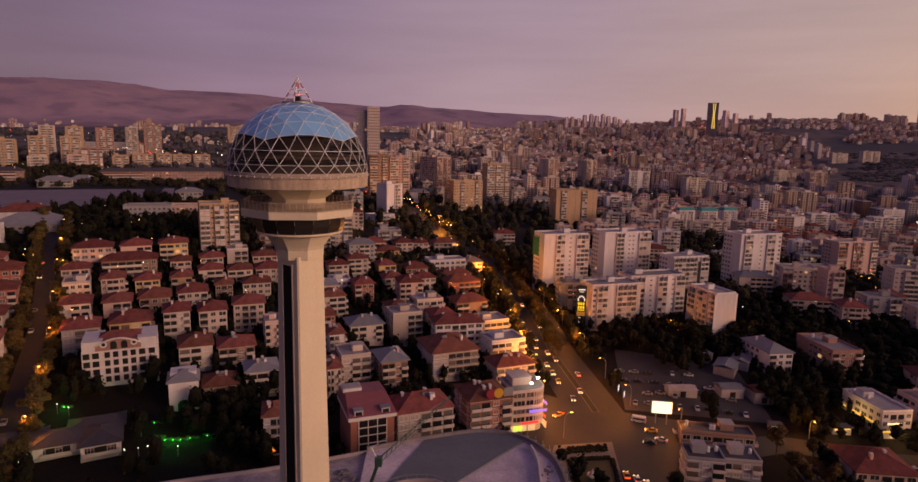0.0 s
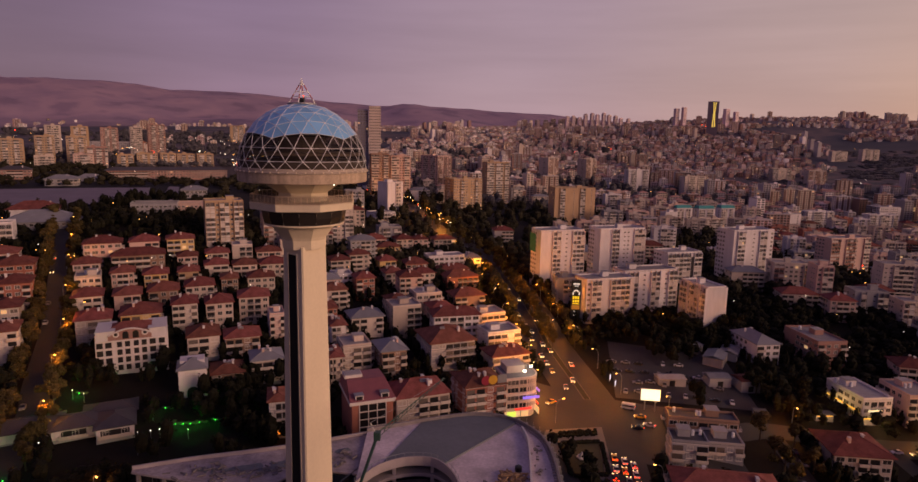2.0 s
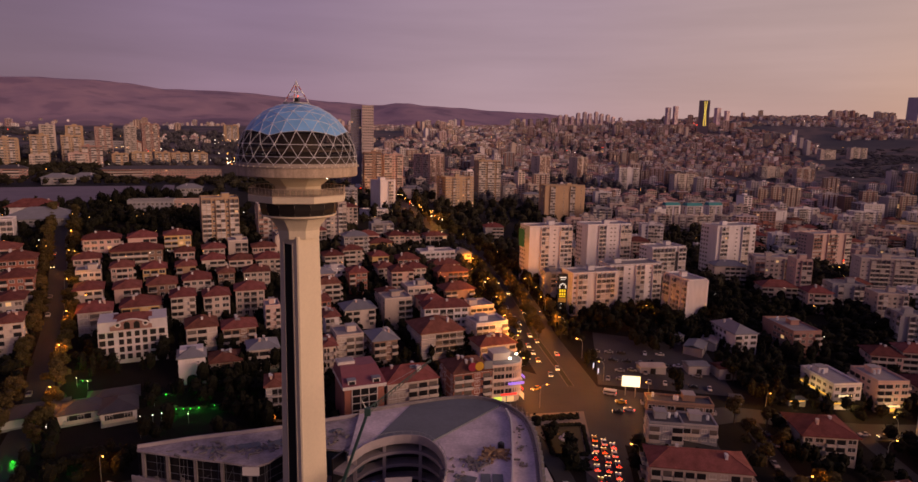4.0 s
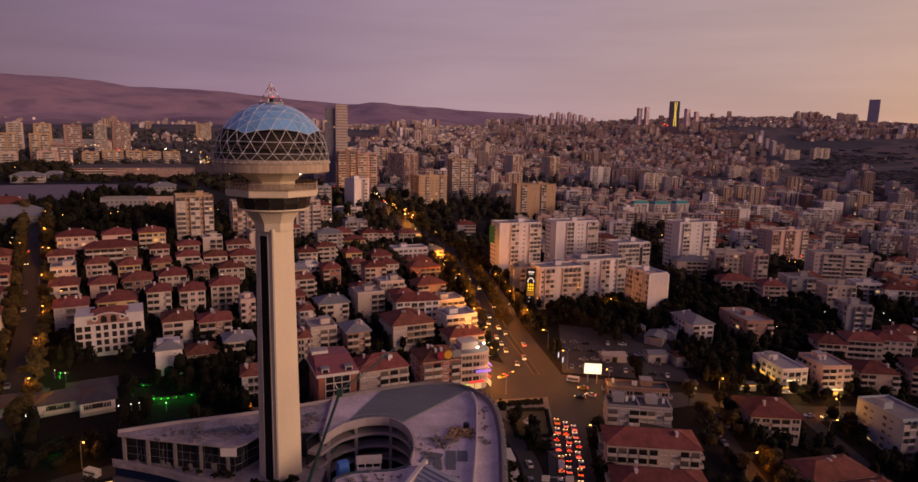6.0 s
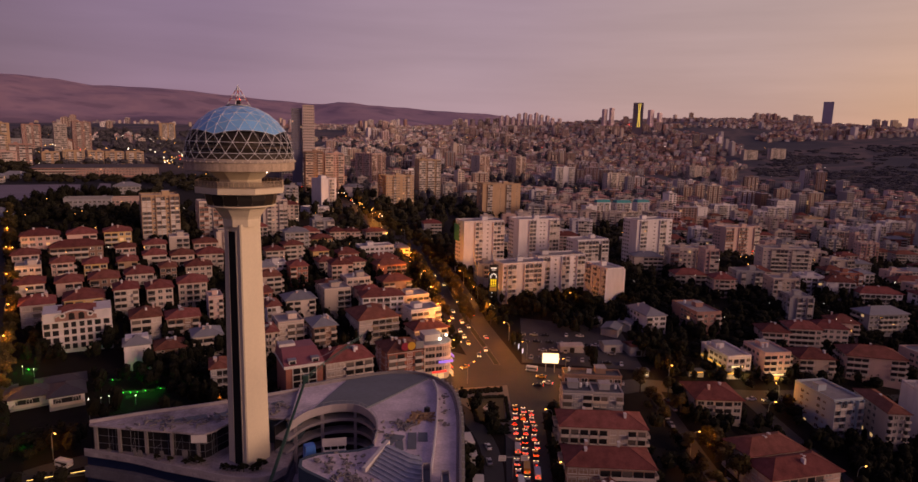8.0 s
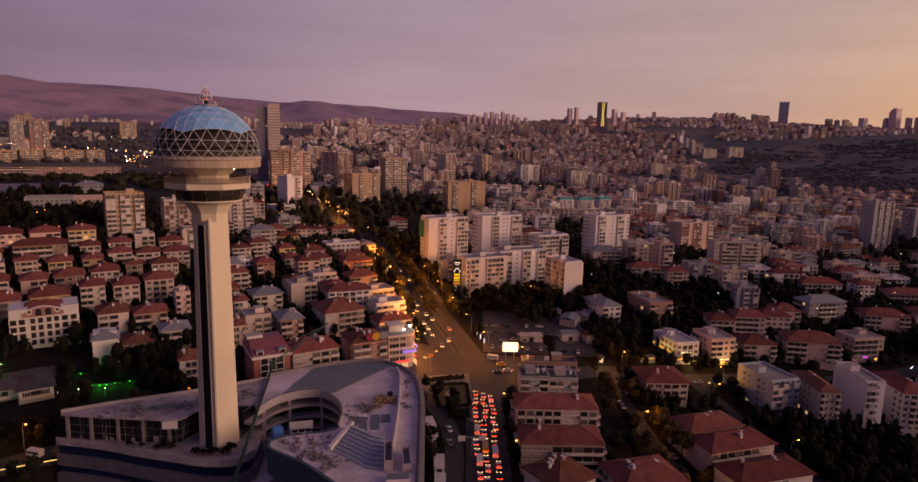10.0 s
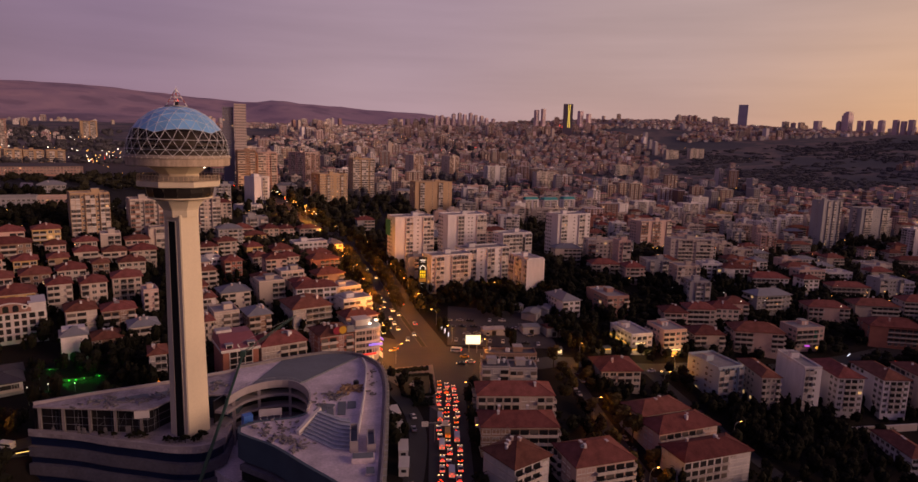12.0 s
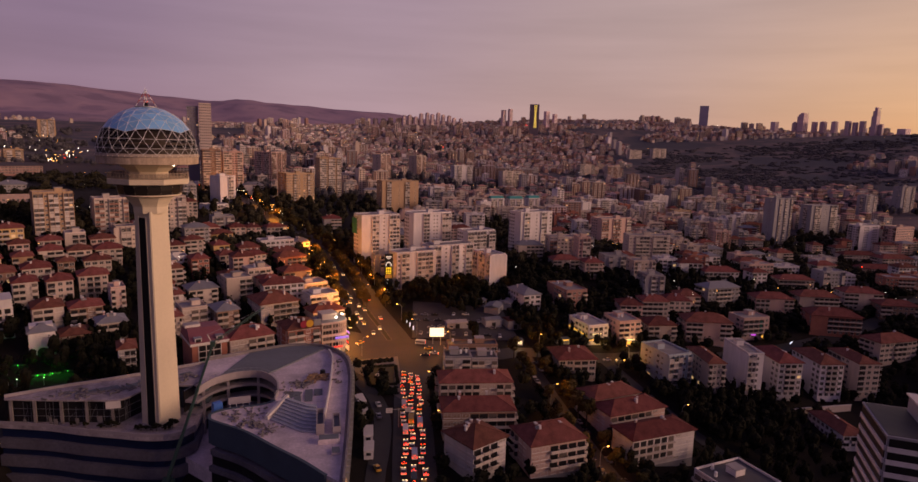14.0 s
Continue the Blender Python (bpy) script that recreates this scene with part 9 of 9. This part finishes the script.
sheet("car_park", [(98, 104), (108, 172), (162, 158), (158, 106)], 0.22, surface("worn_yard_paving", (0.050, 0.046, 0.050), vary=0.4, scale=0.12), "grey car park behind the billboard", "car park", 14, 14)
# planted strip between the two lanes of the avenue, with its kerbs
strip = [p for p in avenue_line if 97 < p.y < 340]
for off, wide, top, mat, name, lab in ((0, 3.0, 0.34, PAVING, "kerb", "pale kerb of the avenue's planted strip"), (0, 2.4, 0.42, LAWN, "verge", "dark planted strip between the lanes")):
    ribbon(name, [(p.x + off, p.y) for p in strip[::3]], wide, mat, lab, lift=top, category="verge")
# lit advertising panels by the kerb
BLUE_PANEL = glow("blue_white_panel", (0.72, 0.78, 1.0), 0.9)
for x, y in ((98.2, 128), (99.0, 121), (100.0, 115)):
    ad = thing("advert_stand", pose(x, y, ground(x, y), 0, 0, 62), "lit blue-white advertising panel beside the kerb", "sign", "kerb panels")
    part("screen", Build().box(0, -0.12, 0.7, 1.5, 0.06, 2.2).mesh("screen", BLUE_PANEL), ad)
    part("case", Build().box(0, 0, 0.5, 1.8, 0.2, 2.6).mesh("case", STEEL_GREY), ad)
    part("post", Build().box(0, 0, -0.3, 0.5, 0.2, 0.9).mesh("post", STEEL_GREY), ad)
# overhead road signs on a cantilever post
gan = thing("road_sign", pose(79.8, 10.0, ground(79.8, 10)), "pale overhead road signs on a cantilever post", "sign")
part("post", Build().beam((0, 0, -0.5), (0, 0, 7.5), 0.16, sides=8).mesh("post", STEEL_GREY), gan)
part("arm", Build().beam((-4.5, 0, 7.2), (4.5, 0, 7.2), 0.11, sides=6).mesh("arm", STEEL_GREY), gan)
for u in (-3.6, 3.6):
    board = part("board", Build().box(u, -0.2, 6.0, 2.4, 0.15, 1.9).mesh("board", TRIM), gan, label="pale sign board")
    for v in (0.9, 1.7):
        part("bar", Build().box(u, -0.3, 5.7 + v, 1.6, 0.04, 0.2).mesh("bar", STEEL_GREY), board)
# white site cabins beside the slip road
for x, y, w, d, yaw in ((66.5, 27, 3.2, 7.5, 8), (67.6, 17.5, 2.4, 4.0, 4), (68.0, 2.5, 3.2, 8.0, -4), (67.5, -7.5, 3.2, 7.0, -6)):
    c = thing("site_cabin", pose(x, y, ground(x, y), 0, 0, yaw), "white flat-roofed site cabin beside the slip road", "cabin", "site cabins")
    part("wall", Build().box(0, 0, -0.5, w, d, 3.4).mesh("wall", WALL["white"]), c)
    part("roof", Build().box(0, 0, 2.9, w + 0.3, d + 0.3, 0.2).mesh("roof", TRIM), c)
    part("door", Build().box(w / 2 + 0.02, d * 0.2, 0, 0.06, 1.0, 2.0).mesh("door", GLASS), c)
    part("window", Build().box(0, -d / 2 - 0.02, 1.2, w * 0.5, 0.06, 1.0).mesh("window", GLASS), c)

# shrubs along the terrace at the tower's foot
for x, y, s in ((-5.8, -6.6, 0.9), (-4.4, -7.2, 1.1), (-2.6, -7.6, 0.8), (-0.8, -7.8, 0.9), (0.4, -8.0, 1.1), (2.6, -7.6, 0.7), (3.6, -7.0, 1.2), (4.8, -6.4, 1.3), (-17.4, -3.2, 0.8), (-15.8, -3.0, 1.0), (-14.2, -2.9, 1.2), (-12.8, -3.4, 0.9), (-22.1, -2.2, 0.8), (-26.3, -1.0, 0.8)):
    ob = thing("terrace_shrub", pose(x, y, 18.5) @ Matrix.Diagonal((0.36 * s, 0.36 * s, 0.24 * s, 1)), "dark bushy shrub in the terrace planter", "shrub", "terrace shrubs")
    trunk, crown = TREES["broad"][rng.randrange(3)]
    part("trunk", trunk, ob)
    part("crown", crown, ob)
